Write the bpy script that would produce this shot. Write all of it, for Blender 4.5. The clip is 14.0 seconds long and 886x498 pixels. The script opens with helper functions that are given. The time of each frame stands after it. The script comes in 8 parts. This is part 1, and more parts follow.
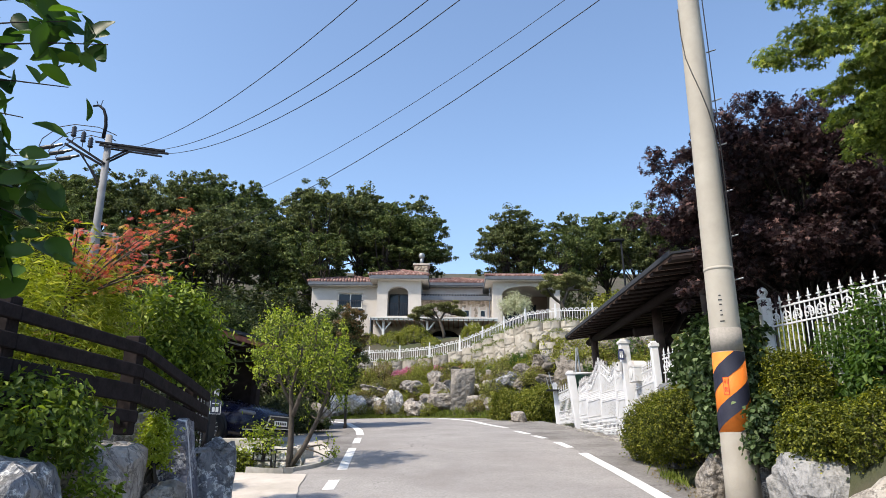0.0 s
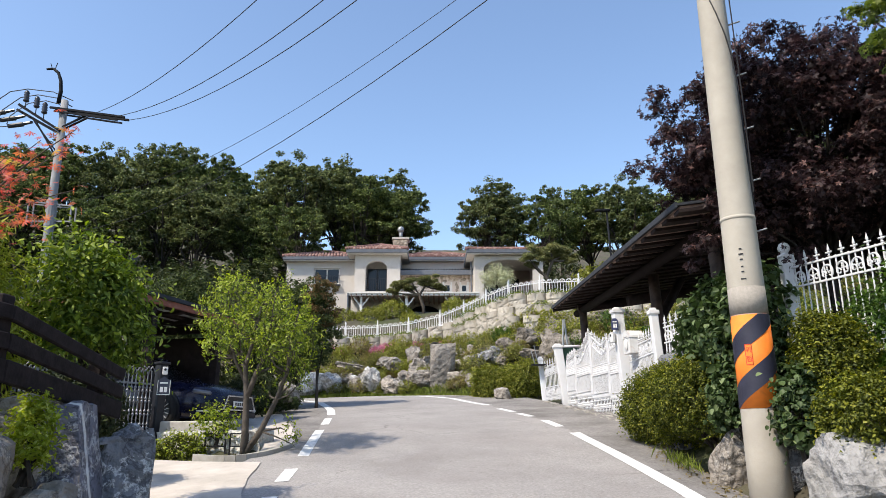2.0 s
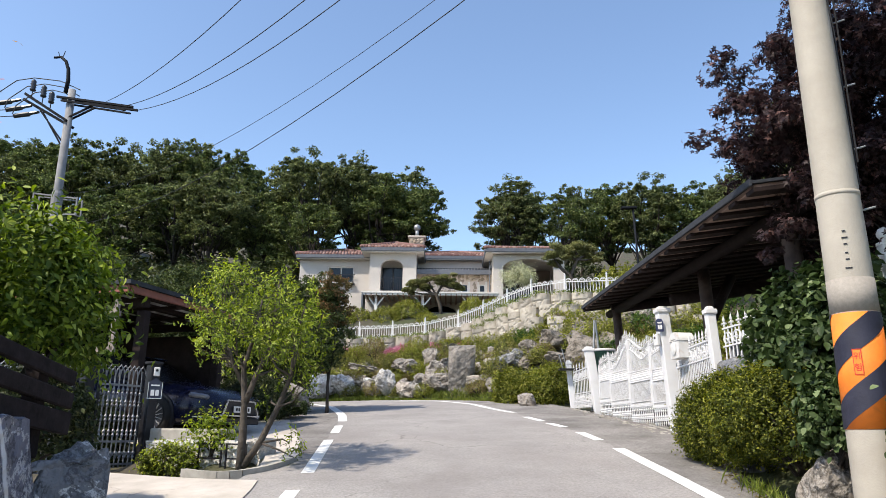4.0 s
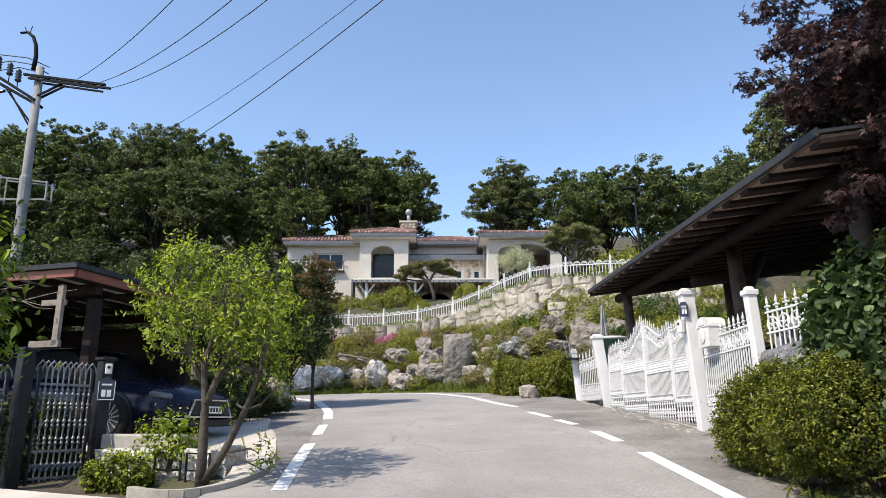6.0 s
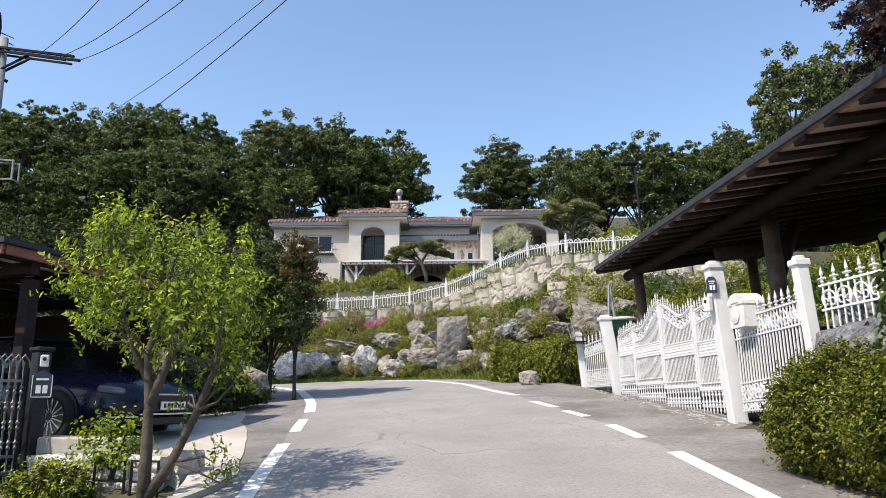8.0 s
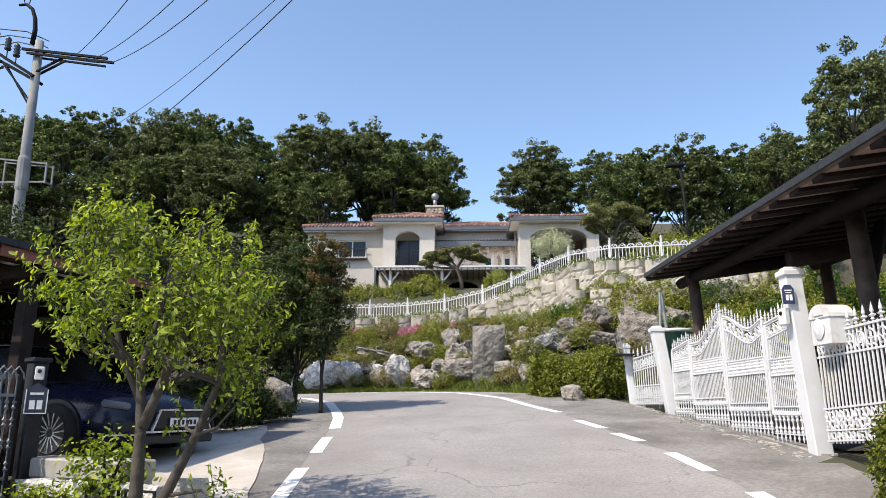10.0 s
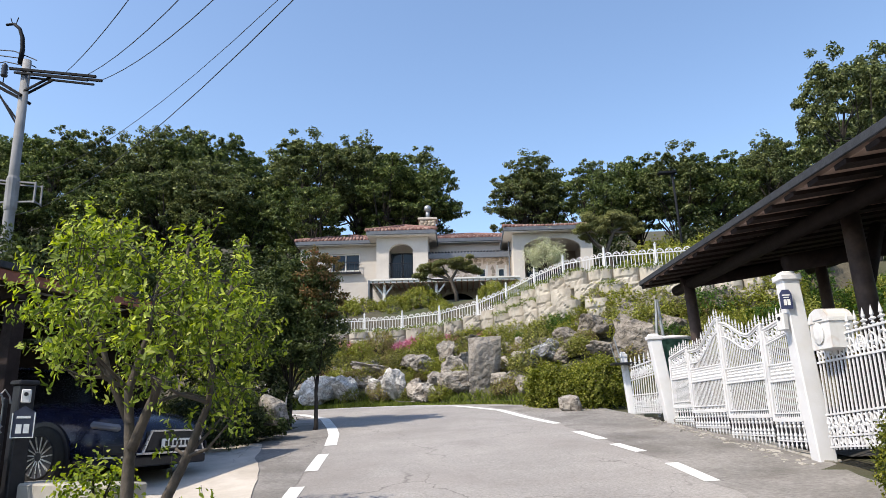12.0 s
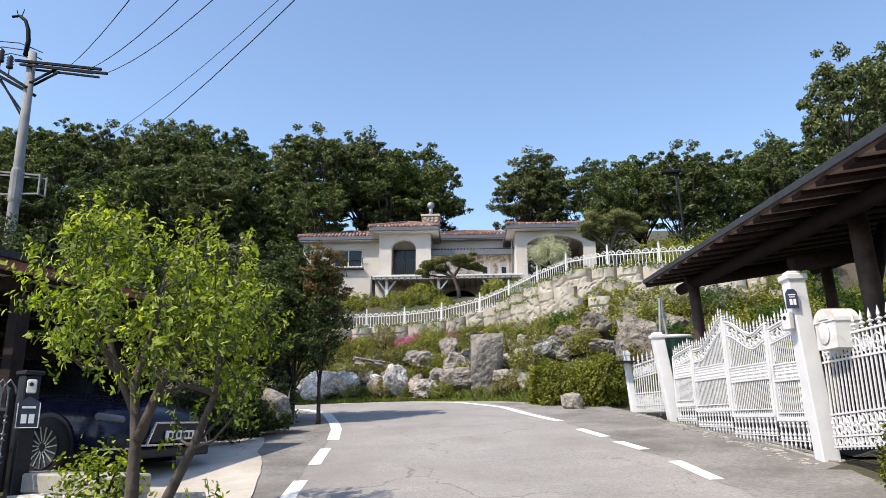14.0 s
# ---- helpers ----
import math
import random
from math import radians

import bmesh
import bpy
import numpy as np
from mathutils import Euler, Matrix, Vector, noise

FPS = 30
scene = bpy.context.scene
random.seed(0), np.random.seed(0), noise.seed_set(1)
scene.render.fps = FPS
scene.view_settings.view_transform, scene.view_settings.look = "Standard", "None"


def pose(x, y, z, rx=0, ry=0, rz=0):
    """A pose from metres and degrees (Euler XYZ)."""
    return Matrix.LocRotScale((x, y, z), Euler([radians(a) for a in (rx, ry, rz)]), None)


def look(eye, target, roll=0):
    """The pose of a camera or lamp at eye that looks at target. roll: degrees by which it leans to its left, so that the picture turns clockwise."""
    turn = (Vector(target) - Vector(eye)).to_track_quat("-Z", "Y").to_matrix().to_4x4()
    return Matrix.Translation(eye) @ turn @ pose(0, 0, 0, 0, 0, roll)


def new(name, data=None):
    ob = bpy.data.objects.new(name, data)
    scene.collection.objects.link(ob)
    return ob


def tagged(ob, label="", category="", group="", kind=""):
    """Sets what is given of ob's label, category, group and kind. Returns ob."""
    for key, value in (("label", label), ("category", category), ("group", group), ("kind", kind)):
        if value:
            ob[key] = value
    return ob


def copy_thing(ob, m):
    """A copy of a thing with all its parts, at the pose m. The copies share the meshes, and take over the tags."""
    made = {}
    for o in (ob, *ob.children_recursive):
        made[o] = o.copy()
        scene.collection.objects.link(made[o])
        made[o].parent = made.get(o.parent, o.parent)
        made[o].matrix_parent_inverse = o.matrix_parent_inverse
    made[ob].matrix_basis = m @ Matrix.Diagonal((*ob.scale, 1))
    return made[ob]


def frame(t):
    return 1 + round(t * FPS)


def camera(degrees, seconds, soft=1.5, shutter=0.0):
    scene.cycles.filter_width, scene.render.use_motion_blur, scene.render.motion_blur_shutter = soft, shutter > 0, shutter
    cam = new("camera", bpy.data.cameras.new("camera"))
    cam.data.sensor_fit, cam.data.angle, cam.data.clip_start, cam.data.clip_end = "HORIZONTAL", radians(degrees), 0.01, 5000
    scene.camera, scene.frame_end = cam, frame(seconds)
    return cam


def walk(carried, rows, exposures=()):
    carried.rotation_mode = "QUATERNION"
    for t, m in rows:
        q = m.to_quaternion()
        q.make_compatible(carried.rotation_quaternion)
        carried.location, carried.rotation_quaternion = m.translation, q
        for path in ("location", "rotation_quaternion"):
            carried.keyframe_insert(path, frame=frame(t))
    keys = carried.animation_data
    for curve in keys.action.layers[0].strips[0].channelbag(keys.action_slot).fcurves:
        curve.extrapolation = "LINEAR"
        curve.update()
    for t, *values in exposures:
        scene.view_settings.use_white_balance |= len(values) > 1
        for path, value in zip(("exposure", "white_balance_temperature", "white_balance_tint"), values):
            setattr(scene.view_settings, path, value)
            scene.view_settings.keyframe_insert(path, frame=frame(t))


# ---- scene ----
cam = camera(65.5, 14.0, soft=0.5)
PATH = [
    (0, (0.137, -0.481, 1.153), (0.108, 1.435, 1.723), 0.6),
    (0.5, (0.25, -0.222, 1.116), (0.235, 1.706, 1.647), -0.1),
    (1, (0.301, 0.188, 1.157), (0.33, 2.119, 1.678), -0.8),
    (1.5, (0.216, 0.615, 1.207), (0.229, 2.545, 1.73), 0.6),
    (2, (0.228, 1.0, 1.234), (0.253, 2.934, 1.744), -0.2),
    (2.5, (0.247, 1.362, 1.317), (0.258, 3.285, 1.866), -0.8),
    (3, (0.142, 1.766, 1.324), (0.114, 3.685, 1.887), -0.5),
    (3.5, (0.151, 2.075, 1.379), (0.113, 4.002, 1.915), 0.3),
    (3.7, (0.112, 2.19, 1.378), (0.088, 4.12, 1.9), 0.6),
    (5.8, (0.026, 3.716, 1.577), (0.03, 5.652, 2.078), 0.2),
    (6, (0.022, 3.841, 1.588), (0.027, 5.782, 2.07), -0.1),
    (6.5, (0.012, 4.262, 1.642), (0.003, 6.209, 2.101), -0.2),
    (7, (0.009, 4.549, 1.658), (0.029, 6.501, 2.095), 0.4),
    (7.5, (0.046, 4.947, 1.705), (0.097, 6.897, 2.148), -0.3),
    (8, (0.02, 5.234, 1.731), (0.047, 7.186, 2.168), -0.8),
    (8.2, (-0.003, 5.374, 1.725), (0.003, 7.326, 2.161), -0.6),
    (10.3, (0.022, 6.269, 1.926), (-0.056, 8.212, 2.392), 0.1),
    (10.5, (0.007, 6.306, 1.929), (-0.061, 8.247, 2.405), -0.0),
    (11, (-0.019, 6.324, 1.925), (-0.094, 8.265, 2.402), -0.8),
    (11.5, (-0.008, 6.324, 1.924), (-0.084, 8.262, 2.411), -1.2),
    (12, (0.017, 6.301, 1.925), (-0.041, 8.24, 2.414), -1.2),
    (12.5, (0.012, 6.338, 1.931), (-0.034, 8.274, 2.432), -1.1),
    (13, (0.008, 6.325, 1.914), (-0.037, 8.257, 2.428), -1.3),
    (13.5, (-0.007, 6.306, 1.904), (-0.058, 8.24, 2.41), -0.9),
    (14, (-0.027, 6.307, 1.907), (-0.091, 8.247, 2.388), -0.5),
]
walk(cam, [(t, look(eye, target, roll)) for t, eye, target, roll in PATH])

# ---- light ----
SUN_DIR = Vector((0.64, 0.47, -1.0)).normalized()
world = bpy.data.worlds.new("world")
scene.world = world
world.use_nodes = True
wn = world.node_tree
sky = wn.nodes.new("ShaderNodeTexSky")
sky.sky_type = "NISHITA"
sky.sun_disc = False
sky.sun_elevation = math.asin(-SUN_DIR.z)
sky.sun_rotation = math.atan2(-SUN_DIR.x, -SUN_DIR.y)
sky.air_density, sky.dust_density, sky.ozone_density = 1.0, 0.9, 1.9
wn.links.new(sky.outputs["Color"], wn.nodes["Background"].inputs["Color"])
wn.nodes["Background"].inputs["Strength"].default_value = 0.15
sun = new("sun", bpy.data.lights.new("sun", "SUN"))
sun.data.energy, sun.data.angle, sun.data.color = 3.45, radians(0.53), (1.0, 0.895, 0.75)
sun.matrix_world = look((-20, -14, 40), Vector((-20, -14, 40)) + SUN_DIR)
scene.view_settings.exposure = 0.8

# ---- materials ----
def surf(name, c1, c2, scale=3.0, rough=0.8, bump=0.3, bscale=40.0, metal=0.0, spec=0.4, stain=None, stain_scale=0.7, stain_amt=0.5,
         bdist=0.01, objrand=0.0, coat=0.0):
    """Two tones over a coarse noise, a stain tone at a larger scale, fine relief."""
    m = bpy.data.materials.new(name)
    m.use_nodes = True
    nt = m.node_tree
    N, L = nt.nodes.new, nt.links.new
    b = nt.nodes["Principled BSDF"]
    tc = N("ShaderNodeTexCoord")
    n1 = N("ShaderNodeTexNoise")
    n1.inputs["Scale"].default_value, n1.inputs["Detail"].default_value, n1.inputs["Roughness"].default_value = scale, 8.0, 0.65
    L(tc.outputs["Object"], n1.inputs["Vector"])
    r1 = N("ShaderNodeMapRange")
    r1.inputs["From Min"].default_value, r1.inputs["From Max"].default_value = 0.3, 0.7
    L(n1.outputs["Fac"], r1.inputs["Value"])
    mix = N("ShaderNodeMix")
    mix.data_type = "RGBA"
    mix.inputs["A"].default_value, mix.inputs["B"].default_value = (*c1, 1), (*c2, 1)
    L(r1.outputs["Result"], mix.inputs["Factor"])
    col = mix.outputs["Result"]
    if stain:
        n2 = N("ShaderNodeTexNoise")
        n2.inputs["Scale"].default_value, n2.inputs["Detail"].default_value, n2.inputs["Distortion"].default_value = stain_scale, 5.0, 0.8
        L(tc.outputs["Object"], n2.inputs["Vector"])
        r2 = N("ShaderNodeMapRange")
        r2.inputs["From Min"].default_value, r2.inputs["From Max"].default_value, r2.inputs["To Max"].default_value = 0.48, 0.68, stain_amt
        L(n2.outputs["Fac"], r2.inputs["Value"])
        mx = N("ShaderNodeMix")
        mx.data_type = "RGBA"
        mx.inputs["B"].default_value = (*stain, 1)
        L(r2.outputs["Result"], mx.inputs["Factor"])
        L(col, mx.inputs["A"])
        col = mx.outputs["Result"]
    if objrand:
        oi = N("ShaderNodeObjectInfo")
        rr = N("ShaderNodeMapRange")
        rr.inputs["To Min"].default_value, rr.inputs["To Max"].default_value = 1 - objrand, 1 + objrand
        L(oi.outputs["Random"], rr.inputs["Value"])
        hs = N("ShaderNodeHueSaturation")
        L(rr.outputs["Result"], hs.inputs["Value"])
        L(col, hs.inputs["Color"])
        col = hs.outputs["Color"]
    L(col, b.inputs["Base Color"])
    n3 = N("ShaderNodeTexNoise")
    n3.inputs["Scale"].default_value, n3.inputs["Detail"].default_value = bscale, 6.0
    L(tc.outputs["Object"], n3.inputs["Vector"])
    if bump:
        bp = N("ShaderNodeBump")
        bp.inputs["Strength"].default_value, bp.inputs["Distance"].default_value = bump, bdist
        L(n3.outputs["Fac"], bp.inputs["Height"])
        L(bp.outputs["Normal"], b.inputs["Normal"])
    rr2 = N("ShaderNodeMapRange")
    rr2.inputs["To Min"].default_value, rr2.inputs["To Max"].default_value = max(0.02, rough - 0.12), min(1, rough + 0.12)
    L(n3.outputs["Fac"], rr2.inputs["Value"])
    L(rr2.outputs["Result"], b.inputs["Roughness"])
    b.inputs["Metallic"].default_value = metal
    b.inputs["Specular IOR Level"].default_value = spec
    b.inputs["Coat Weight"].default_value = coat
    return m


def leafmat(name, dark, light, tip=None, trans=0.28, rough=0.5):
    """Leaves: one tone per leaf between dark and light, a few of a third tone, light shining through."""
    m = bpy.data.materials.new(name)
    m.use_nodes = True
    nt = m.node_tree
    N, L = nt.nodes.new, nt.links.new
    b = nt.nodes["Principled BSDF"]
    g = N("ShaderNodeNewGeometry")
    ramp = N("ShaderNodeValToRGB")
    e = ramp.color_ramp.elements
    e[0].color, e[1].color = (*dark, 1), (*light, 1)
    e[1].position = 0.85
    if tip:
        t = e.new(0.97)
        t.color = (*tip, 1)
    L(g.outputs["Random Per Island"], ramp.inputs["Fac"])
    tc = N("ShaderNodeTexCoord")
    n = N("ShaderNodeTexNoise")
    n.inputs["Scale"].default_value, n.inputs["Detail"].default_value = 1.3, 2.0
    L(tc.outputs["Object"], n.inputs["Vector"])
    mr = N("ShaderNodeMapRange")
    mr.inputs["To Min"].default_value, mr.inputs["To Max"].default_value = 0.5, 1.35
    L(n.outputs["Fac"], mr.inputs["Value"])
    hs = N("ShaderNodeHueSaturation")
    L(mr.outputs["Result"], hs.inputs["Value"])
    L(ramp.outputs["Color"], hs.inputs["Color"])
    L(hs.outputs["Color"], b.inputs["Base Color"])
    b.inputs["Roughness"].default_value = rough
    b.inputs["Specular IOR Level"].default_value = 0.22
    tr = N("ShaderNodeBsdfTranslucent")
    hs2 = N("ShaderNodeHueSaturation")
    hs2.inputs["Saturation"].default_value, hs2.inputs["Value"].default_value = 1.15, 1.3
    L(hs.outputs["Color"], hs2.inputs["Color"])
    L(hs2.outputs["Color"], tr.inputs["Color"])
    ms = N("ShaderNodeMixShader")
    ms.inputs["Fac"].default_value = trans
    L(b.outputs["BSDF"], ms.inputs[1])
    L(tr.outputs["BSDF"], ms.inputs[2])
    L(ms.outputs["Shader"], nt.nodes["Material Output"].inputs["Surface"])
    return m


def rockmat(name, c1, c2, vein, vein_amt=0.6, dirt=(0.10, 0.09, 0.07), crack=0.75, band=None):
    """Quarry stone: mottled, with pale veins, dark cracks and dirt; band: normal and offset of a quartz seam."""
    m = surf(name, c1, c2, scale=3.6, rough=0.85, bump=1.0, bscale=7.0, bdist=0.12, stain=dirt, stain_scale=1.9, stain_amt=0.8, objrand=0.22)
    nt = m.node_tree
    N, L = nt.nodes.new, nt.links.new
    b = nt.nodes["Principled BSDF"]
    src = b.inputs["Base Color"].links[0].from_socket
    tc = N("ShaderNodeTexCoord")
    for sc, dist, width, amt, tone in ((1.3, 0.5, 0.018, vein_amt, vein), (2.6, 0.9, 0.03, crack, tuple(0.3 * v for v in c1))):
        mp = N("ShaderNodeMapping")
        mp.inputs["Location"].default_value = (sc * 7, sc, 0)
        L(tc.outputs["Object"], mp.inputs["Vector"])
        w = N("ShaderNodeTexNoise")
        w.inputs["Scale"].default_value, w.inputs["Detail"].default_value, w.inputs["Distortion"].default_value = sc, 9.0, dist * 0.4
        w.inputs["Roughness"].default_value = 0.68
        L(mp.outputs["Vector"], w.inputs["Vector"])
        d = N("ShaderNodeMath")
        d.operation = "SUBTRACT"
        d.inputs[1].default_value = 0.5
        L(w.outputs["Fac"], d.inputs[0])
        a = N("ShaderNodeMath")
        a.operation = "ABSOLUTE"
        L(d.outputs[0], a.inputs[0])
        r = N("ShaderNodeMapRange")
        r.inputs["From Min"].default_value, r.inputs["From Max"].default_value = 0.0, width
        r.inputs["To Min"].default_value, r.inputs["To Max"].default_value = amt, 0.0
        L(a.outputs[0], r.inputs["Value"])
        mx = N("ShaderNodeMix")
        mx.data_type = "RGBA"
        mx.inputs["B"].default_value = (*tone, 1)
        L(r.outputs["Result"], mx.inputs["Factor"])
        L(src, mx.inputs["A"])
        src = mx.outputs["Result"]
    if band:
        dt = N("ShaderNodeVectorMath")
        dt.operation = "DOT_PRODUCT"
        dt.inputs[1].default_value = band[:3]
        L(tc.outputs["Object"], dt.inputs[0])
        w = N("ShaderNodeTexNoise")
        w.inputs["Scale"].default_value, w.inputs["Detail"].default_value = 3.0, 6.0
        L(tc.outputs["Object"], w.inputs["Vector"])
        ws_ = N("ShaderNodeMath")
        ws_.operation = "MULTIPLY_ADD"
        ws_.inputs[1].default_value, ws_.inputs[2].default_value = 0.16, -0.08 - band[3]
        L(w.outputs["Fac"], ws_.inputs[0])
        ad = N("ShaderNodeMath")
        L(dt.outputs["Value"], ad.inputs[0])
        L(ws_.outputs[0], ad.inputs[1])
        a = N("ShaderNodeMath")
        a.operation = "ABSOLUTE"
        L(ad.outputs[0], a.inputs[0])
        r = N("ShaderNodeMapRange")
        r.inputs["From Min"].default_value, r.inputs["From Max"].default_value = 0.016, 0.03
        r.inputs["To Min"].default_value, r.inputs["To Max"].default_value = 0.9, 0.0
        L(a.outputs[0], r.inputs["Value"])
        mx = N("ShaderNodeMix")
        mx.data_type = "RGBA"
        mx.inputs["B"].default_value = (*vein, 1)
        L(r.outputs["Result"], mx.inputs["Factor"])
        L(src, mx.inputs["A"])
        src = mx.outputs["Result"]
    L(src, b.inputs["Base Color"])
    return m


def glassmat(name, tint=(0.02, 0.03, 0.04), rough=0.03):
    m = bpy.data.materials.new(name)
    m.use_nodes = True
    b = m.node_tree.nodes["Principled BSDF"]
    b.inputs["Base Color"].default_value = (*tint, 1)
    b.inputs["Roughness"].default_value = rough
    b.inputs["Specular IOR Level"].default_value = 0.3
    return m


ASPHALT = surf("asphalt", (0.215, 0.202, 0.193), (0.36, 0.342, 0.328), 34.0, 0.9, 0.7, 110.0, stain=(0.21, 0.19, 0.18), stain_scale=0.45, stain_amt=0.5, bdist=0.008, spec=0.25)
OLDASPHALT = surf("old_asphalt", (0.165, 0.156, 0.148), (0.28, 0.265, 0.252), 20.0, 0.92, 0.8, 110.0, stain=(0.12, 0.11, 0.10), stain_scale=1.1, stain_amt=0.6, bdist=0.008, spec=0.25)
# near-black tone carries the carport roof's shade in the floor colour
DARKFLOOR = surf("shade_dark_concrete", (0.03, 0.029, 0.028), (0.06, 0.057, 0.054), 6.0, 0.85, 0.4, 60.0, stain=(0.02, 0.019, 0.018), stain_scale=1.2, stain_amt=0.6)
LINE = surf("road_paint", (0.62, 0.62, 0.605), (0.76, 0.76, 0.745), 9.0, 0.7, 0.4, 150.0, stain=(0.45, 0.44, 0.42), stain_scale=6.0, stain_amt=0.45)


def wear(m, cracks=0.35, specks=0.5, patch=0.18):
    """Hairline cracks, dark specks and broad worn patches over a paving material."""
    nt = m.node_tree
    N, L = nt.nodes.new, nt.links.new
    b = nt.nodes["Principled BSDF"]
    src = b.inputs["Base Color"].links[0].from_socket
    tc = N("ShaderNodeTexCoord")
    warp = N("ShaderNodeTexNoise")
    warp.inputs["Scale"].default_value, warp.inputs["Detail"].default_value = 1.6, 5.0
    L(tc.outputs["Object"], warp.inputs["Vector"])
    add = N("ShaderNodeVectorMath")
    add.operation = "MULTIPLY_ADD"
    add.inputs[1].default_value = (0.9, 0.9, 0.0)
    L(warp.outputs["Color"], add.inputs[0])
    L(tc.outputs["Object"], add.inputs[2])
    vo = N("ShaderNodeTexVoronoi")
    vo.feature = "DISTANCE_TO_EDGE"
    vo.inputs["Scale"].default_value = 0.42
    L(add.outputs["Vector"], vo.inputs["Vector"])
    gate = N("ShaderNodeTexNoise")
    gate.inputs["Scale"].default_value, gate.inputs["Detail"].default_value = 0.35, 3.0
    L(tc.outputs["Object"], gate.inputs["Vector"])
    gr = N("ShaderNodeMapRange")
    gr.inputs["From Min"].default_value, gr.inputs["From Max"].default_value = 0.45, 0.6
    L(gate.outputs["Fac"], gr.inputs["Value"])
    cr = N("ShaderNodeMapRange")
    cr.inputs["From Max"].default_value, cr.inputs["To Min"].default_value, cr.inputs["To Max"].default_value = 0.006, cracks, 0.0
    L(vo.outputs["Distance"], cr.inputs["Value"])
    cm = N("ShaderNodeMath")
    cm.operation = "MULTIPLY"
    L(cr.outputs["Result"], cm.inputs[0])
    L(gr.outputs["Result"], cm.inputs[1])
    sp = N("ShaderNodeTexVoronoi")
    sp.inputs["Scale"].default_value = 9.0
    L(tc.outputs["Object"], sp.inputs["Vector"])
    sr = N("ShaderNodeMapRange")
    sr.inputs["From Min"].default_value, sr.inputs["From Max"].default_value = 0.06, 0.13
    sr.inputs["To Min"].default_value, sr.inputs["To Max"].default_value = specks, 0.0
    L(sp.outputs["Distance"], sr.inputs["Value"])
    pn = N("ShaderNodeTexNoise")
    pn.inputs["Scale"].default_value, pn.inputs["Detail"].default_value, pn.inputs["Roughness"].default_value = 0.7, 6.0, 0.7
    L(tc.outputs["Object"], pn.inputs["Vector"])
    pr = N("ShaderNodeMapRange")
    pr.inputs["From Min"].default_value, pr.inputs["From Max"].default_value = 0.35, 0.68
    pr.inputs["To Min"].default_value, pr.inputs["To Max"].default_value = 1 - patch, 1 + patch
    L(pn.outputs["Fac"], pr.inputs["Value"])
    hs = N("ShaderNodeHueSaturation")
    L(pr.outputs["Result"], hs.inputs["Value"])
    L(src, hs.inputs["Color"])
    src = hs.outputs["Color"]
    for fac in (sr.outputs["Result"], cm.outputs[0]):
        mx = N("ShaderNodeMix")
        mx.data_type = "RGBA"
        mx.inputs["B"].default_value = (0.05, 0.047, 0.045, 1)
        L(fac, mx.inputs["Factor"])
        L(src, mx.inputs["A"])
        src = mx.outputs["Result"]
    L(src, b.inputs["Base Color"])


wear(ASPHALT, 0.5, 0.22, 0.12)
wear(OLDASPHALT, 0.7, 0.4, 0.25)
CONCRETE = surf("concrete", (0.42, 0.38, 0.33), (0.55, 0.50, 0.45), 2.0, 0.9, 0.4, 60.0, stain=(0.33, 0.29, 0.24), stain_scale=0.9, stain_amt=0.6)
wear(CONCRETE, 0.6, 0.15, 0.15)
KERB = surf("kerb_concrete", (0.30, 0.28, 0.25), (0.42, 0.40, 0.36), 4.0, 0.9, 0.5, 50.0, stain=(0.2, 0.19, 0.16), stain_scale=3.0)
EARTH = surf("earth", (0.045, 0.040, 0.027), (0.10, 0.085, 0.058), 1.5, 0.95, 0.8, 12.0, stain=(0.045, 0.06, 0.02), stain_scale=0.5, stain_amt=0.8, bdist=0.05)
WHITE = surf("white_paint", (0.57, 0.57, 0.585), (0.66, 0.66, 0.67), 6.0, 0.45, 0.15, 60.0, stain=(0.55, 0.54, 0.52), stain_scale=5.0, stain_amt=0.35)
WHITEWOOD = surf("white_timber", (0.62, 0.60, 0.56), (0.74, 0.72, 0.68), 5.0, 0.6, 0.2, 40.0)
POST_WHITE = surf("white_render", (0.63, 0.63, 0.645), (0.71, 0.71, 0.72), 3.0, 0.6, 0.2, 60.0, stain=(0.58, 0.56, 0.52), stain_scale=2.5, stain_amt=0.4)
WEATHERED = surf("weathered_timber", (0.16, 0.13, 0.11), (0.30, 0.26, 0.22), 6.0, 0.8, 0.4, 40.0)
STUCCO = surf("stucco", (0.44, 0.405, 0.37), (0.53, 0.495, 0.455), 1.2, 0.9, 0.4, 30.0, stain=(0.52, 0.47, 0.41), stain_scale=0.6, stain_amt=0.4)
STUCCO_PINK = surf("pink_stucco", (0.58, 0.49, 0.43), (0.66, 0.57, 0.50), 1.2, 0.9, 0.4, 30.0, stain=(0.5, 0.42, 0.36), stain_scale=0.6, stain_amt=0.4)
STUCCO_BROWN = surf("brown_stucco", (0.20, 0.16, 0.135), (0.27, 0.22, 0.185), 1.2, 0.9, 0.4, 30.0)
TILE = surf("clay_tile", (0.16, 0.084, 0.072), (0.24, 0.132, 0.112), 5.0, 0.75, 0.3, 40.0, objrand=0.15)
TILE2 = surf("pale_clay_tile", (0.29, 0.19, 0.165), (0.38, 0.26, 0.225), 5.0, 0.75, 0.3, 40.0, objrand=0.15)
FASCIA = surf("grey_fascia", (0.09, 0.10, 0.12), (0.13, 0.14, 0.16), 4.0, 0.5, 0.1, 30.0)
STONE = surf("facing_stone", (0.30, 0.24, 0.18), (0.48, 0.40, 0.32), 3.0, 0.9, 0.6, 20.0, objrand=0.3, bdist=0.02)
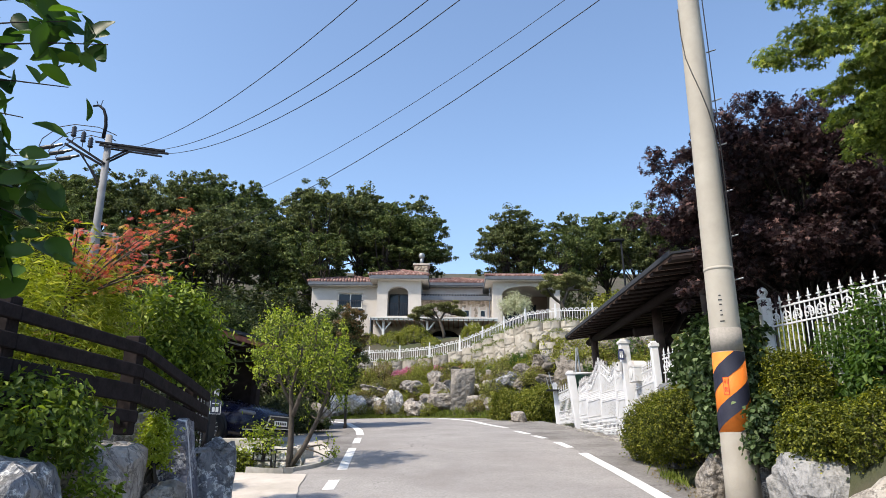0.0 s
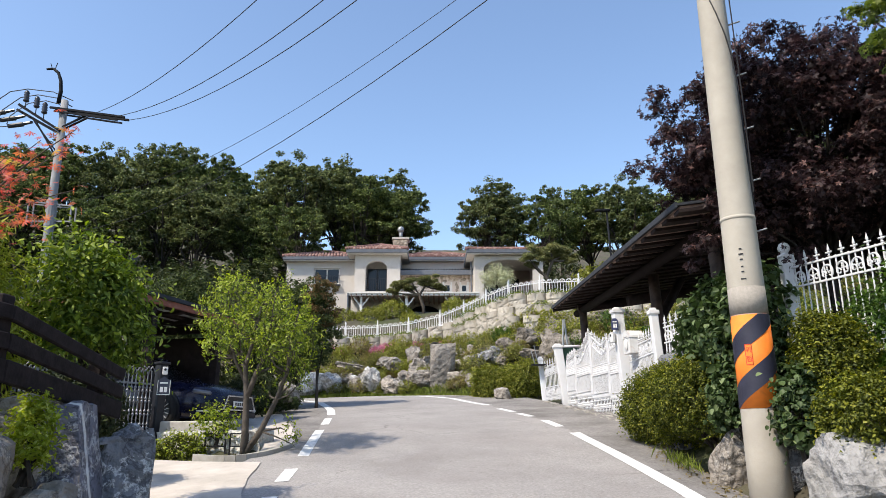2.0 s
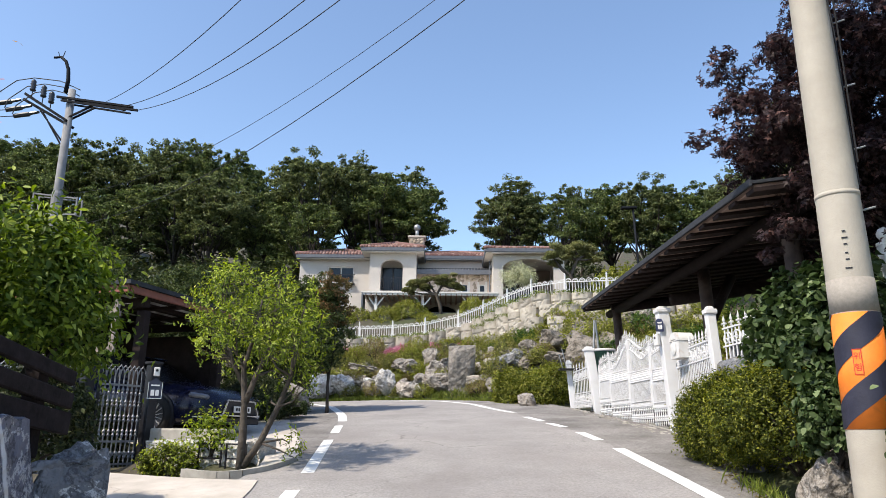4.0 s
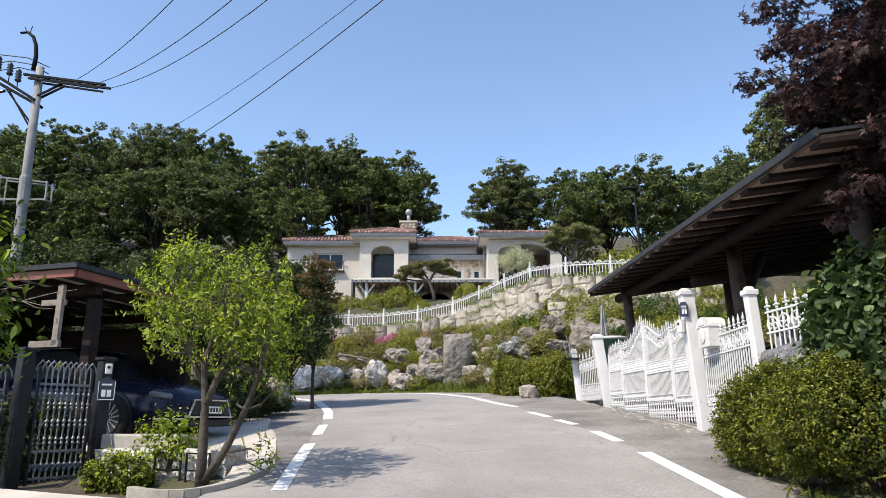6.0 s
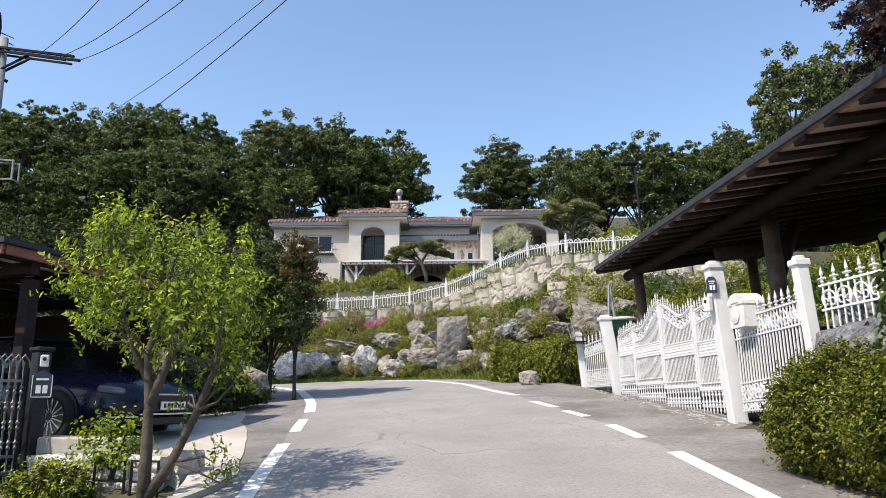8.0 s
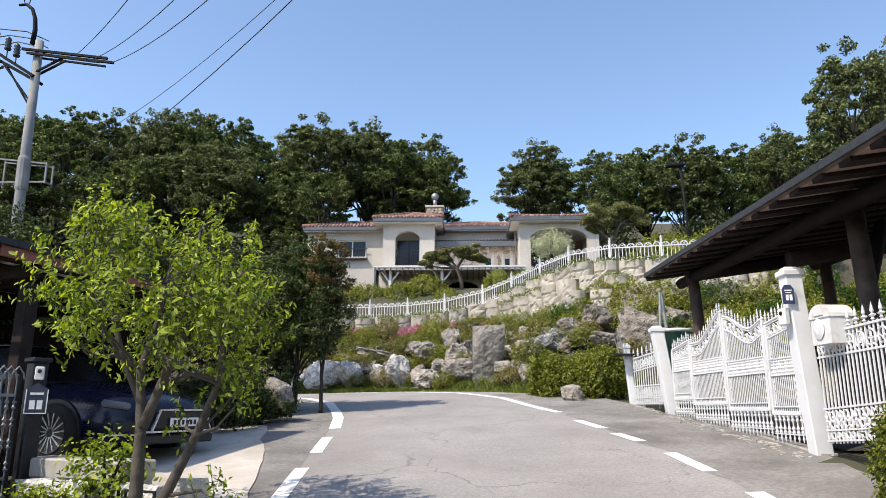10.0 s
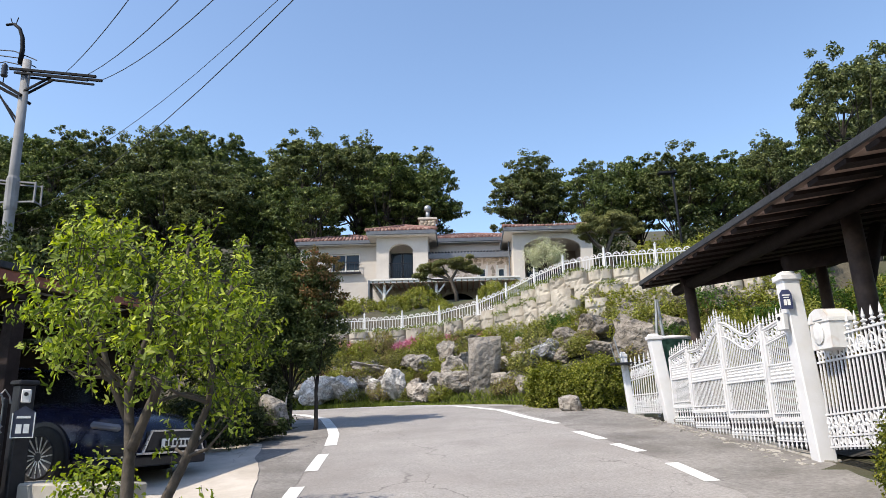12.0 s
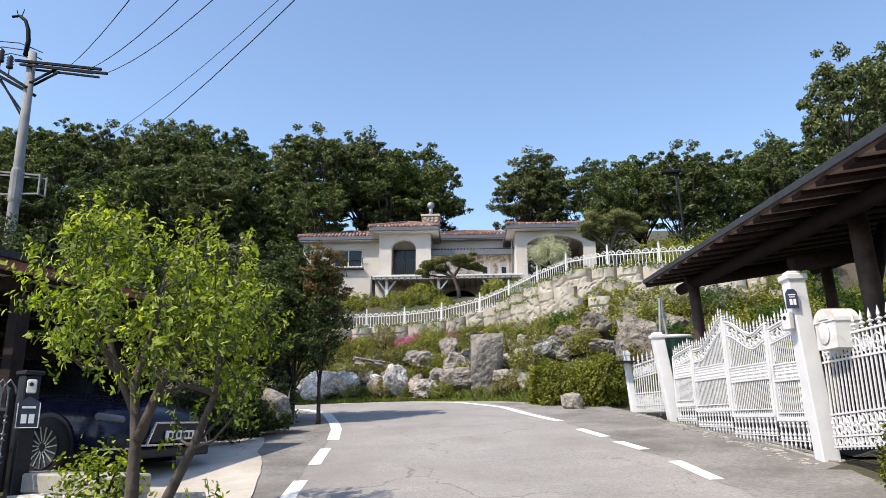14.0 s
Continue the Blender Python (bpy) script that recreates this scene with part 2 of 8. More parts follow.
DARKWOOD = surf("dark_stained_timber", (0.014, 0.0095, 0.009), (0.03, 0.0205, 0.019), 8.0, 0.75, 0.4, 35.0, objrand=0.15, spec=0.15)
LOGWOOD = surf("weathered_log", (0.034, 0.022, 0.018), (0.095, 0.064, 0.05), 5.0, 0.75, 0.6, 25.0, stain=(0.03, 0.02, 0.016), stain_scale=2.5, stain_amt=0.7)
SOFFIT = surf("soffit_board", (0.26, 0.175, 0.145), (0.38, 0.27, 0.225), 2.5, 0.8, 0.2, 30.0)
REDWOOD = surf("red_brown_fascia", (0.17, 0.055, 0.035), (0.25, 0.085, 0.055), 5.0, 0.5, 0.2, 30.0)
PALEBOARD = surf("pale_board", (0.62, 0.62, 0.62), (0.72, 0.72, 0.72), 3.0, 0.6, 0.1, 30.0)
ROOFING = surf("dark_shingle", (0.018, 0.021, 0.027), (0.036, 0.04, 0.048), 12.0, 0.85, 0.5, 60.0)
FENCEWOOD = surf("fence_timber", (0.012, 0.009, 0.009), (0.03, 0.023, 0.023), 9.0, 0.85, 0.3, 40.0, spec=0.12)
IRON = surf("black_iron", (0.012, 0.012, 0.016), (0.025, 0.025, 0.03), 8.0, 0.45, 0.2, 60.0, metal=0.3)
SILVER = surf("silver_gate_paint", (0.16, 0.165, 0.18), (0.27, 0.275, 0.29), 8.0, 0.45, 0.2, 60.0, metal=0.4)
DARKLOG = surf("dark_log", (0.0075, 0.0052, 0.005), (0.016, 0.011, 0.010), 8.0, 0.8, 0.4, 35.0, spec=0.12)
POLE = surf("pole_concrete", (0.34, 0.308, 0.258), (0.44, 0.405, 0.345), 1.8, 0.8, 0.3, 70.0, stain=(0.34, 0.31, 0.26), stain_scale=1.4, stain_amt=0.5)
POLE_FAR = surf("grey_pole_concrete", (0.19, 0.19, 0.195), (0.27, 0.27, 0.275), 1.8, 0.8, 0.3, 70.0, stain=(0.15, 0.15, 0.155), stain_scale=1.4, stain_amt=0.5)
STEEL = surf("galvanised_steel", (0.25, 0.26, 0.27), (0.36, 0.37, 0.38), 6.0, 0.45, 0.1, 50.0, metal=0.6)
DARKSTEEL = surf("dark_steel", (0.006, 0.007, 0.010), (0.014, 0.016, 0.020), 6.0, 0.7, 0.1, 50.0, spec=0.1)
CABLE = surf("black_cable", (0.012, 0.012, 0.014), (0.02, 0.02, 0.022), 6.0, 0.6, 0.0)
BARK = surf("bark", (0.045, 0.037, 0.03), (0.105, 0.088, 0.072), 9.0, 0.95, 0.9, 22.0, stain=(0.05, 0.045, 0.035), stain_scale=3.0, bdist=0.02)
DARKBARK = surf("dark_bark", (0.018, 0.015, 0.012), (0.045, 0.036, 0.03), 6.0, 0.95, 0.8, 18.0, bdist=0.02)
ROCK = rockmat("rockery_stone", (0.19, 0.165, 0.14), (0.48, 0.44, 0.39), (0.52, 0.5, 0.47), 0.35, dirt=(0.11, 0.085, 0.06))
ROCK_DARK = rockmat("brown_grey_stone", (0.10, 0.085, 0.07), (0.31, 0.275, 0.235), (0.42, 0.40, 0.37), 0.3, dirt=(0.08, 0.065, 0.045))
ROCK_WHITE = rockmat("white_quartz_stone", (0.42, 0.41, 0.39), (0.74, 0.73, 0.71), (0.24, 0.23, 0.21), 0.5, dirt=(0.25, 0.22, 0.18))
ROCK_GREY = rockmat("pale_grey_stone", (0.10, 0.108, 0.122), (0.23, 0.235, 0.25), (0.45, 0.45, 0.46), 0.35, dirt=(0.2, 0.18, 0.15))
ROCK_BLUE = rockmat("blue_grey_stone", (0.115, 0.122, 0.14), (0.33, 0.335, 0.35), (0.72, 0.72, 0.7), 0.75, dirt=(0.24, 0.22, 0.18))
ROCK_SEAM = rockmat("slate_stone_with_quartz_seam", (0.085, 0.085, 0.11), (0.19, 0.19, 0.225), (0.72, 0.71, 0.69), 0.6, dirt=(0.2, 0.18, 0.16), band=(0.0, 0.97, 0.2, -0.14))
ROCK_SLAB = rockmat("standing_slab_stone", (0.19, 0.172, 0.15), (0.33, 0.30, 0.265), (0.42, 0.4, 0.37), 0.12, dirt=(0.15, 0.13, 0.1), crack=0.35)
ROCK_PALE = rockmat("pale_slab_stone", (0.19, 0.188, 0.185), (0.33, 0.325, 0.32), (0.5, 0.5, 0.5), 0.15, dirt=(0.2, 0.19, 0.17), crack=0.3)
BLOCK = surf("rockface_concrete", (0.31, 0.28, 0.235), (0.46, 0.425, 0.365), 2.5, 0.9, 0.7, 14.0, stain=(0.28, 0.24, 0.18), stain_scale=1.5, stain_amt=0.5, bdist=0.015, objrand=0.16)
PLANTER = surf("white_stone_block", (0.48, 0.46, 0.43), (0.66, 0.64, 0.60), 4.0, 0.9, 0.9, 16.0, stain=(0.3, 0.28, 0.25), stain_scale=2.5, stain_amt=0.5, bdist=0.09, objrand=0.12)
NAVY = surf("navy_car_paint", (0.003, 0.005, 0.021), (0.0045, 0.0075, 0.026), 3.0, 0.25, 0.0, coat=0.1, spec=0.3)
GLASS = glassmat("dark_glass")
CARGLASS = surf("car_glass", (0.004, 0.004, 0.006), (0.008, 0.008, 0.01), 3.0, 0.25, 0.0, spec=0.12)
HEADLAMP = glassmat("headlamp_glass", (0.12, 0.13, 0.16), 0.1)
CHROME = surf("alloy", (0.50, 0.50, 0.52), (0.62, 0.62, 0.64), 6.0, 0.3, 0.0, metal=0.9)
RUBBER = surf("rubber", (0.012, 0.012, 0.012), (0.02, 0.02, 0.02), 8.0, 0.85, 0.2)
PLATE = surf("plate_white", (0.72, 0.73, 0.72), (0.8, 0.8, 0.79), 4.0, 0.5, 0.0)
SIGNBLUE = surf("sign_navy", (0.035, 0.044, 0.10), (0.05, 0.06, 0.13), 4.0, 0.4, 0.0)
SIGNDARK = surf("sign_slate", (0.03, 0.035, 0.06), (0.045, 0.05, 0.08), 4.0, 0.4, 0.0)
ORANGE = surf("orange_wrap", (0.85, 0.20, 0.02), (0.92, 0.25, 0.03), 5.0, 0.6, 0.2, 60.0, stain=(0.5, 0.14, 0.03), stain_scale=6.0, stain_amt=0.35)
BLACKWRAP = surf("black_wrap", (0.015, 0.016, 0.03), (0.03, 0.03, 0.05), 6.0, 0.55, 0.2, 60.0)
RED = surf("red_ink", (0.55, 0.03, 0.02), (0.62, 0.04, 0.03), 6.0, 0.6, 0.0)
GREENMESH = surf("green_mesh", (0.03, 0.09, 0.06), (0.06, 0.15, 0.11), 20.0, 0.7, 0.5, 80.0)
PORCELAIN = surf("insulator", (0.03, 0.03, 0.035), (0.05, 0.05, 0.055), 5.0, 0.25, 0.0)
RUSTWHITE = surf("rusty_white_tin", (0.58, 0.575, 0.565), (0.68, 0.68, 0.675), 4.0, 0.5, 0.2, 40.0, stain=(0.36, 0.22, 0.13), stain_scale=7.0, stain_amt=0.35)

L_FOREST = leafmat("forest_leaf", (0.03, 0.046, 0.018), (0.145, 0.19, 0.062), (0.34, 0.38, 0.14), 0.3)
L_FOREST2 = leafmat("forest_leaf_grey", (0.037, 0.053, 0.023), (0.17, 0.20, 0.078), (0.36, 0.39, 0.17), 0.3)
L_BRIGHT = leafmat("bright_leaf", (0.07, 0.11, 0.016), (0.26, 0.34, 0.05), (0.5, 0.57, 0.14), 0.42)
L_TREE = leafmat("roadside_leaf", (0.05, 0.082, 0.013), (0.225, 0.295, 0.043), (0.5, 0.55, 0.15), 0.46)
L_YOUNG = leafmat("young_leaf", (0.18, 0.24, 0.03), (0.42, 0.49, 0.07), (0.6, 0.64, 0.2), 0.52)
L_BOX_TIP = leafmat("boxwood_tip", (0.11, 0.13, 0.017), (0.29, 0.3, 0.042), (0.40, 0.39, 0.08), 0.36)
L_MID = leafmat("mid_green_leaf", (0.045, 0.08, 0.014), (0.16, 0.225, 0.036), (0.3, 0.37, 0.07), 0.4)
L_GREEN = leafmat("green_leaf", (0.03, 0.065, 0.012), (0.09, 0.16, 0.028), (0.16, 0.24, 0.05), 0.38)
L_BOX = leafmat("boxwood_leaf", (0.032, 0.045, 0.008), (0.115, 0.14, 0.022), (0.24, 0.26, 0.05), 0.33)
L_OLIVE = leafmat("olive_shrub_leaf", (0.085, 0.092, 0.028), (0.235, 0.235, 0.075), (0.40, 0.37, 0.15), 0.3)
L_BEND = leafmat("clipped_leaf", (0.055, 0.072, 0.010), (0.22, 0.25, 0.032), (0.42, 0.42, 0.08), 0.38)
L_UNDER = leafmat("undergrowth_leaf", (0.016, 0.026, 0.011), (0.058, 0.074, 0.027), (0.14, 0.15, 0.065), 0.25)
L_IVY = leafmat("ivy_leaf", (0.025, 0.045, 0.015), (0.085, 0.13, 0.045), (0.22, 0.28, 0.13), 0.25)
L_DARK = leafmat("dark_leaf", (0.025, 0.04, 0.014), (0.105, 0.135, 0.043), (0.2, 0.23, 0.09), 0.28)
L_MAPLE = leafmat("green_maple_leaf", (0.055, 0.09, 0.022), (0.21, 0.27, 0.06), (0.44, 0.48, 0.12), 0.45)
L_PURPLE = leafmat("purple_maple_leaf", (0.018, 0.012, 0.014), (0.056, 0.032, 0.034), (0.2, 0.115, 0.105), 0.32)
L_PERSIMMON = leafmat("persimmon_leaf", (0.02, 0.05, 0.012), (0.07, 0.14, 0.025), (0.12, 0.2, 0.03), 0.45, 0.4)
L_RED = leafmat("red_maple_leaf", (0.50, 0.09, 0.09), (0.62, 0.23, 0.12), (0.46, 0.36, 0.08), 0.45)
L_YELLOW = leafmat("golden_cypress_leaf", (0.17, 0.215, 0.03), (0.44, 0.49, 0.08), (0.58, 0.58, 0.16), 0.4)
L_PINE = leafmat("pine_needle", (0.10, 0.115, 0.045), (0.27, 0.28, 0.11), (0.4, 0.39, 0.18), 0.25)
L_MOSS = leafmat("sedum_leaf", (0.12, 0.14, 0.022), (0.31, 0.325, 0.062), (0.47, 0.45, 0.13), 0.33)
L_BROWN = leafmat("dry_shrub_leaf", (0.14, 0.11, 0.05), (0.33, 0.27, 0.12), (0.46, 0.38, 0.2), 0.28)
L_PALE = leafmat("white_flower_leaf", (0.42, 0.45, 0.24), (0.74, 0.75, 0.56), (0.82, 0.81, 0.68), 0.3)
L_PINK = leafmat("pink_flower", (0.45, 0.12, 0.22), (0.70, 0.30, 0.42), (0.78, 0.5, 0.58), 0.3)
L_RUSSET = leafmat("russet_leaf", (0.07, 0.07, 0.025), (0.22, 0.16, 0.07), (0.42, 0.2, 0.12), 0.35)
GRASS = leafmat("grass_blade", (0.08, 0.115, 0.016), (0.24, 0.29, 0.05), (0.30, 0.32, 0.08), 0.3)


# ---- mesh building ----
class M:
    """A mesh in the making."""

    def __init__(self):
        self.v, self.f = [], []

    def add(self, vs, fs, mat=None):
        n = len(self.v)
        self.v += [tuple(mat @ Vector(p)) if mat else tuple(p) for p in vs]
        self.f += [tuple(n + i for i in q) for q in fs]
        return self

    def box(self, c, s, mat=None, b=0.0):
        """A box at centre c with size s; b: width of the chamfer."""
        h = [v / 2 for v in s]
        b = min(b, *(0.45 * v for v in s)) if b else 0
        if not b:
            vs = [(c[0] + i * h[0], c[1] + j * h[1], c[2] + k * h[2]) for i in (-1, 1) for j in (-1, 1) for k in (-1, 1)]
            fs = [(0, 1, 3, 2), (4, 6, 7, 5), (0, 4, 5, 1), (2, 3, 7, 6), (0, 2, 6, 4), (1, 5, 7, 3)]
            return self.add(vs, fs, mat)
        at, vs, fs = {}, [], []
        sg = (-1, 1)
        for i in sg:
            for j in sg:
                for k in sg:
                    for a in range(3):
                        p = [i * h[0], j * h[1], k * h[2]]
                        for x, q in enumerate((i, j, k)):
                            if x != a:
                                p[x] -= q * b
                        at[i, j, k, a] = len(vs)
                        vs.append((c[0] + p[0], c[1] + p[1], c[2] + p[2]))
        for i in sg:
            fs.append([at[i, j, k, 0] for j, k in ((-1, -1), (1, -1), (1, 1), (-1, 1))][::i])
            fs.append([at[j, i, k, 1] for j, k in ((-1, -1), (-1, 1), (1, 1), (1, -1))][::i])
            fs.append([at[j, k, i, 2] for j, k in ((-1, -1), (1, -1), (1, 1), (-1, 1))][::i])
            for j in sg:
                o = i * j
                fs.append([at[i, j, -1, 0], at[i, j, -1, 1], at[i, j, 1, 1], at[i, j, 1, 0]][::o])
                fs.append([at[i, -1, j, 0], at[i, 1, j, 0], at[i, 1, j, 2], at[i, -1, j, 2]][::o])
                fs.append([at[-1, i, j, 1], at[-1, i, j, 2], at[1, i, j, 2], at[1, i, j, 1]][::o])
                for k in sg:
                    fs.append([at[i, j, k, 0], at[i, j, k, 1], at[i, j, k, 2]][:: o * k])
        return self.add(vs, fs, mat)

    def beam(self, a, b, w, h, bev=0.0):
        """A squared beam from a to b, w across and h deep."""
        a, b = Vector(a), Vector(b)
        d = b - a
        m = Matrix.Translation((a + b) / 2) @ frame_of(d)
        return self.box((0, 0, 0), (w, h, d.length), m, bev)

    def tube(self, pts, rad, n=8, cap=True):
        pts = [Vector(p) for p in pts]
        rad = rad if isinstance(rad, (list, tuple)) else [rad] * len(pts)
        base = len(self.v)
        for i, p in enumerate(pts):
            d = pts[min(i + 1, len(pts) - 1)] - pts[max(i - 1, 0)]
            if i == 0:
                fr = frame_of(d).to_3x3()
            else:
                z = d.normalized()
                x = fr.col[0] - z * fr.col[0].dot(z)
                x = x.normalized() if x.length > 1e-6 else frame_of(d).to_3x3().col[0]
                y = z.cross(x)
                fr = Matrix((x, y, z)).transposed()
            for k in range(n):
                t = math.tau * k / n
                self.v.append(tuple(p + fr @ Vector((math.cos(t) * rad[i], math.sin(t) * rad[i], 0))))
        for i in range(len(pts) - 1):
            for k in range(n):
                a, b = base + i * n + k, base + i * n + (k + 1) % n
                self.f.append((a, b, b + n, a + n))
        if cap:
            self.f.append(tuple(base + k for k in range(n))[::-1])
            self.f.append(tuple(base + (len(pts) - 1) * n + k for k in range(n)))
        return self

    def lathe(self, prof, n=16, mat=None):
        """Turned round z from a profile of (radius, height)."""
        vs = [(r * math.cos(math.tau * k / n), r * math.sin(math.tau * k / n), z) for r, z in prof for k in range(n)]
        fs = [(i * n + k, i * n + (k + 1) % n, (i + 1) * n + (k + 1) % n, (i + 1) * n + k) for i in range(len(prof) - 1) for k in range(n)]
        fs += [tuple(range(n))[::-1], tuple((len(prof) - 1) * n + k for k in range(n))]
        return self.add(vs, fs, mat)

    def prism(self, poly, depth, mat=None):
        """A polygon in x and z (counter-clockwise seen from -y), depth along +y."""
        n = len(poly)
        vs = [(x, 0, z) for x, z in poly] + [(x, depth, z) for x, z in poly]
        fs = [tuple(range(n)), tuple(range(2 * n - 1, n - 1, -1))]
        fs += [(i, n + i, n + (i + 1) % n, (i + 1) % n) for i in range(n)]
        return self.add(vs, fs, mat)


def frame_of(d):
    """A turn whose z runs along d and whose x lies level."""
    z = Vector(d).normalized()
    x = Vector((0, 0, 1)).cross(z)
    x = x.normalized() if x.length > 1e-4 else Vector((1, 0, 0))
    return Matrix((x, z.cross(x), z)).transposed().to_4x4()


def mesh_of(m, name, mat, smooth=False):
    me = bpy.data.meshes.new(name)
    me.from_pydata(m.v, [], m.f)
    me.materials.append(mat)
    if smooth:
        me.polygons.foreach_set("use_smooth", [True] * len(me.polygons))
    me.update()
    return me


def part(name, m, mat, parent=None, label="", smooth=False, at=None, kind=""):
    """One mesh object under a thing or a part. m: an M or a finished mesh."""
    ob = new(name, m if isinstance(m, bpy.types.Mesh) else mesh_of(m, name, mat, smooth))
    if parent is not None:
        ob.parent = parent
    if at is not None:
        ob.matrix_basis = at
    return tagged(ob, label=label, kind=kind)


def thing(name, label, category, at=None, group="", kind=""):
    ob = new(name)
    ob.empty_display_size = 0.1
    ob.matrix_basis = at if at is not None else Matrix()
    return tagged(ob, label, category, group, kind)


def np_mesh(name, verts, tris, mat, second=None, which=None):
    """A mesh from arrays; second: another material for the triangles named in which."""
    me = bpy.data.meshes.new(name)
    me.vertices.add(len(verts))
    me.vertices.foreach_set("co", np.asarray(verts, np.float32).ravel())
    me.loops.add(len(tris) * 3)
    me.loops.foreach_set("vertex_index", np.asarray(tris, np.int32).ravel())
    me.polygons.add(len(tris))
    me.polygons.foreach_set("loop_start", np.arange(0, len(tris) * 3, 3, dtype=np.int32))
    me.materials.append(mat)
    if second is not None:
        me.materials.append(second)
        me.polygons.foreach_set("material_index", np.asarray(which, np.int32))
    me.update(calc_edges=True)
    return me


def leaf_mesh(name, pos, nrm, size, mat, rng, aspect=0.5, fold=0.25, six=False, along=None, young=None, young_mat=None, fine=False):
    """Leaves at pos facing nrm: folded along the rib, of varied size and turn."""
    n = len(pos)
    nrm = nrm / (np.linalg.norm(nrm, axis=1, keepdims=True) + 1e-9)
    r = rng.normal(size=(n, 3)) if along is None else along + 0.35 * rng.normal(size=(n, 3))
    ax = r - nrm * (r * nrm).sum(1, keepdims=True)
    ax /= np.linalg.norm(ax, axis=1, keepdims=True) + 1e-9
    sd = np.cross(nrm, ax)
    s = (size * rng.uniform(0.6, 1.3, n))[:, None]
    w = s * aspect
    base, tip = pos - ax * s * 0.5, pos + ax * s * 0.5 - nrm * s * 0.12
    up = nrm * w * fold
    if six:
        st = ((0.1, 0.24), (0.28, 0.44), (0.5, 0.5), (0.72, 0.38), (0.9, 0.15)) if fine else ((0.2, 0.40), (0.5, 0.5), (0.8, 0.28))
        c = len(st)
        ln = tip - base
        rib = [base + ln * t - nrm * s * 0.16 * (t - 0.4) ** 2 for t, _ in st]
        lf = [r + sd * w * q + up * q * 2 for r, (_, q) in zip(rib, st)]
        rt = [r - sd * w * q + up * q * 2 for r, (_, q) in zip(rib, st)]
        v = np.stack([base, *rib, tip, *lf, *rt], 1).reshape(-1, 3)
        a, b = c + 2, 2 * c + 2
        k = [(0, a, 1), (0, 1, b)]
        for i in range(c - 1):
            k += [(1 + i, a + i, a + 1 + i), (1 + i, a + 1 + i, 2 + i), (1 + i, b + 1 + i, b + i), (1 + i, 2 + i, b + 1 + i)]
        k = np.array(k + [(c, a + c - 1, c + 1), (c, c + 1, b + c - 1)])
        f = (np.arange(n)[:, None, None] * (3 * c + 2) + k).reshape(-1, 3)
    else:
        v = np.stack([base, pos + sd * w * 0.5 + up, tip, pos - sd * w * 0.5 + up], 1).reshape(-1, 3)
        k = np.array([[0, 1, 2], [0, 2, 3]])
        f = (np.arange(n)[:, None, None] * 4 + k).reshape(-1, 3)
    if young is not None:
        return np_mesh(name, v, f, mat, young_mat, np.repeat(young.astype(np.int32), len(k)))
    return np_mesh(name, v, f, mat)


def star_mesh(name, pos, nrm, size, mat, rng, lobes=5, wd=0.40):
    """Palmate leaves: lobes spread from one point."""
    n = len(pos)
    nrm = nrm / (np.linalg.norm(nrm, axis=1, keepdims=True) + 1e-9)
    r = rng.normal(size=(n, 3))
    ax = r - nrm * (r * nrm).sum(1, keepdims=True)
    ax /= np.linalg.norm(ax, axis=1, keepdims=True) + 1e-9
    sd = np.cross(nrm, ax)
    s = (size * rng.uniform(0.6, 1.25, n))[:, None]
    vs, k = [pos], []
    for i, a in enumerate(np.linspace(-1.9, 1.9, lobes)):
        ln = s * (0.62 - 0.09 * abs(a))
        for da, q in ((-wd, 0.55), (0.0, 1.0), (wd, 0.55)):
            vs.append(pos + (ax * math.cos(a + da) + sd * math.sin(a + da)) * ln * q - nrm * ln * 0.25 * q)
        b = 1 + 3 * i
        k += [(0, b, b + 1), (0, b + 1, b + 2)]
    v = np.stack(vs, 1).reshape(-1, 3)
    f = (np.arange(n)[:, None, None] * len(vs) + np.array(k)).reshape(-1, 3)
    return np_mesh(name, v, f, mat)


def clumps(rng, centres, radii, per, flat=0.75, up=0.45, shell=0.5):
    """Leaf places and facings in soft balls round the centres."""
    c = np.repeat(np.asarray(centres, float), per, 0)
    rad = np.repeat(np.asarray(radii, float), per)[:, None]
    d = rng.normal(size=c.shape)
    d /= np.linalg.norm(d, axis=1, keepdims=True)
    rr = rng.uniform(0, 1, (len(c), 1)) ** shell
    off = d * rr * rad * (1, 1, flat)
    nrm = d * 0.55 + (0, 0, up) + rng.normal(size=c.shape) * 0.42
    return c + off, nrm


def crown_centres(rng, k, centre, radii, low=-0.8, surface=0.45, clump=0.3):
    """Clump centres in an uneven egg."""
    d = rng.normal(size=(k * 3, 3))
    d /= np.linalg.norm(d, axis=1, keepdims=True)
    d = d[d[:, 2] > low][:k]
    r = rng.uniform(0.12, 1, (len(d), 1)) ** surface * rng.uniform(0.8, 1.12, (len(d), 1))
    return np.asarray(centre) + d * r * (np.asarray(radii) * (1 - clump * 0.6))


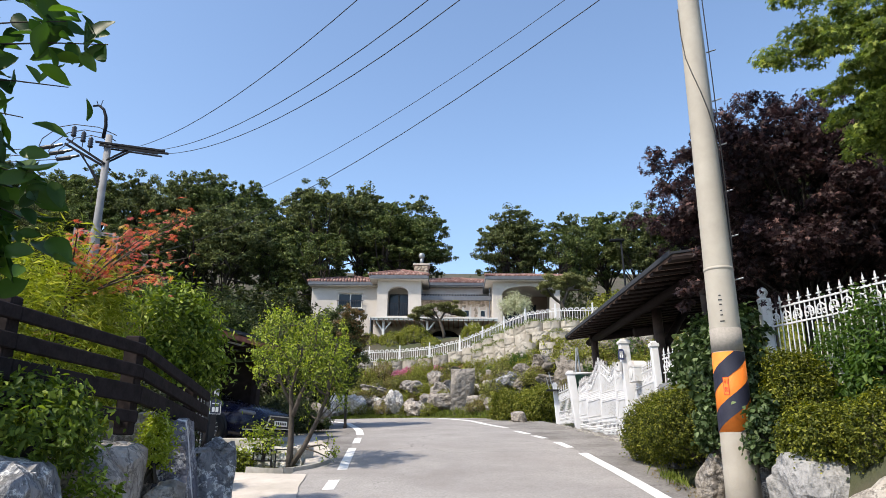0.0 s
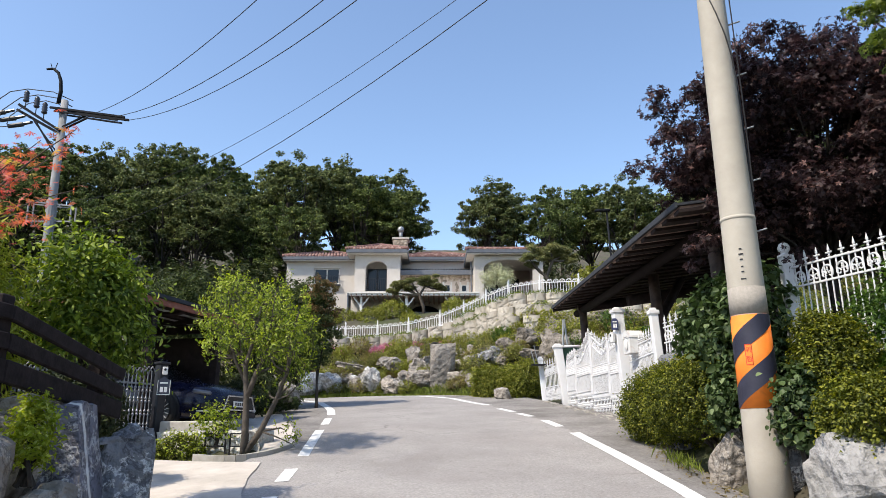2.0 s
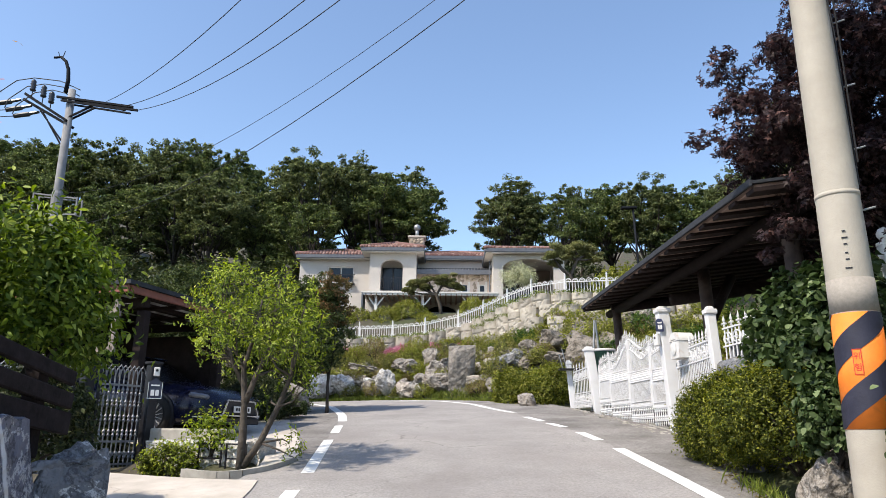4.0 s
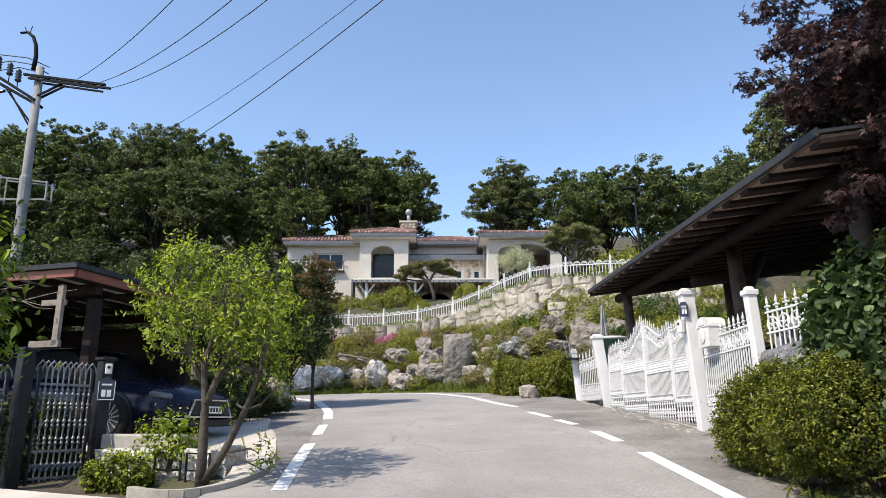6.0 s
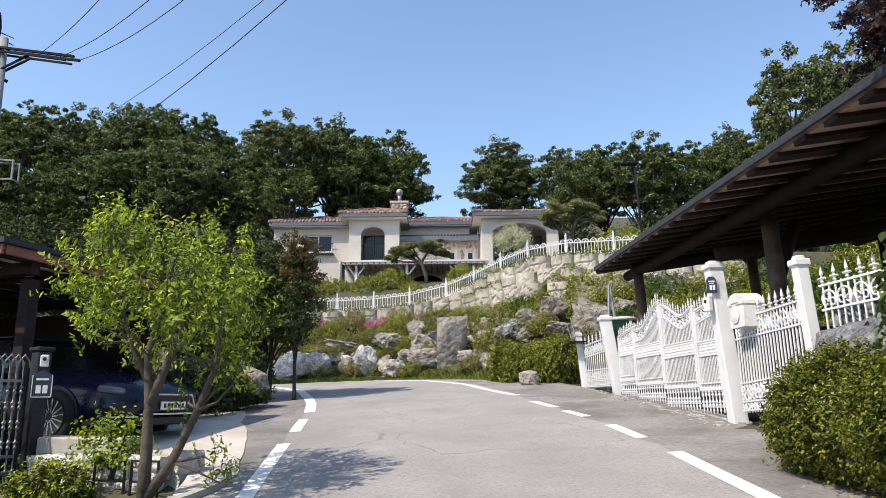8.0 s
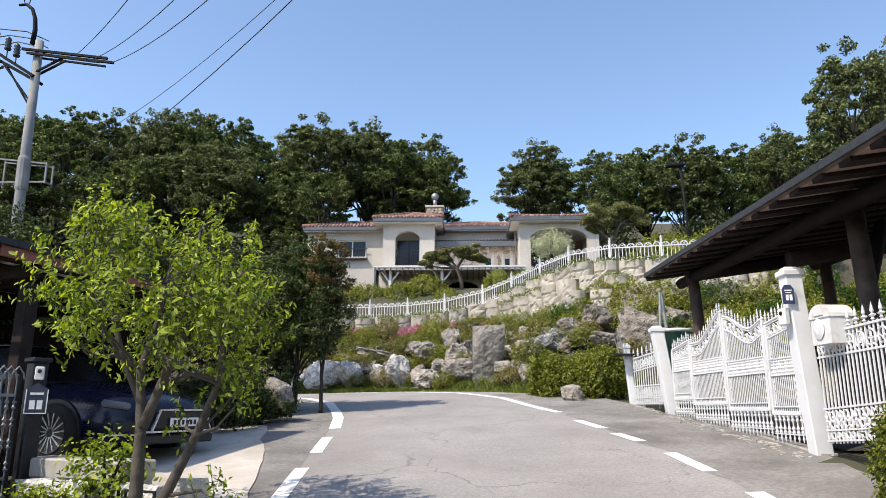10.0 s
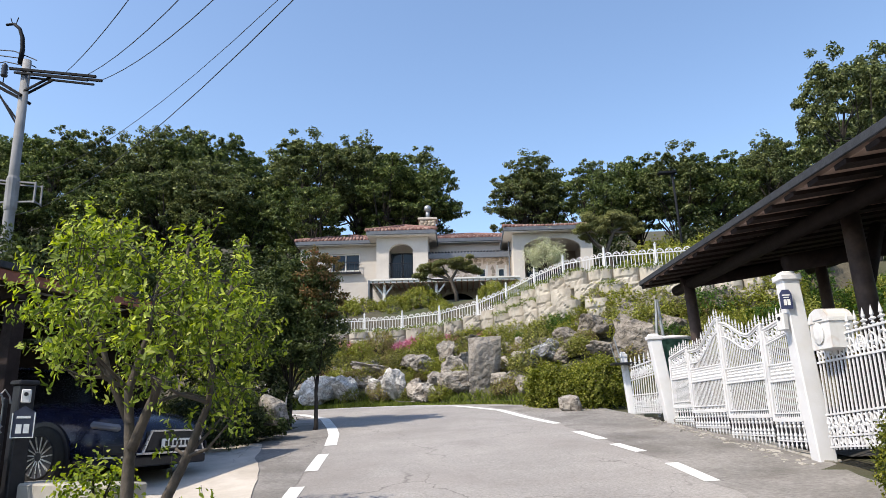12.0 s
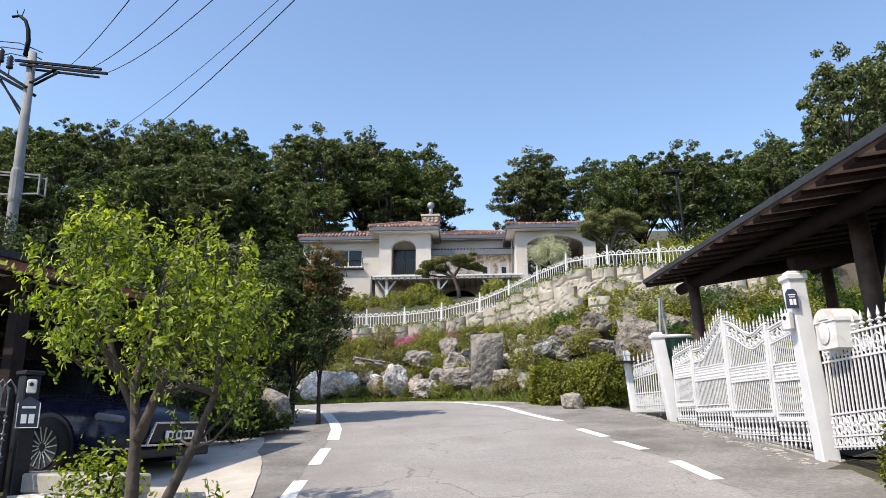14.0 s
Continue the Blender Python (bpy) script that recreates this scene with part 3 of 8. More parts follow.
def limbs(rng, base, fork, centres, r0, n=5, frac=0.5, wob=0.12, step=1):
    """Trunk from base to fork and a curved limb to each centre."""
    trunk, br = M(), M()
    base, fork = Vector(base), Vector(fork)
    H = (fork - base).length
    pts = [base.lerp(fork, t) + Vector((rng.normal() * wob * H * 0.25 * t * (1 - t) * 4, rng.normal() * wob * H * 0.25 * t * (1 - t) * 4, 0)) for t in (0, 0.12, 0.35, 0.6, 0.8, 1)]
    trunk.tube(pts, [r0 * 1.35, r0 * 1.02, r0 * 0.9, r0 * 0.8, r0 * 0.72, r0 * 0.6], 10)
    for c in centres[::step]:
        c = Vector(c)
        s = pts[rng.integers(3, 6)]
        mid = s.lerp(c, 0.5) + Vector((rng.normal() * 0.1 * H * 0.5, rng.normal() * 0.1 * H * 0.5, -0.05 * H + (c - s).length * 0.06))
        ra = r0 * frac * rng.uniform(0.4, 0.9)
        br.tube([s, s.lerp(mid, 0.5) + Vector((0, 0, (c - s).length * 0.03)), mid, mid.lerp(c, 0.55), c], [ra, ra * 0.8, ra * 0.6, ra * 0.4, ra * 0.15], n, False)
    return trunk, br


def tree(name, label, category, at, height, crown, r0=0.12, k=24, per=260, clump=0.32, leaf=0.12, mat=None, bark=None, seed=1, fork=0.4,
         lean=(0, 0), low=-0.7, aspect=0.5, group="", star=False, shell=0.5, flat=0.75, six=False, up=0.45, surface=0.45, step=2):
    """A tree with trunk, limbs and a crown of leaf clumps. crown: centre height and three radii."""
    rng = np.random.default_rng(seed)
    t = thing(name, label, category, at, group)
    hc, rx, ry, rz = crown
    cs = crown_centres(rng, k, (lean[0], lean[1], hc), (rx, ry, rz), low, surface)
    rad = clump * min(rx, rz) * rng.uniform(0.7, 1.3, len(cs)) * 1.2
    tr, br = limbs(rng, (0, 0, -0.15), (lean[0] * 0.5, lean[1] * 0.5, height * fork), cs, r0, step=step)
    part("trunk", tr, bark or BARK, t, smooth=True)
    part("branchwork", br, bark or BARK, t, smooth=True, kind="stuff")
    sub = 5
    c2 = np.repeat(cs, sub, 0)
    r2 = np.repeat(rad, sub)
    dd = rng.normal(size=c2.shape)
    dd /= np.linalg.norm(dd, axis=1, keepdims=True)
    c2 = c2 + dd * (r2 * rng.uniform(0.35, 1.0, len(r2)))[:, None] * (1, 1, flat)
    p, n = clumps(rng, c2, r2 * rng.uniform(0.35, 0.62, len(r2)), max(4, per // sub), flat=flat, shell=shell, up=up)
    me = star_mesh("crown", p, n, leaf, mat, rng) if star else leaf_mesh("crown", p, n, leaf, mat, rng, aspect, six=six)
    part("crown", me, mat, t)
    return t


def bush(name, label, at, radii, mat, seed=1, n=6000, leaf=0.045, aspect=0.55, group="", category="bush", bumps=14, six=False, stems=True,
         shoot=0.11, young=None, lump=0.3):
    """A shrub: leafy shoots standing out of a lumpy dome over a few stems, the young leaves at their tips of another tone."""
    rng = np.random.default_rng(seed)
    t = thing(name, label, category, at, group)
    rx, ry, rz = radii
    per = 5 if six else 11
    d = rng.normal(size=(int(n / per * 1.3), 3))
    d /= np.linalg.norm(d, axis=1, keepdims=True)
    d = d[d[:, 2] > -0.7]
    bd = rng.normal(size=(bumps, 3))
    bd /= np.linalg.norm(bd, axis=1, keepdims=True)
    amp = rng.uniform(-lump, lump * 0.8, bumps)
    swell = 1 + (np.exp(-(1 - d @ bd.T) * 11) * amp).sum(1, keepdims=True)
    r = (1 - np.abs(rng.normal(size=(len(d), 1))) * 0.15) * swell
    c = d * r * (rx, ry, rz) + (0, 0, rz * 0.72)
    ax = d * 0.75 + (0, 0, 0.55) + rng.normal(size=d.shape) * 0.4
    ax /= np.linalg.norm(ax, axis=1, keepdims=True)
    ln = (shoot * rng.uniform(0.5, 1.3, len(d)) * np.where(rng.uniform(size=len(d)) < 0.06, 1.8, 1.0))[:, None]
    k = len(d)
    u = np.tile(np.linspace(-0.4, 1.0, per), k)[:, None]
    c, ax2, ln2, d2 = (np.repeat(q, per, 0) for q in (c, ax, ln, d))
    p = c + ax2 * ln2 * u + rng.normal(size=c.shape) * leaf * 0.35
    along = ax2 * 0.55 + rng.normal(size=c.shape) * 0.5
    nr = d2 * 0.5 + (0, 0, 0.45) + rng.normal(size=c.shape) * 0.5
    if six:
        along = along * 0.5 + (0, 0, -0.45)
    if stems:
        br = M()
        for i in range(7):
            q = d[i] * (rx, ry, rz) * 0.75 + (0, 0, rz * 0.72)
            br.tube([(rng.normal() * 0.04, rng.normal() * 0.04, -0.1), (q[0] * 0.4, q[1] * 0.4, max(q[2] * 0.5, 0.05)), q], [0.02, 0.014, 0.006], 5, False)
        part("stem", br, DARKBARK, t, kind="stuff")
    new_leaf = ((u[:, 0] > 0.6) & (rng.uniform(size=len(p)) < 0.75)) if young else None
    part("foliage", leaf_mesh("foliage", p, nr, leaf, mat, rng, aspect, six=six, along=along, young=new_leaf, young_mat=young), mat, t)
    return t


def rock_mesh(seed, size, sub=2, rough=0.35, cuts=13):
    """A quarried boulder: a hull of random corners, its edges worn, its faces pitted."""
    rng = np.random.default_rng(seed)
    bm = bmesh.new()
    pts = rng.normal(size=(cuts + 4, 3))
    pts /= np.abs(pts).max(axis=1, keepdims=True) ** 0.75 * (np.linalg.norm(pts, axis=1, keepdims=True) ** 0.25)
    for p in pts:
        bm.verts.new(Vector(p) * rng.uniform(0.85, 1.05))
    hull = bmesh.ops.convex_hull(bm, input=bm.verts)
    bmesh.ops.delete(bm, geom=[v for v in bm.verts if not v.link_faces], context="VERTS")
    bmesh.ops.bevel(bm, geom=list(bm.edges), offset=0.07, segments=1, affect="EDGES", profile=0.5)
    bmesh.ops.triangulate(bm, faces=bm.faces)
    for _ in range(sub - 1 if sub > 1 else 0):
        bmesh.ops.subdivide_edges(bm, edges=[e for e in bm.edges if e.calc_length() > 0.22], cuts=1, use_grid_fill=True)
        bmesh.ops.triangulate(bm, faces=bm.faces)
    off = Vector(rng.uniform(-50, 50, 3))
    for v in bm.verts:
        p = v.co
        f = noise.fractal(p * 1.8 + off, 1.0, 2.0, 4) * rough * 0.22 + abs(noise.noise(p * 4 + off)) * rough * -0.18
        p = p * (1 + f)
        v.co = Vector((p.x * size[0], p.y * size[1], p.z * size[2]))
    bmesh.ops.recalc_face_normals(bm, faces=bm.faces)
    me = bpy.data.meshes.new("rock")
    bm.to_mesh(me)
    bm.free()
    return me


def rock(name, label, at, size, mat, seed, sub=3, group="", rough=0.35, cuts=13):
    me = rock_mesh(seed, size, sub, rough, cuts)
    me.materials.append(mat)
    ob = new(name, me)
    ob.matrix_basis = at
    return tagged(ob, label, "rock", group)


def slab_mesh(seed, size):
    """A split block of stone with a few flat faces and chipped edges."""
    r = np.random.default_rng(seed)
    bm = bmesh.new()
    bmesh.ops.create_cube(bm, size=2.0)
    bmesh.ops.subdivide_edges(bm, edges=list(bm.edges), cuts=9, use_grid_fill=True)
    off = Vector(r.uniform(-40, 40, 3))
    cuts = [(Vector(r.normal(size=3)).normalized(), r.uniform(0.95, 1.25)) for _ in range(9)]
    for v in bm.verts:
        p = v.co.copy()
        for n_, d_ in cuts:
            q = p.dot(n_) - d_
            if q > 0:
                p -= n_ * q
        p *= 1 + 0.05 * noise.fractal(p * 1.3 + off, 1.0, 2.0, 4)
        p += Vector((0, 0, 0.05)) * noise.noise(p * 3 + off)
        v.co = Vector((p.x * size[0], p.y * size[1], p.z * size[2]))
    bmesh.ops.recalc_face_normals(bm, faces=bm.faces)
    me = bpy.data.meshes.new("rock")
    bm.to_mesh(me)
    bm.free()
    return me

# ---- ground ----
GY = [-60, -30, -10, -1, 6.3, 9.42, 12.82, 14, 16, 18, 20, 22, 24, 26, 30]
GZ = [-4.5, -3.2, -1.6, -0.57, 0.32, 0.70, 1.115, 1.26, 1.48, 1.68, 1.89, 2.12, 2.36, 2.5, 2.6]
gys = np.arange(-70, 40, 0.25)
gzs = np.convolve(np.pad(np.interp(gys, GY, GZ), 6, mode="edge"), np.ones(13) / 13, mode="valid")


def road_z(x, y):
    dip = 0.22 * min(1.0, max(0.0, (x - 2.85) / 0.8)) * min(1.0, max(0.0, (11.5 - y) / 2.0))
    return float(np.interp(y, gys, gzs)) + 0.03 * min(5, max(-5, x)) - dip


def smooth01(a, b, v):
    t = min(1.0, max(0.0, (v - a) / (b - a)))
    return t * t * (3 - 2 * t)


WALL_X = [-14, -4.1, -3, -1, 0.8, 2.3, 3.45, 5.5, 8, 16]
WALL_Y = [32, 32, 32, 31.3, 30.6, 28.5, 26.6, 25.5, 25, 25]
TERR_Z = [5.05, 5.2, 5.2, 5.28, 5.6, 6.0, 6.15, 6.0, 6.0, 6.0]
FOOT_X = [-14, -5, -1.5, 0.8, 2.2, 3.2, 9]
FOOT_Y = [29, 27.2, 25.6, 24.2, 22.7, 21.8, 21.4]


def wall_y(x):
    return float(np.interp(x, WALL_X, WALL_Y))


def terr_z(x):
    return float(np.interp(x, WALL_X, TERR_Z))


def wall_foot_z(x):
    return terr_z(x) - float(np.interp(x, [-5, -1, 0.8, 2.3, 3.5, 8], [0.62, 0.66, 0.8, 1.1, 1.25, 1.1]))


def height(x, y):
    """Height of the ground."""
    z = road_z(x, min(y, 28)) - 0.05
    if y < 16:
        left = smooth01(-2.75, -3.7, x) * smooth01(9.0, 7.9, y)
        z += left * (0.85 + 0.5 * smooth01(-5, -9, x))
        right = smooth01(3.8, 4.6, x) * smooth01(13.6, 12.0, y)
        z += right * 1.35
    if -6.4 < x < -2.7 and 10.6 < y < 14.3:
        line = 13.2 - 0.393 * (x + 4.5) if x > -4.55 else 14.2
        z = min(z, 0.78 + 0.02 * (y - 12)) if y < line else z
    foot, wy = float(np.interp(x, FOOT_X, FOOT_Y)), wall_y(x)
    if -14 < x < 16 and y > foot:
        a = road_z(x, foot) + 0.02
        t = min(1, (y - foot) / (wy - foot))
        z = a + (wall_foot_z(x) - a) * (t ** 0.85)
        if y > wy:
            z = terr_z(x) + smooth01(wy + 0.5, 38, y) * (7.4 - terr_z(x))
    elif y > 26:
        z = road_z(x, 26) + smooth01(26, 42, y) * 4.9
    if y > 46:
        z += (y - 46) * 0.36 - max(0, y - 110) * 0.30
    if x < -14:
        z += smooth01(-14, -40, x) * 5 * smooth01(15, 40, y)
    z += 0.05 * noise.fractal(Vector((x, y, 0)) * 0.6, 1.0, 2.0, 3) * (0.25 if abs(x) < 3.2 and y < 24 else 1.6)
    if abs(x) < 3 and y < 23.3:
        z = min(z, road_z(x, y) - 0.04)
    return z


xs = np.concatenate([-np.geomspace(14, 900, 16)[::-1], np.arange(-13.6, 13.7, 0.4), np.geomspace(14, 900, 16)])
ys = np.concatenate([-np.geomspace(8, 900, 14)[::-1], np.arange(-7.6, 40, 0.4), np.geomspace(40.5, 1200, 30)])
gv = [(x, y, height(x, y)) for y in ys for x in xs]
nx = len(xs)
gf = [(j * nx + i, j * nx + i + 1, (j + 1) * nx + i + 1, (j + 1) * nx + i) for j in range(len(ys) - 1) for i in range(nx - 1)]
gm = M()
gm.add(gv, gf)
tagged(part("ground", gm, EARTH, smooth=True), "brown earth slope with moss and litter", "ground", kind="structure")

# road between two edges, turning left under the rockery
RL = [(-2.1, -60), (-2.1, -20), (-2.1, 0), (-2.15, 8.0), (-2.3, 9.5), (-2.4, 11.0), (-2.6, 13), (-3.0, 15.4), (-3.3, 16.6), (-3.6, 18), (-3.8, 20), (-4.0, 21.6), (-5.2, 22.7), (-7, 23.3), (-12, 23.7), (-30, 24)]
RR = [(2.9, -60), (2.9, -20), (2.9, 0), (3.0, 8.0), (3.05, 9.5), (3.2, 11.4), (3.75, 13), (4.0, 14.7), (3.7, 16.4), (3.45, 18.2), (3.25, 20.2), (2.9, 21.6), (1.6, 23.3), (-0.6, 25.0), (-8, 27.4), (-30, 28.6)]


def densify(poly, step):
    out = []
    for a, b in zip(poly, poly[1:]):
        n = max(1, int(math.dist(a, b) / step))
        out += [(a[0] + (b[0] - a[0]) * i / n, a[1] + (b[1] - a[1]) * i / n) for i in range(n)]
    return out + [poly[-1]]


def strip(left, right, cols, lift, step=0.5, rough=0.0):
    """A sheet between two edge lines that lies on the road's slope."""
    m = M()
    L2, R2 = [], []
    for (a, b), (c, d) in zip(zip(left, left[1:]), zip(right, right[1:])):
        n = max(1, int(max(math.dist(a, b), math.dist(c, d)) / step))
        for i in range(n):
            t = i / n
            L2.append((a[0] + (b[0] - a[0]) * t, a[1] + (b[1] - a[1]) * t))
            R2.append((c[0] + (d[0] - c[0]) * t, c[1] + (d[1] - c[1]) * t))
    L2.append(left[-1])
    R2.append(right[-1])
    vs = []
    for (a, b), (c, d) in zip(L2, R2):
        for i in range(cols + 1):
            t = i / cols
            x, y = a + (c - a) * t, b + (d - b) * t
            if rough and i in (0, cols):
                x += rough * noise.noise(Vector((x, y, 3)) * 1.7)
            vs.append((x, y, road_z(x, y) + lift + 0.006 * noise.noise(Vector((x, y, 0)) * 0.9)))
    fs = [(j * (cols + 1) + i, j * (cols + 1) + i + 1, (j + 1) * (cols + 1) + i + 1, (j + 1) * (cols + 1) + i) for j in range(len(L2) - 1) for i in range(cols)]
    return m.add(vs, fs)


tagged(part("road", strip(RL, RR, 14, 0.0, 0.4, 0.12), ASPHALT, smooth=True), "worn grey asphalt lane climbing a slope", "road", kind="structure")

tagged(part("road_shoulder", strip([(2.72, 4), (2.68, 8.5), (2.62, 10.5), (2.55, 12.6), (2.4, 14.3), (2.1, 16.6), (1.8, 18.3), (1.5, 20.0), (1.1, 21.8), (0.5, 23.2)], [(3.95, 4), (3.9, 8.5), (3.5, 10.5), (3.8, 12.6), (4.0, 14.3), (3.75, 16.6), (3.5, 18.3), (3.28, 20.0), (2.9, 21.7), (1.5, 23.3)], 8, 0.0035, 0.3, 0.1), OLDASPHALT, smooth=True),
       "darker old asphalt shoulder with crumbled edges", "road", kind="structure")
tagged(part("road_shoulder", strip([(-2.25, 12.0), (-3.0, 15.4), (-3.3, 16.6), (-3.6, 18), (-3.8, 20), (-4.2, 21.6)], [(-1.75, 12.0), (-2.05, 15.4), (-2.2, 16.6), (-2.3, 18), (-2.6, 20), (-3.0, 21.6)], 5, 0.0035, 0.3, 0.1), OLDASPHALT, smooth=True),
       "darker old asphalt shoulder with crumbled edges", "road", kind="structure")


def marking(pts, w, name="road_marking", label="white painted dash on the asphalt"):
    pts = densify(pts, 0.3)
    le, ri = [], []
    for i, p in enumerate(pts):
        a, b = Vector(pts[max(i - 1, 0)]), Vector(pts[min(i + 1, len(pts) - 1)])
        d = (b - a).normalized()
        le.append((p[0] - d.y * w / 2, p[1] + d.x * w / 2))
        ri.append((p[0] + d.y * w / 2, p[1] - d.x * w / 2))
    tagged(part(name, strip(le, ri, 1, 0.005, 0.3), LINE, smooth=True), label, "road marking", "road markings", kind="structure")


for a, b in (((-2.0, 15.45), (-2.14, 16.88)), ((-1.66, 11.35), (-1.93, 14.45)), ((-1.56, 9.48), (-1.61, 10.32)), ((-1.45, 7.9), (-1.5, 8.68)),
             ((1.79, 18.05), (2.01, 16.98)), ((2.07, 16.45), (2.25, 15.67)), ((2.37, 14.78), (2.48, 13.72))):
    marking([a, b], 0.165)
marking([(-2.22, 17.84), (-2.46, 19.4), (-2.72, 20.5), (-3.2, 22.2), (-4.05, 23.6), (-6, 24.6), (-9, 25.2)], 0.2, label="white curved edge line on the asphalt")
marking([(1.65, 19.25), (1.2, 20.6), (0.75, 22.2), (-0.3, 23.9), (-2.0, 25.0), (-6, 26.2)], 0.17, label="white curved edge line on the asphalt")
marking([(2.56, 12.82), (2.66, 10.5), (2.72, 8.5), (2.75, 4), (2.75, -20)], 0.18, label="white solid edge line on the asphalt")

# concrete aprons on the left
tagged(part("pavement", strip([(-5.2, 2), (-4.2, 8.2), (-4.3, 10.4), (-4.9, 11.2), (-5.2, 12.0)], [(-1.8, 2), (-1.75, 8.2), (-1.95, 9.5), (-2.15, 10.9), (-2.9, 11.05)], 10, 0.012, 0.2, 0.07), CONCRETE, smooth=True),
       "pale worn concrete apron beside the road", "pavement", kind="structure")
tagged(part("driveway", strip([(-2.4, 11.9), (-2.58, 12.85), (-4.7, 13.8), (-6.6, 15.8), (-6.2, 17.5), (-4.8, 19.4)], [(-2.1, 11.7), (-2.0, 12.6), (-2.22, 13.6), (-2.72, 15.6), (-3.1, 16.7), (-3.5, 18.4)], 10, 0.014, 0.2, 0.05), CONCRETE, smooth=True),
       "pale concrete driveway leading into the carport", "driveway", kind="structure")

# ---- rockery below the villa ----
rng = np.random.default_rng(7)


def on_slope(x, t):
    """A place on the rockery: t from its foot (0) to the wall (1)."""
    f = float(np.interp(x, FOOT_X, FOOT_Y))
    y = f + (wall_y(x) - f) * t
    return Vector((x, y, height(x, y)))


def set_rock(x, y, w, h, d, mat, seed, label, rot=0.0, sink=0.3, cuts=13, tilt=0.0):
    z = height(x, y)
    rock("boulder", label, pose(x, y, z + h * (0.5 - sink), tilt + 22 * math.sin(seed * 2.3), 18 * math.sin(seed * 1.7), rot), (w * 0.62, d * 0.62, h * 0.62), mat, seed, 4, "rockery boulders", cuts=cuts, rough=0.75)


PALE, GREY = "white quartz-veined boulder at the rockery foot", "weathered grey-brown boulder set in the rockery"
for i, (x, y, w, h, mat, lab) in enumerate([
    (-4.2, 28.8, 1.6, 0.6, ROCK, GREY), (-2.7, 28.2, 1.9, 0.5, ROCK, GREY), (-1.4, 29.6, 1.1, 0.6, ROCK, GREY), (-0.55, 28.6, 0.8, 0.8, ROCK, GREY), (-0.15, 26.8, 0.85, 0.7, ROCK, GREY),
    (2.3, 25.7, 1.0, 0.5, ROCK, GREY), (2.2, 27.0, 0.7, 0.5, ROCK, GREY), (3.2, 25.9, 0.6, 0.4, ROCK, GREY),
    (4.3, 23.3, 1.25, 1.3, ROCK, GREY), (4.9, 25.0, 1.5, 0.8, ROCK, GREY), (5.9, 24.9, 1.2, 0.8, ROCK, GREY), (1.15, 26.0, 0.5, 0.4, ROCK, GREY),
    (7.0, 24.5, 1.5, 0.9, ROCK, GREY), (-6.2, 28, 1.4, 0.9, ROCK, GREY), (2.6, 24.6, 0.7, 0.5, ROCK, GREY), (0.3, 29.2, 0.9, 0.5, ROCK, GREY), (3.0, 24.6, 0.8, 0.5, ROCK, GREY), (1.6, 25.3, 0.7, 0.75, ROCK, GREY), (2.15, 24.9, 0.9, 0.7, ROCK_BLUE, GREY), (1.2, 27.0, 0.8, 0.6, ROCK, GREY), (2.75, 25.2, 0.8, 0.8, ROCK, GREY), (3.5, 24.9, 1.0, 0.7, ROCK, GREY), (-2.3, 27.2, 0.8, 0.6, ROCK, GREY), (5.0, 23.8, 1.2, 0.9, ROCK, GREY), (3.4, 23.7, 0.7, 0.5, ROCK, GREY), (-3.3, 29.5, 0.8, 0.5, ROCK, GREY),
]):
    set_rock(x, y, w * 0.92, h * (0.85 if y < 28 else 0.7), min(w, 1.2), ROCK_DARK if mat is ROCK and (x > 1.9 or i % 3 == 0) else mat, 107 + i, lab, rng.uniform(-25, 25), 0.2)
# boulders standing along the foot: middle, width, height
for i, (x, y, z, w, h, mat, lab) in enumerate([
    (-4.4, 26.95, 2.92, 1.2, 0.85, ROCK_WHITE, PALE), (-3.6, 26.8, 2.9, 0.8, 0.75, ROCK_WHITE, PALE), (-2.64, 26.3, 2.8, 0.48, 0.5, ROCK, GREY), (-2.05, 26.0, 2.95, 0.66, 0.9, ROCK_WHITE, PALE),
    (-1.23, 25.6, 2.75, 0.85, 0.52, ROCK, GREY), (-0.2, 25.45, 2.95, 1.1, 0.6, ROCK, GREY), (1.28, 24.6, 2.9, 0.36, 0.6, ROCK, GREY),
    (-0.32, 26.3, 3.45, 0.75, 0.6, ROCK, GREY), (1.75, 26.2, 3.95, 0.7, 0.8, ROCK, GREY), (-1.45, 27.3, 3.7, 0.9, 0.5, ROCK, GREY), (-0.55, 27.2, 4.0, 0.55, 0.7, ROCK, GREY),
]):
    rock("boulder", lab, pose(x, y, z, 14 * math.sin(i * 2.3), 10 * math.sin(i * 1.7), 25 * math.sin(i * 3.1)), (w * 0.56, min(w, 0.9) * 0.5, h * 0.58), mat, 130 + i, 4, "rockery boulders", cuts=15, rough=0.8)
# smaller filler stones between the large ones
for k in range(15):
    x = -5.2 + 6.6 * k / 14 + 0.15 * math.sin(k * 5.1)
    p = on_slope(x, 0.1 + 0.14 * abs(math.sin(k * 2.7)))
    w = 0.2 + 0.14 * abs(math.sin(k * 1.9))
    rock("boulder", "small weathered stone wedged between boulders", pose(p.x, p.y - 0.15, p.z + 0.1, 20 * math.sin(k), 0, k * 37), (w, w * 0.8, w * 0.75), ROCK_WHITE if k % 5 == 0 else ROCK, 700 + k, 3, "rockery boulders", rough=0.75)
slab = rock_mesh(31, (0.46, 0.26, 0.9), 4, 0.2, 26)
for v in slab.vertices:
    q = v.co
    q.x = max(-0.44, min(0.42, q.x * 1.35)) + 0.03 * q.z
    q.z = max(-0.95, min(0.78, q.z * 1.25)) + 0.05 * q.x
slab.materials.append(ROCK_SLAB)
so = new("standing_stone", slab)
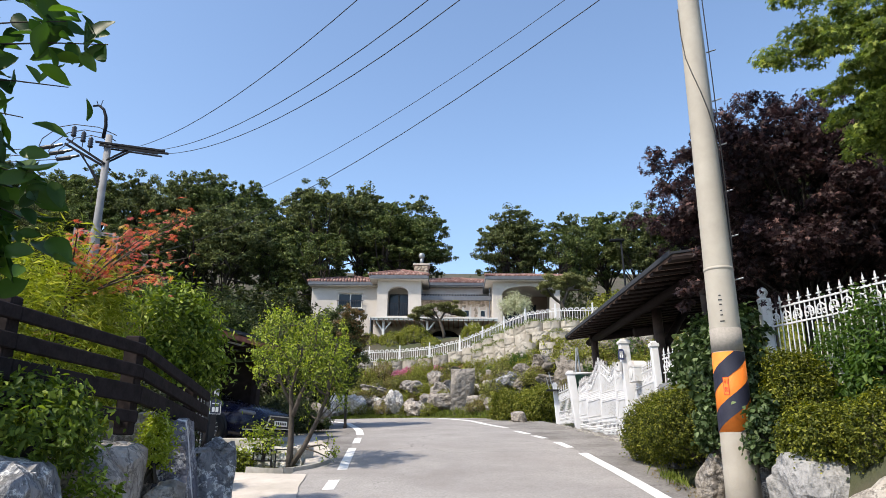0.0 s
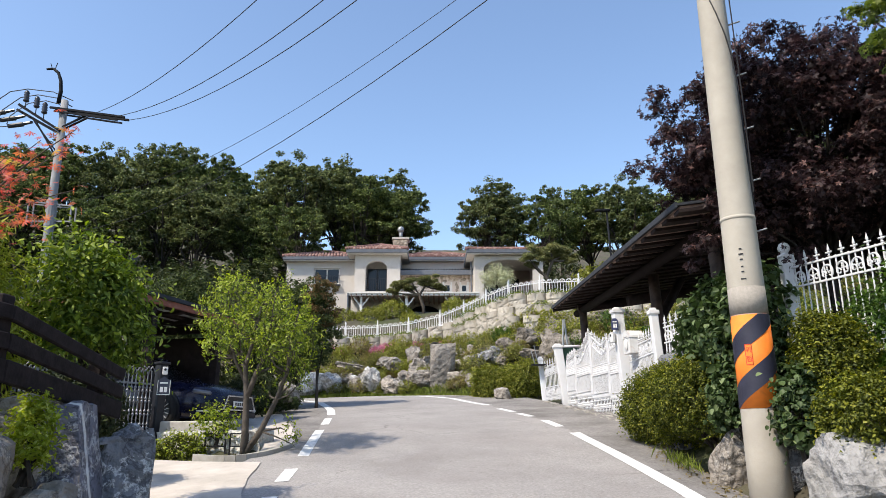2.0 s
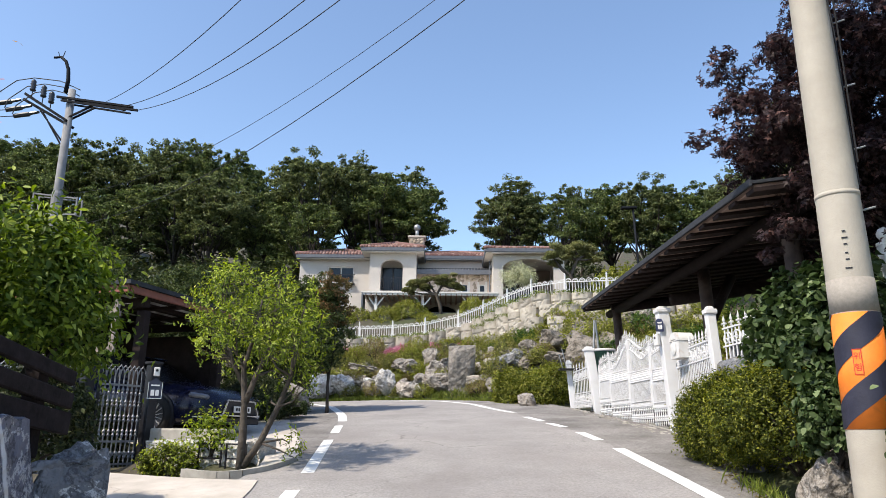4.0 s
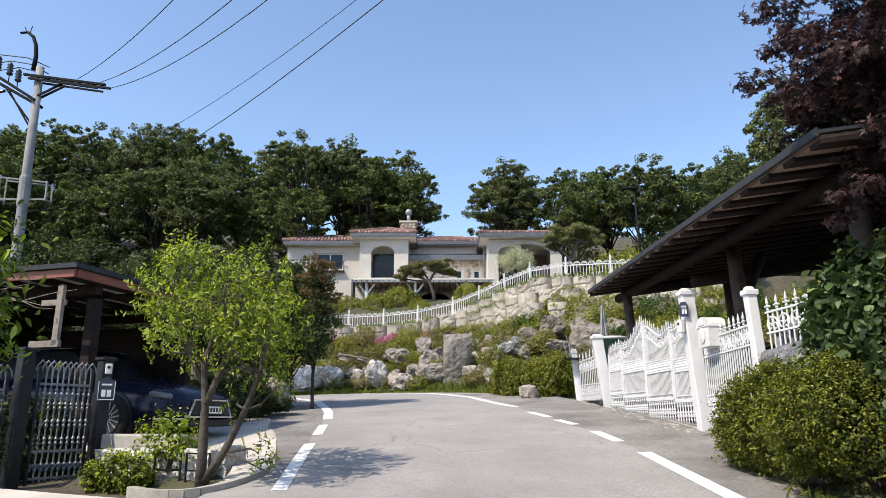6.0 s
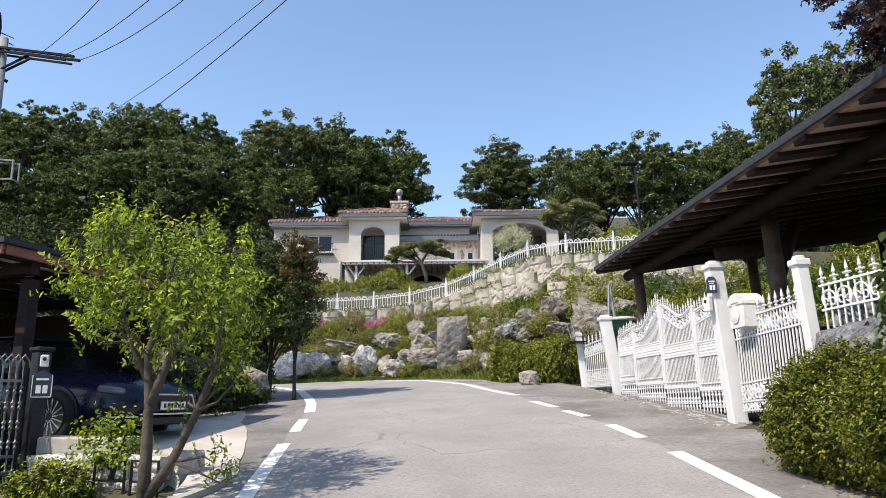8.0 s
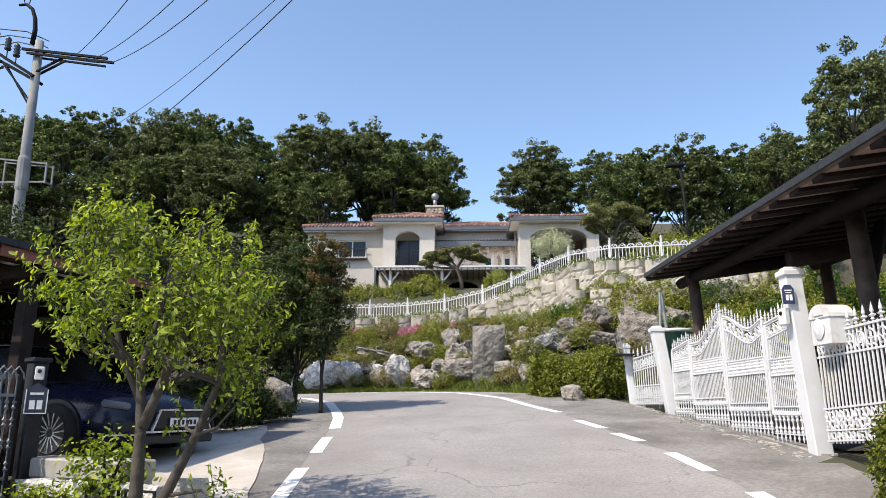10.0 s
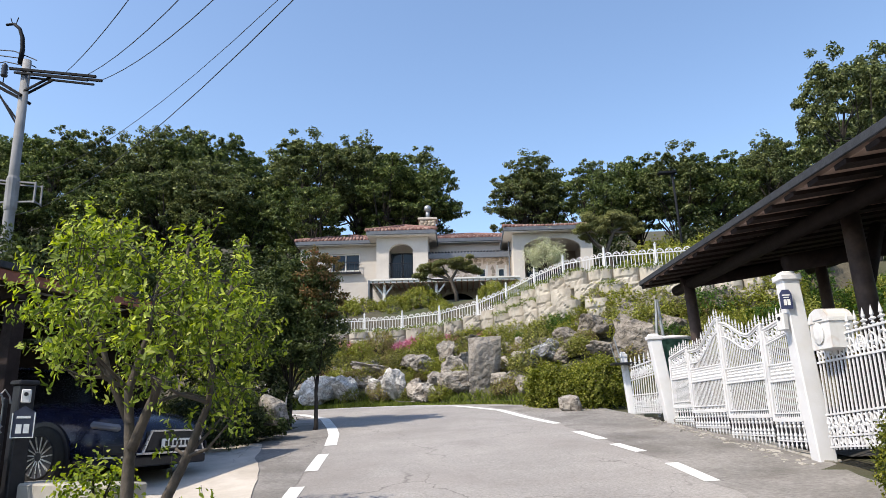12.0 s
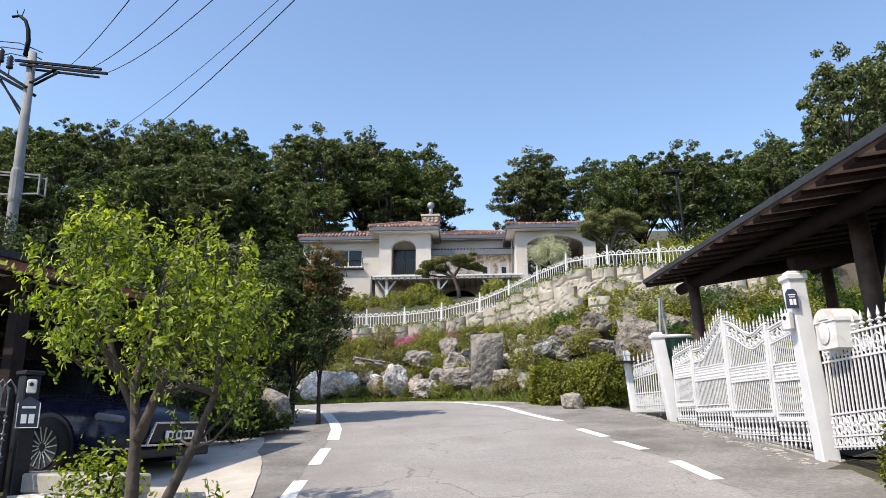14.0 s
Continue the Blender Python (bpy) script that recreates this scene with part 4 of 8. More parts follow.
so.matrix_basis = pose(0.52, 25.25, 3.4, 5, 0, 4)
tagged(so, "tall flat-topped grey stone slab standing in the rockery", "rock")
rock("boulder", "small pale boulder at the foot of a clipped bush", pose(2.19, 21.3, 2.22, 0, 0, 20), (0.24, 0.2, 0.24), ROCK, 33, 3, "rockery boulders")

# low shrubs over the rockery
SH = []
for i, (mat, lab) in enumerate([(L_MOSS, "low yellow-green shrub among the rocks"), (L_OLIVE, "low olive-green shrub among the rocks"), (L_BROWN, "low brownish shrub among the rocks"), (L_GREEN, "low green shrub among the rocks")]):
    SH.append(bush("rockery_shrub", lab, Matrix.Translation((0, -400 - 3 * i, -40)), (0.46, 0.42, 0.32), mat, 50 + i, 2200, 0.05, group="rockery shrubs", shoot=0.12, lump=0.45, young=(None, L_MOSS, L_MOSS, None)[i]))
spots = [(-4.6, 0.3, 2, 1.2), (-3.9, 0.45, 1, 1.2), (-3.0, 0.5, 1, 1.2), (-2.3, 0.55, 2, 1.1), (-3.4, 0.22, 2, 1.0), (-1.3, 0.33, 0, 1.2), (-0.7, 0.28, 0, 1.1), (-1.9, 0.5, 1, 1.0), (-1.1, 0.6, 1, 1.1),
         (-0.3, 0.62, 1, 1.2), (0.3, 0.55, 1, 1.0), (1.2, 0.45, 1, 1.1), (1.0, 0.7, 0, 1.2), (1.7, 0.75, 0, 1.2), (2.0, 0.55, 1, 1.0), (1.5, 0.3, 1, 1.0), (2.5, 0.75, 0, 1.3), (2.9, 0.6, 0, 1.2), (3.3, 0.85, 0, 1.4),
         (1.7, 0.45, 2, 1.0), (0.9, 0.25, 2, 0.9), (-2.6, 0.3, 2, 0.9), (4.6, 0.9, 0, 1.5), (5.4, 0.95, 0, 1.3), (5.2, 0.6, 0, 1.2), (6.3, 0.7, 3, 1.4), (7.2, 0.75, 0, 1.4), (4.2, 0.75, 1, 1.0), (6.0, 0.9, 1, 1.3), (8.2, 0.8, 0, 1.5),
         (-5.5, 0.4, 3, 1.2), (-5.8, 0.65, 1, 1.2), (-4.7, 0.7, 1, 1.1), (-3.7, 0.72, 0, 1.0), (0.1, 0.4, 2, 0.9), (2.4, 0.4, 1, 1.1), (3.0, 0.4, 1, 1.0), (2.9, 0.9, 0, 1.1), (3.8, 0.95, 0, 1.3), (-0.9, 0.8, 3, 0.8), (4.9, 0.35, 3, 1.2), (6.2, 0.4, 0, 1.2), (7.4, 0.45, 3, 1.4), (4.4, 0.5, 0, 1.3), (5.6, 0.3, 1, 1.3), (6.6, 0.55, 0, 1.3), (5.0, 0.75, 1, 1.2), (7.8, 0.3, 0, 1.4), (4.7, 0.15, 0, 1.2), (6.4, 0.15, 1, 1.3), (8.6, 0.5, 0, 1.5), (-3.25, 0.02, 1, 0.8), (-2.4, 0.03, 2, 0.85), (-1.55, 0.03, 1, 0.7), (-0.7, 0.02, 0, 0.75), (1.0, 0.04, 2, 0.8), (-4.3, 0.12, 2, 0.9), (-0.1, 0.18, 0, 0.8), (-1.9, 0.15, 0, 0.8)]
for x, t, k, s in spots:
    p = on_slope(x, t)
    s = min(s, 1.0) if 1.4 < x < 3.7 else s * 1.1 if x > 3.7 else s
    copy_thing(SH[k], Matrix.Translation(p + Vector((0, 0, 0.0))) @ Matrix.Rotation(rng.uniform(0, 6.28), 4, "Z") @ Matrix.Diagonal((s, s, s * rng.uniform(0.8, 1.15), 1)))
for k in range(84):
    x, t = rng.uniform(-5.6, 8.5), rng.uniform(0.12, 0.97)
    if (abs(x - 0.55) < 0.7 and t < 0.4) or (x > 1.8 and t < 0.3):
        continue
    p, sc = on_slope(x, t), rng.choice((0.55, 0.8, 1.15)) * rng.uniform(0.85, 1.15)
    copy_thing(SH[int(rng.choice(4, p=(0.28, 0.32, 0.36, 0.04)))], Matrix.Translation(p) @ Matrix.Rotation(rng.uniform(0, 6.28), 4, "Z") @ Matrix.Diagonal((sc, sc, sc * rng.uniform(0.8, 1.3), 1)))
for o in SH:
    p = on_slope(-6.8 + 0.5 * SH.index(o), 0.5)
    o.matrix_basis = Matrix.Translation(p)
for k in range(46):
    x, y = rng.uniform(8.2, 15.5), rng.uniform(20.5, 25.5)
    sc = rng.uniform(1.2, 2.2)
    copy_thing(SH[int(rng.choice(4, p=(0.3, 0.3, 0.1, 0.3)))], Matrix.Translation((x, y, height(x, y))) @ Matrix.Rotation(rng.uniform(0, 6.28), 4, "Z") @ Matrix.Diagonal((sc, sc, sc * 1.1, 1)))
# pink flowers hanging below the wall
PK = bush("flowering_shrub", "creeping shrub covered in pink flowers", Matrix.Translation(on_slope(-1.55, 0.86)), (0.7, 0.45, 0.3), L_PINK, 71, 2800, 0.055, group="pink flowers")
for x, t, s in ((-4.3, 0.9, 0.8), (-2.05, 0.84, 0.8), (-4.75, 0.86, 0.6), (-0.6, 0.85, 0.9), (-1.0, 0.88, 0.8), (0.75, 0.86, 0.6), (-4.9, 0.35, 0.6)):
    copy_thing(PK, Matrix.Translation(on_slope(x, t)) @ Matrix.Diagonal((s, s, s, 1)))

# clipped bushes at the road's bend
bush("clipped_bush", "rounded dense olive-green clipped bush by the road", pose(1.98, 22.5, 2.05), (0.6, 0.6, 0.64), L_BEND, 81, 13000, 0.06, group="bushes at the bend", shoot=0.17, young=L_MOSS)
bush("clipped_bush", "rounded dense olive-green clipped bush by the road", pose(2.93, 22.05, 2.0, 0, 0, 40), (0.72, 0.66, 0.74), L_BEND, 82, 17000, 0.06, group="bushes at the bend", shoot=0.17, young=L_MOSS)

# grass along the foot
rg = np.random.default_rng(9)
n = 9000
gx = rg.uniform(-6.0, 1.6, n)
gy = np.interp(gx, FOOT_X, FOOT_Y) - 0.5 + np.abs(rg.normal(0, 0.42, n))
gp = np.array([(x, y, height(x, y) + 0.05) for x, y in zip(gx, gy)])
al = np.tile((0, 0, 1.0), (n, 1))
me = leaf_mesh("grass", gp, rg.normal(size=(n, 3)) * (1, 1, 0.15), 0.17, GRASS, rg, 0.16, along=al + rg.normal(size=al.shape) * 0.35)
tagged(part("grass", me, GRASS), "tufts of yellow-green grass along the rockery foot", "grass", kind="stuff")

# ---- retaining wall of rock-faced blocks ----
wall_line = [(x, wall_y(x)) for x in np.arange(-6.5, 9.01, 0.05)]
acc = [0.0]
for a, b in zip(wall_line, wall_line[1:]):
    acc.append(acc[-1] + math.dist(a, b))


def along_wall(s):
    x, y = np.interp(s, acc, [p[0] for p in wall_line]), np.interp(s, acc, [p[1] for p in wall_line])
    x2, y2 = np.interp(s + 0.1, acc, [p[0] for p in wall_line]), np.interp(s + 0.1, acc, [p[1] for p in wall_line])
    return float(x), float(y), math.degrees(math.atan2(y2 - y, x2 - x))


def block_mesh(seed):
    """A planter block 0.9 wide and 0.62 high: a half-round front of cut facets with deep joints between them."""
    r = np.random.default_rng(seed)
    bm = bmesh.new()
    nxx, nzz = 14, 9
    seeds = [Vector((r.uniform(-1, 1), r.uniform(0, 1) * 1.4)) for _ in range(6)]
    push = [r.uniform(-0.015, 0.025) for _ in seeds]
    grid = []
    for j in range(nzz + 1):
        row = []
        for i in range(nxx + 1):
            u, w = i / nxx * 2 - 1, j / nzz
            near = sorted((((Vector((u, w * 1.4)) - q).length, k) for k, q in enumerate(seeds)))
            groove = max(0.0, 1 - (near[1][0] - near[0][0]) / 0.15) * 0.06
            bulge = 0.30 * math.sqrt(max(0.0, 1 - u * u)) + 0.03 * math.sin(w * 3.1)
            face = 0.0 if i in (0, nxx) else push[near[0][1]] - groove
            row.append(bm.verts.new((u * 0.45, -0.06 - bulge - face, w * 0.62)))
        grid.append(row)
    for j in range(nzz):
        for i in range(nxx):
            bm.faces.new((grid[j][i], grid[j][i + 1], grid[j + 1][i + 1], grid[j + 1][i]))
    back = [bm.verts.new((q * 0.45, 0.25, z)) for q, z in ((-1, 0), (1, 0), (1, 0.62), (-1, 0.62))]
    top, bot = grid[-1], grid[0]
    bm.faces.new([*top, back[2], back[3]])
    bm.faces.new([*bot[::-1], back[0], back[1]])
    bm.faces.new([back[0], *[r0[0] for r0 in grid], back[3]])
    bm.faces.new([back[1], back[2], *[r0[-1] for r0 in grid][::-1]])
    bm.faces.new(back[::-1])
    bmesh.ops.recalc_face_normals(bm, faces=bm.faces)
    me = bpy.data.meshes.new("block")
    bm.to_mesh(me)
    bm.free()
    me.materials.append(BLOCK)
    return me


BM = [block_mesh(i) for i in range(6)]
wall = thing("retaining_wall", "retaining wall of rock-faced beige concrete blocks with plants on top", "retaining wall", kind="structure")
WEED = leafmat("wall_plant_leaf", (0.05, 0.08, 0.012), (0.17, 0.22, 0.03), (0.28, 0.3, 0.06), 0.3)
fr = np.random.default_rng(3)
tops = []
s, i = 0.3, 0
while s < acc[-1] - 0.5:
    x, y, a = along_wall(s)
    rows = 1 if x < 0.4 else 2 if x < 1.5 else 3
    base = terr_z(x) - 0.62
    for r in range(rows):
        sh = 0.37 if r % 2 else 0.0
        x1, y1, a1 = along_wall(min(s + sh, acc[-1] - 0.2))
        z = terr_z(x1) - 0.46 - r * 0.46
        back = 0.24 * r
        nrm = Vector((math.sin(radians(a1)), -math.cos(radians(a1))))
        part("block", BM[fr.integers(0, 6)], None, wall, at=pose(x1 + nrm.x * back, y1 + nrm.y * back, z, 0, 0, a1 + fr.uniform(-3, 3)) @ Matrix.Diagonal((0.84, 0.9, 0.82, 1)))
        if fr.uniform() < (0.75 if r == 0 else 0.35):
            tops.append((x1 + nrm.x * (back + 0.12), y1 + nrm.y * (back + 0.12), z + 0.5))
    s += 0.75
    i += 1
tops = np.array(tops)
p, nn = clumps(fr, tops + (0, 0, 0.02), np.full(len(tops), 0.42), 420, flat=0.32)
tagged(part("trailing_plants", leaf_mesh("trailing_plants", p, nn, 0.055, WEED, fr, 0.6), WEED), "green trailing plants along the wall tops", "plants", kind="stuff")


# ---- white iron fence on the wall ----
def ring(m, c, r, tr=0.012, a0=0, a1=360, n=10, plane="xz"):
    pts = []
    for i in range(n + 1):
        t = radians(a0 + (a1 - a0) * i / n)
        pts.append((c[0] + r * math.cos(t), c[1], c[2] + r * math.sin(t)))
    m.tube(pts, tr, 5, False)


def fence_panel(parent, at, length, rise, h=0.62):
    """A panel along +x that climbs by rise, with bars, loops on top and small rings below."""
    sl = rise / length
    m = M()
    for z in (0.08, h - 0.12):
        m.beam((0.03, 0, z + 0.03 * sl), (length - 0.03, 0, z + sl * (length - 0.03)), 0.022, 0.03)
    t = part("panel", m, WHITE, parent, at=at)
    nb = max(4, int(length / 0.105))
    for k in range(nb):
        x = length * (k + 0.5) / nb
        part("picket", M().tube([(x, 0, 0.08 + sl * x), (x, 0, h - 0.12 + sl * x)], 0.011, 5), WHITE, t)
    na = max(2, round(length / 0.24))
    for k in range(na):
        x = length * (k + 0.5) / na
        m = M()
        ring(m, (x, 0, h - 0.11 + sl * x), 0.105, 0.011, 0, 180, 8)
        ring(m, (x - 0.045, 0, h - 0.08 + sl * x), 0.04, 0.009, 0, 300, 7)
        ring(m, (x + 0.045, 0, h - 0.08 + sl * x), 0.04, 0.009, 180, -120, 7)
        part("scroll", m, WHITE, t)
        m = M()
        ring(m, (x, 0, 0.17 + sl * x), 0.05, 0.009, 0, 360, 8)
        part("ring", m, WHITE, t)


tfence = thing("terrace_fence", "white wrought-iron fence with looped tops along the retaining wall", "fence")
s = 1.2
posts = [s]
while s < acc[-1] - 1.0:
    s += 1.5
    posts.append(s)
for k, s in enumerate(posts):
    x, y, a = along_wall(s)
    pm = M().box((0, 0, 0.38), (0.055, 0.055, 0.8), None, 0.006)
    pm.lathe([(0.04, 0.77), (0.04, 0.79), (0.018, 0.805), (0.026, 0.83), (0.0, 0.86)], 8)
    part("post", pm, WHITE, tfence, at=pose(x, y + 0.18, terr_z(x) - 0.02, 0, 0, a))
    if k + 1 < len(posts):
        x2, y2, _ = along_wall(posts[k + 1])
        ln = math.hypot(x2 - x, y2 - y)
        fence_panel(tfence, pose(x, y + 0.18, terr_z(x) + 0.02, 0, 0, math.degrees(math.atan2(y2 - y, x2 - x))), ln, terr_z(x2) - terr_z(x))

# ---- villa ----
def arch_wall(m, x0, x1, z0, z1, y, th, ax0, ax1, az0, spring, crown, n=12):
    """A wall with one arched opening, its front at y."""
    cx, hw = (ax0 + ax1) / 2, (ax1 - ax0) / 2
    arc = [(cx - hw * math.cos(math.pi * i / n), spring + (crown - spring) * math.sin(math.pi * i / n)) for i in range(n + 1)]
    t = Matrix.Translation((0, y, 0))
    m.prism([(x0, z0), (ax0, z0), (ax0, spring), (x0, spring)], th, t)
    m.prism([(ax1, z0), (x1, z0), (x1, spring), (ax1, spring)], th, t)
    if az0 > z0 + 0.01:
        m.prism([(ax0, z0), (ax1, z0), (ax1, az0), (ax0, az0)], th, t)
    half = n // 2
    m.prism([(x0, spring), *arc[: half + 1], (cx, z1), (x0, z1)], th, t)
    m.prism([*arc[half:], (x1, spring), (x1, z1), (cx, z1)], th, t)


def hip_roof(house, x0, x1, y0, y1, z, rise, over=0.45):
    """Fascia, a gutter and rows of clay tiles on a hipped roof."""
    X0, X1, Y0, Y1 = x0 - over, x1 + over, y0 - over, y1 + over
    f = M().box(((X0 + X1) / 2, (Y0 + Y1) / 2, z - 0.10), (X1 - X0, Y1 - Y0, 0.22), None, 0.02)
    part("fascia", f, FASCIA, house, "dark grey fascia and gutter")
    part("soffit", M().box(((X0 + X1) / 2, (Y0 + Y1) / 2, z - 0.235), (X1 - X0 - 0.1, Y1 - Y0 - 0.1, 0.045)), STUCCO, house)
    e = min((Y1 - Y0), (X1 - X0)) / 2
    base = M()
    rx0, rx1, ry = X0 + e, X1 - e, (Y0 + Y1) / 2
    if rx0 > rx1:
        rx0 = rx1 = (X0 + X1) / 2
    v = [(X0, Y0, z + 0.01), (X1, Y0, z + 0.01), (X1, Y1, z + 0.01), (X0, Y1, z + 0.01), (rx0, ry, z + rise), (rx1, ry, z + rise)]
    base.add(v, [(0, 1, 5, 4), (1, 2, 5), (2, 3, 4, 5), (3, 0, 4)])
    roof = part("roof", base, TILE, house, "red-brown clay tile hipped roof")
    # barrel tiles in courses on the front slope
    slope = math.hypot(ry - Y0, rise)
    rows = max(2, int(slope / 0.34))
    tm = [M().tube([(0, 0, 0), (0, 0.30, 0)], [0.085, 0.07], 7) for _ in range(2)]
    meshes = [mesh_of(tm[0], "tile", TILE, True), mesh_of(tm[1], "tile", TILE2, True)]
    ang = math.degrees(math.atan2(rise, ry - Y0))
    r = np.random.default_rng(int(abs(x0) * 100))
    for j in range(rows):
        t = (j + 0.02) / rows
        ya, za = Y0 + (ry - Y0) * t, z + rise * t + 0.03
        xa, xb = X0 + (rx0 - X0) * t, X1 + (rx1 - X1) * t
        nn = int((xb - xa) / 0.2)
        for i in range(nn):
            part("tile", meshes[int(r.uniform() < 0.35)], None, roof, at=pose(xa + 0.1 + i * 0.2 + (0.1 if j % 2 else 0), ya, za, ang, 0, 0))
    for a, b in (((X0, Y0, z), (rx0, ry, z + rise)), ((X1, Y0, z), (rx1, ry, z + rise)), ((rx0, ry, z + rise), (rx1 + 0.01, ry, z + rise))):
        a, b = Vector(a), Vector(b)
        part("ridge_cap", M().tube([a + Vector((0, 0, 0.05)), b + Vector((0, 0, 0.05))], 0.11, 8), TILE, roof, smooth=True)


def sash(parent, x0, x1, y, z0, z1, panes=2, mat=None):
    """A window with frame and panes, its face at y."""
    w = part("window", M().box(((x0 + x1) / 2, y + 0.03, z1 - 0.03), (x1 - x0, 0.06, 0.06)), mat or WHITEWOOD, parent, "white framed window")
    part("sill", M().box(((x0 + x1) / 2, y + 0.03, z0 + 0.03), (x1 - x0, 0.06, 0.06)), mat or WHITEWOOD, w)
    for i in range(panes + 1):
        x = x0 + 0.03 + (x1 - x0 - 0.06) * i / panes
        part("mullion", M().box((x, y + 0.03, (z0 + z1) / 2), (0.06, 0.055, z1 - z0 - 0.12)), mat or WHITEWOOD, w)
    for i in range(panes):
        xa, xb = x0 + (x1 - x0) * i / panes + 0.05, x0 + (x1 - x0) * (i + 1) / panes - 0.05
        part("pane", M().box(((xa + xb) / 2, y + 0.045, (z0 + z1) / 2), (xb - xa, 0.012, z1 - z0 - 0.11)), GLASS, w)
    return w


def railing(parent, x0, x1, y, z0, h, n):
    r = part("railing", M().box(((x0 + x1) / 2, y, z0 + h), (x1 - x0, 0.03, 0.03)), IRON, parent, "black iron railing")
    part("bottom_rail", M().box(((x0 + x1) / 2, y, z0 + 0.05), (x1 - x0, 0.03, 0.03)), IRON, r)
    for i in range(n):
        x = x0 + (x1 - x0) * (i + 0.5) / n
        part("baluster", M().tube([(x, y, z0 + 0.05), (x, y, z0 + h)], 0.012, 5), IRON, r)


villa = thing("villa", "two-storey cream stucco villa with red tile roofs on the hillside terrace", "house")
GZH = 7.3
# left wing
lw = M()
wx0, wx1, wz0, wz1 = -7.45, -5.83, 10.3, 11.3
lw.prism([(-9.2, GZH), (wx0, GZH), (wx0, 11.9), (-9.2, 11.9)], 0.25, Matrix.Translation((0, 44, 0)))
lw.prism([(wx1, GZH), (-4.6, GZH), (-4.6, 11.9), (wx1, 11.9)], 0.25, Matrix.Translation((0, 44, 0)))
lw.prism([(wx0, GZH), (wx1, GZH), (wx1, wz0), (wx0, wz0)], 0.25, Matrix.Translation((0, 44, 0)))
lw.prism([(wx0, wz1), (wx1, wz1), (wx1, 11.9), (wx0, 11.9)], 0.25, Matrix.Translation((0, 44, 0)))
lw.box((-9.08, 47, (GZH + 11.9) / 2), (0.25, 5.5, 11.9 - GZH))
part("wall", lw, STUCCO, villa)
sash(villa, wx0, wx1, 44.1, wz0, wz1, 2)
railing(villa, wx0 - 0.05, wx1 + 0.1, 43.85, wz0 - 0.15, 0.62, 12)
part("sill", M().box(((wx0 + wx1) / 2, 43.9, wz0 - 0.15), (wx1 - wx0 + 0.2, 0.25, 0.06)), IRON, villa)
hip_roof(villa, -8.95, -4.9, 44.0, 50, 11.97, 1.15)
# middle tower
mw = M()
arch_wall(mw, -4.69, -1.89, GZH, 11.9, 42.5, 0.3, -4.02, -2.7, 9.5, 10.95, 11.42)
mw.box((-4.57, 44.2, 9.6), (0.24, 2.8, 4.6)).box((-2.01, 44.2, 9.6), (0.24, 2.8, 4.6))
part("wall", mw, STUCCO, villa)
part("inner_wall", M().box((-3.35, 43.75, 10.4), (2.3, 0.12, 2.9)), STUCCO, villa)
part("balcony_floor", M().box((-3.35, 43.1, 9.44), (2.3, 1.3, 0.1)), STUCCO, villa)
sash(villa, -4.0, -2.75, 43.6, 9.5, 11.15, 2, IRON)
railing(villa, -4.0, -2.72, 42.62, 9.5, 0.85, 12)
hip_roof(villa, -4.75, -1.85, 42.5, 47, 12.05, 0.95)
# centre, set back
part("wall", M().box((0.4, 45.15, 9.7), (5.2, 0.3, 4.9)), STUCCO_PINK, villa)
hip_roof(villa, -2.4, 3.2, 45.0, 50, 12.2, 0.95)
# lean-to with small windows and stone facing
fm = M()
for a, b in ((-2.35, 0.86), (1.25, 1.91), (2.29, 3.1)):
    fm.box(((a + b) / 2, 43.7, 9.9), (b - a, 0.25, 1.7))
for a, b in ((0.86, 1.25), (1.91, 2.29)):
    fm.box(((a + b) / 2, 43.7, 9.36), (b - a, 0.25, 0.62)).box(((a + b) / 2, 43.7, 10.45), (b - a, 0.25, 0.6))
part("wall", fm, STUCCO_PINK, villa)
sash(villa, 0.86, 1.25, 43.62, 9.66, 10.17, 1)
sash(villa, 1.91, 2.29, 43.62, 9.66, 10.15, 1)
for a, b in ((0.76, 0.86), (1.25, 1.35), (1.81, 1.91), (2.29, 2.39)):
    part("window_surround", M().box(((a + b) / 2, 43.55, 9.92), (b - a, 0.1, 0.75)), WHITEWOOD, villa)
rs = np.random.default_rng(12)
sm = [rock_mesh(300 + k, (0.15, 0.05, 0.13), 1, 0.3, 5) for k in range(4)]
for me in sm:
    me.materials.append(STONE)
for x in np.arange(-2.1, 3.1, 0.25):
    for z in np.arange(9.75, 10.75, 0.22):
        if any(a - 0.22 < x < b + 0.22 and 9.5 < z < 10.35 for a, b in ((0.86, 1.25), (1.91, 2.29))):
            continue
        part("stone", sm[rs.integers(0, 4)], None, villa, at=pose(x + rs.uniform(-0.06, 0.06), 43.57, z + rs.uniform(-0.05, 0.05), 0, rs.uniform(0, 180), 0))
part("lean_to_roof", M().beam((0.45, 43.1, 10.85), (0.45, 45.1, 11.35), 5.9, 0.1), ROOFING, villa)
part("fascia", M().box((0.42, 43.05, 10.8), (5.95, 0.12, 0.3), None, 0.02), FASCIA, villa, "dark grey fascia and gutter")
for x in np.arange(-2.4, 3.3, 0.18):
    part("roof_rib", M().tube([(x, 43.03, 11.0), (x, 45.0, 11.45)], 0.05, 5), ROOFING, villa)
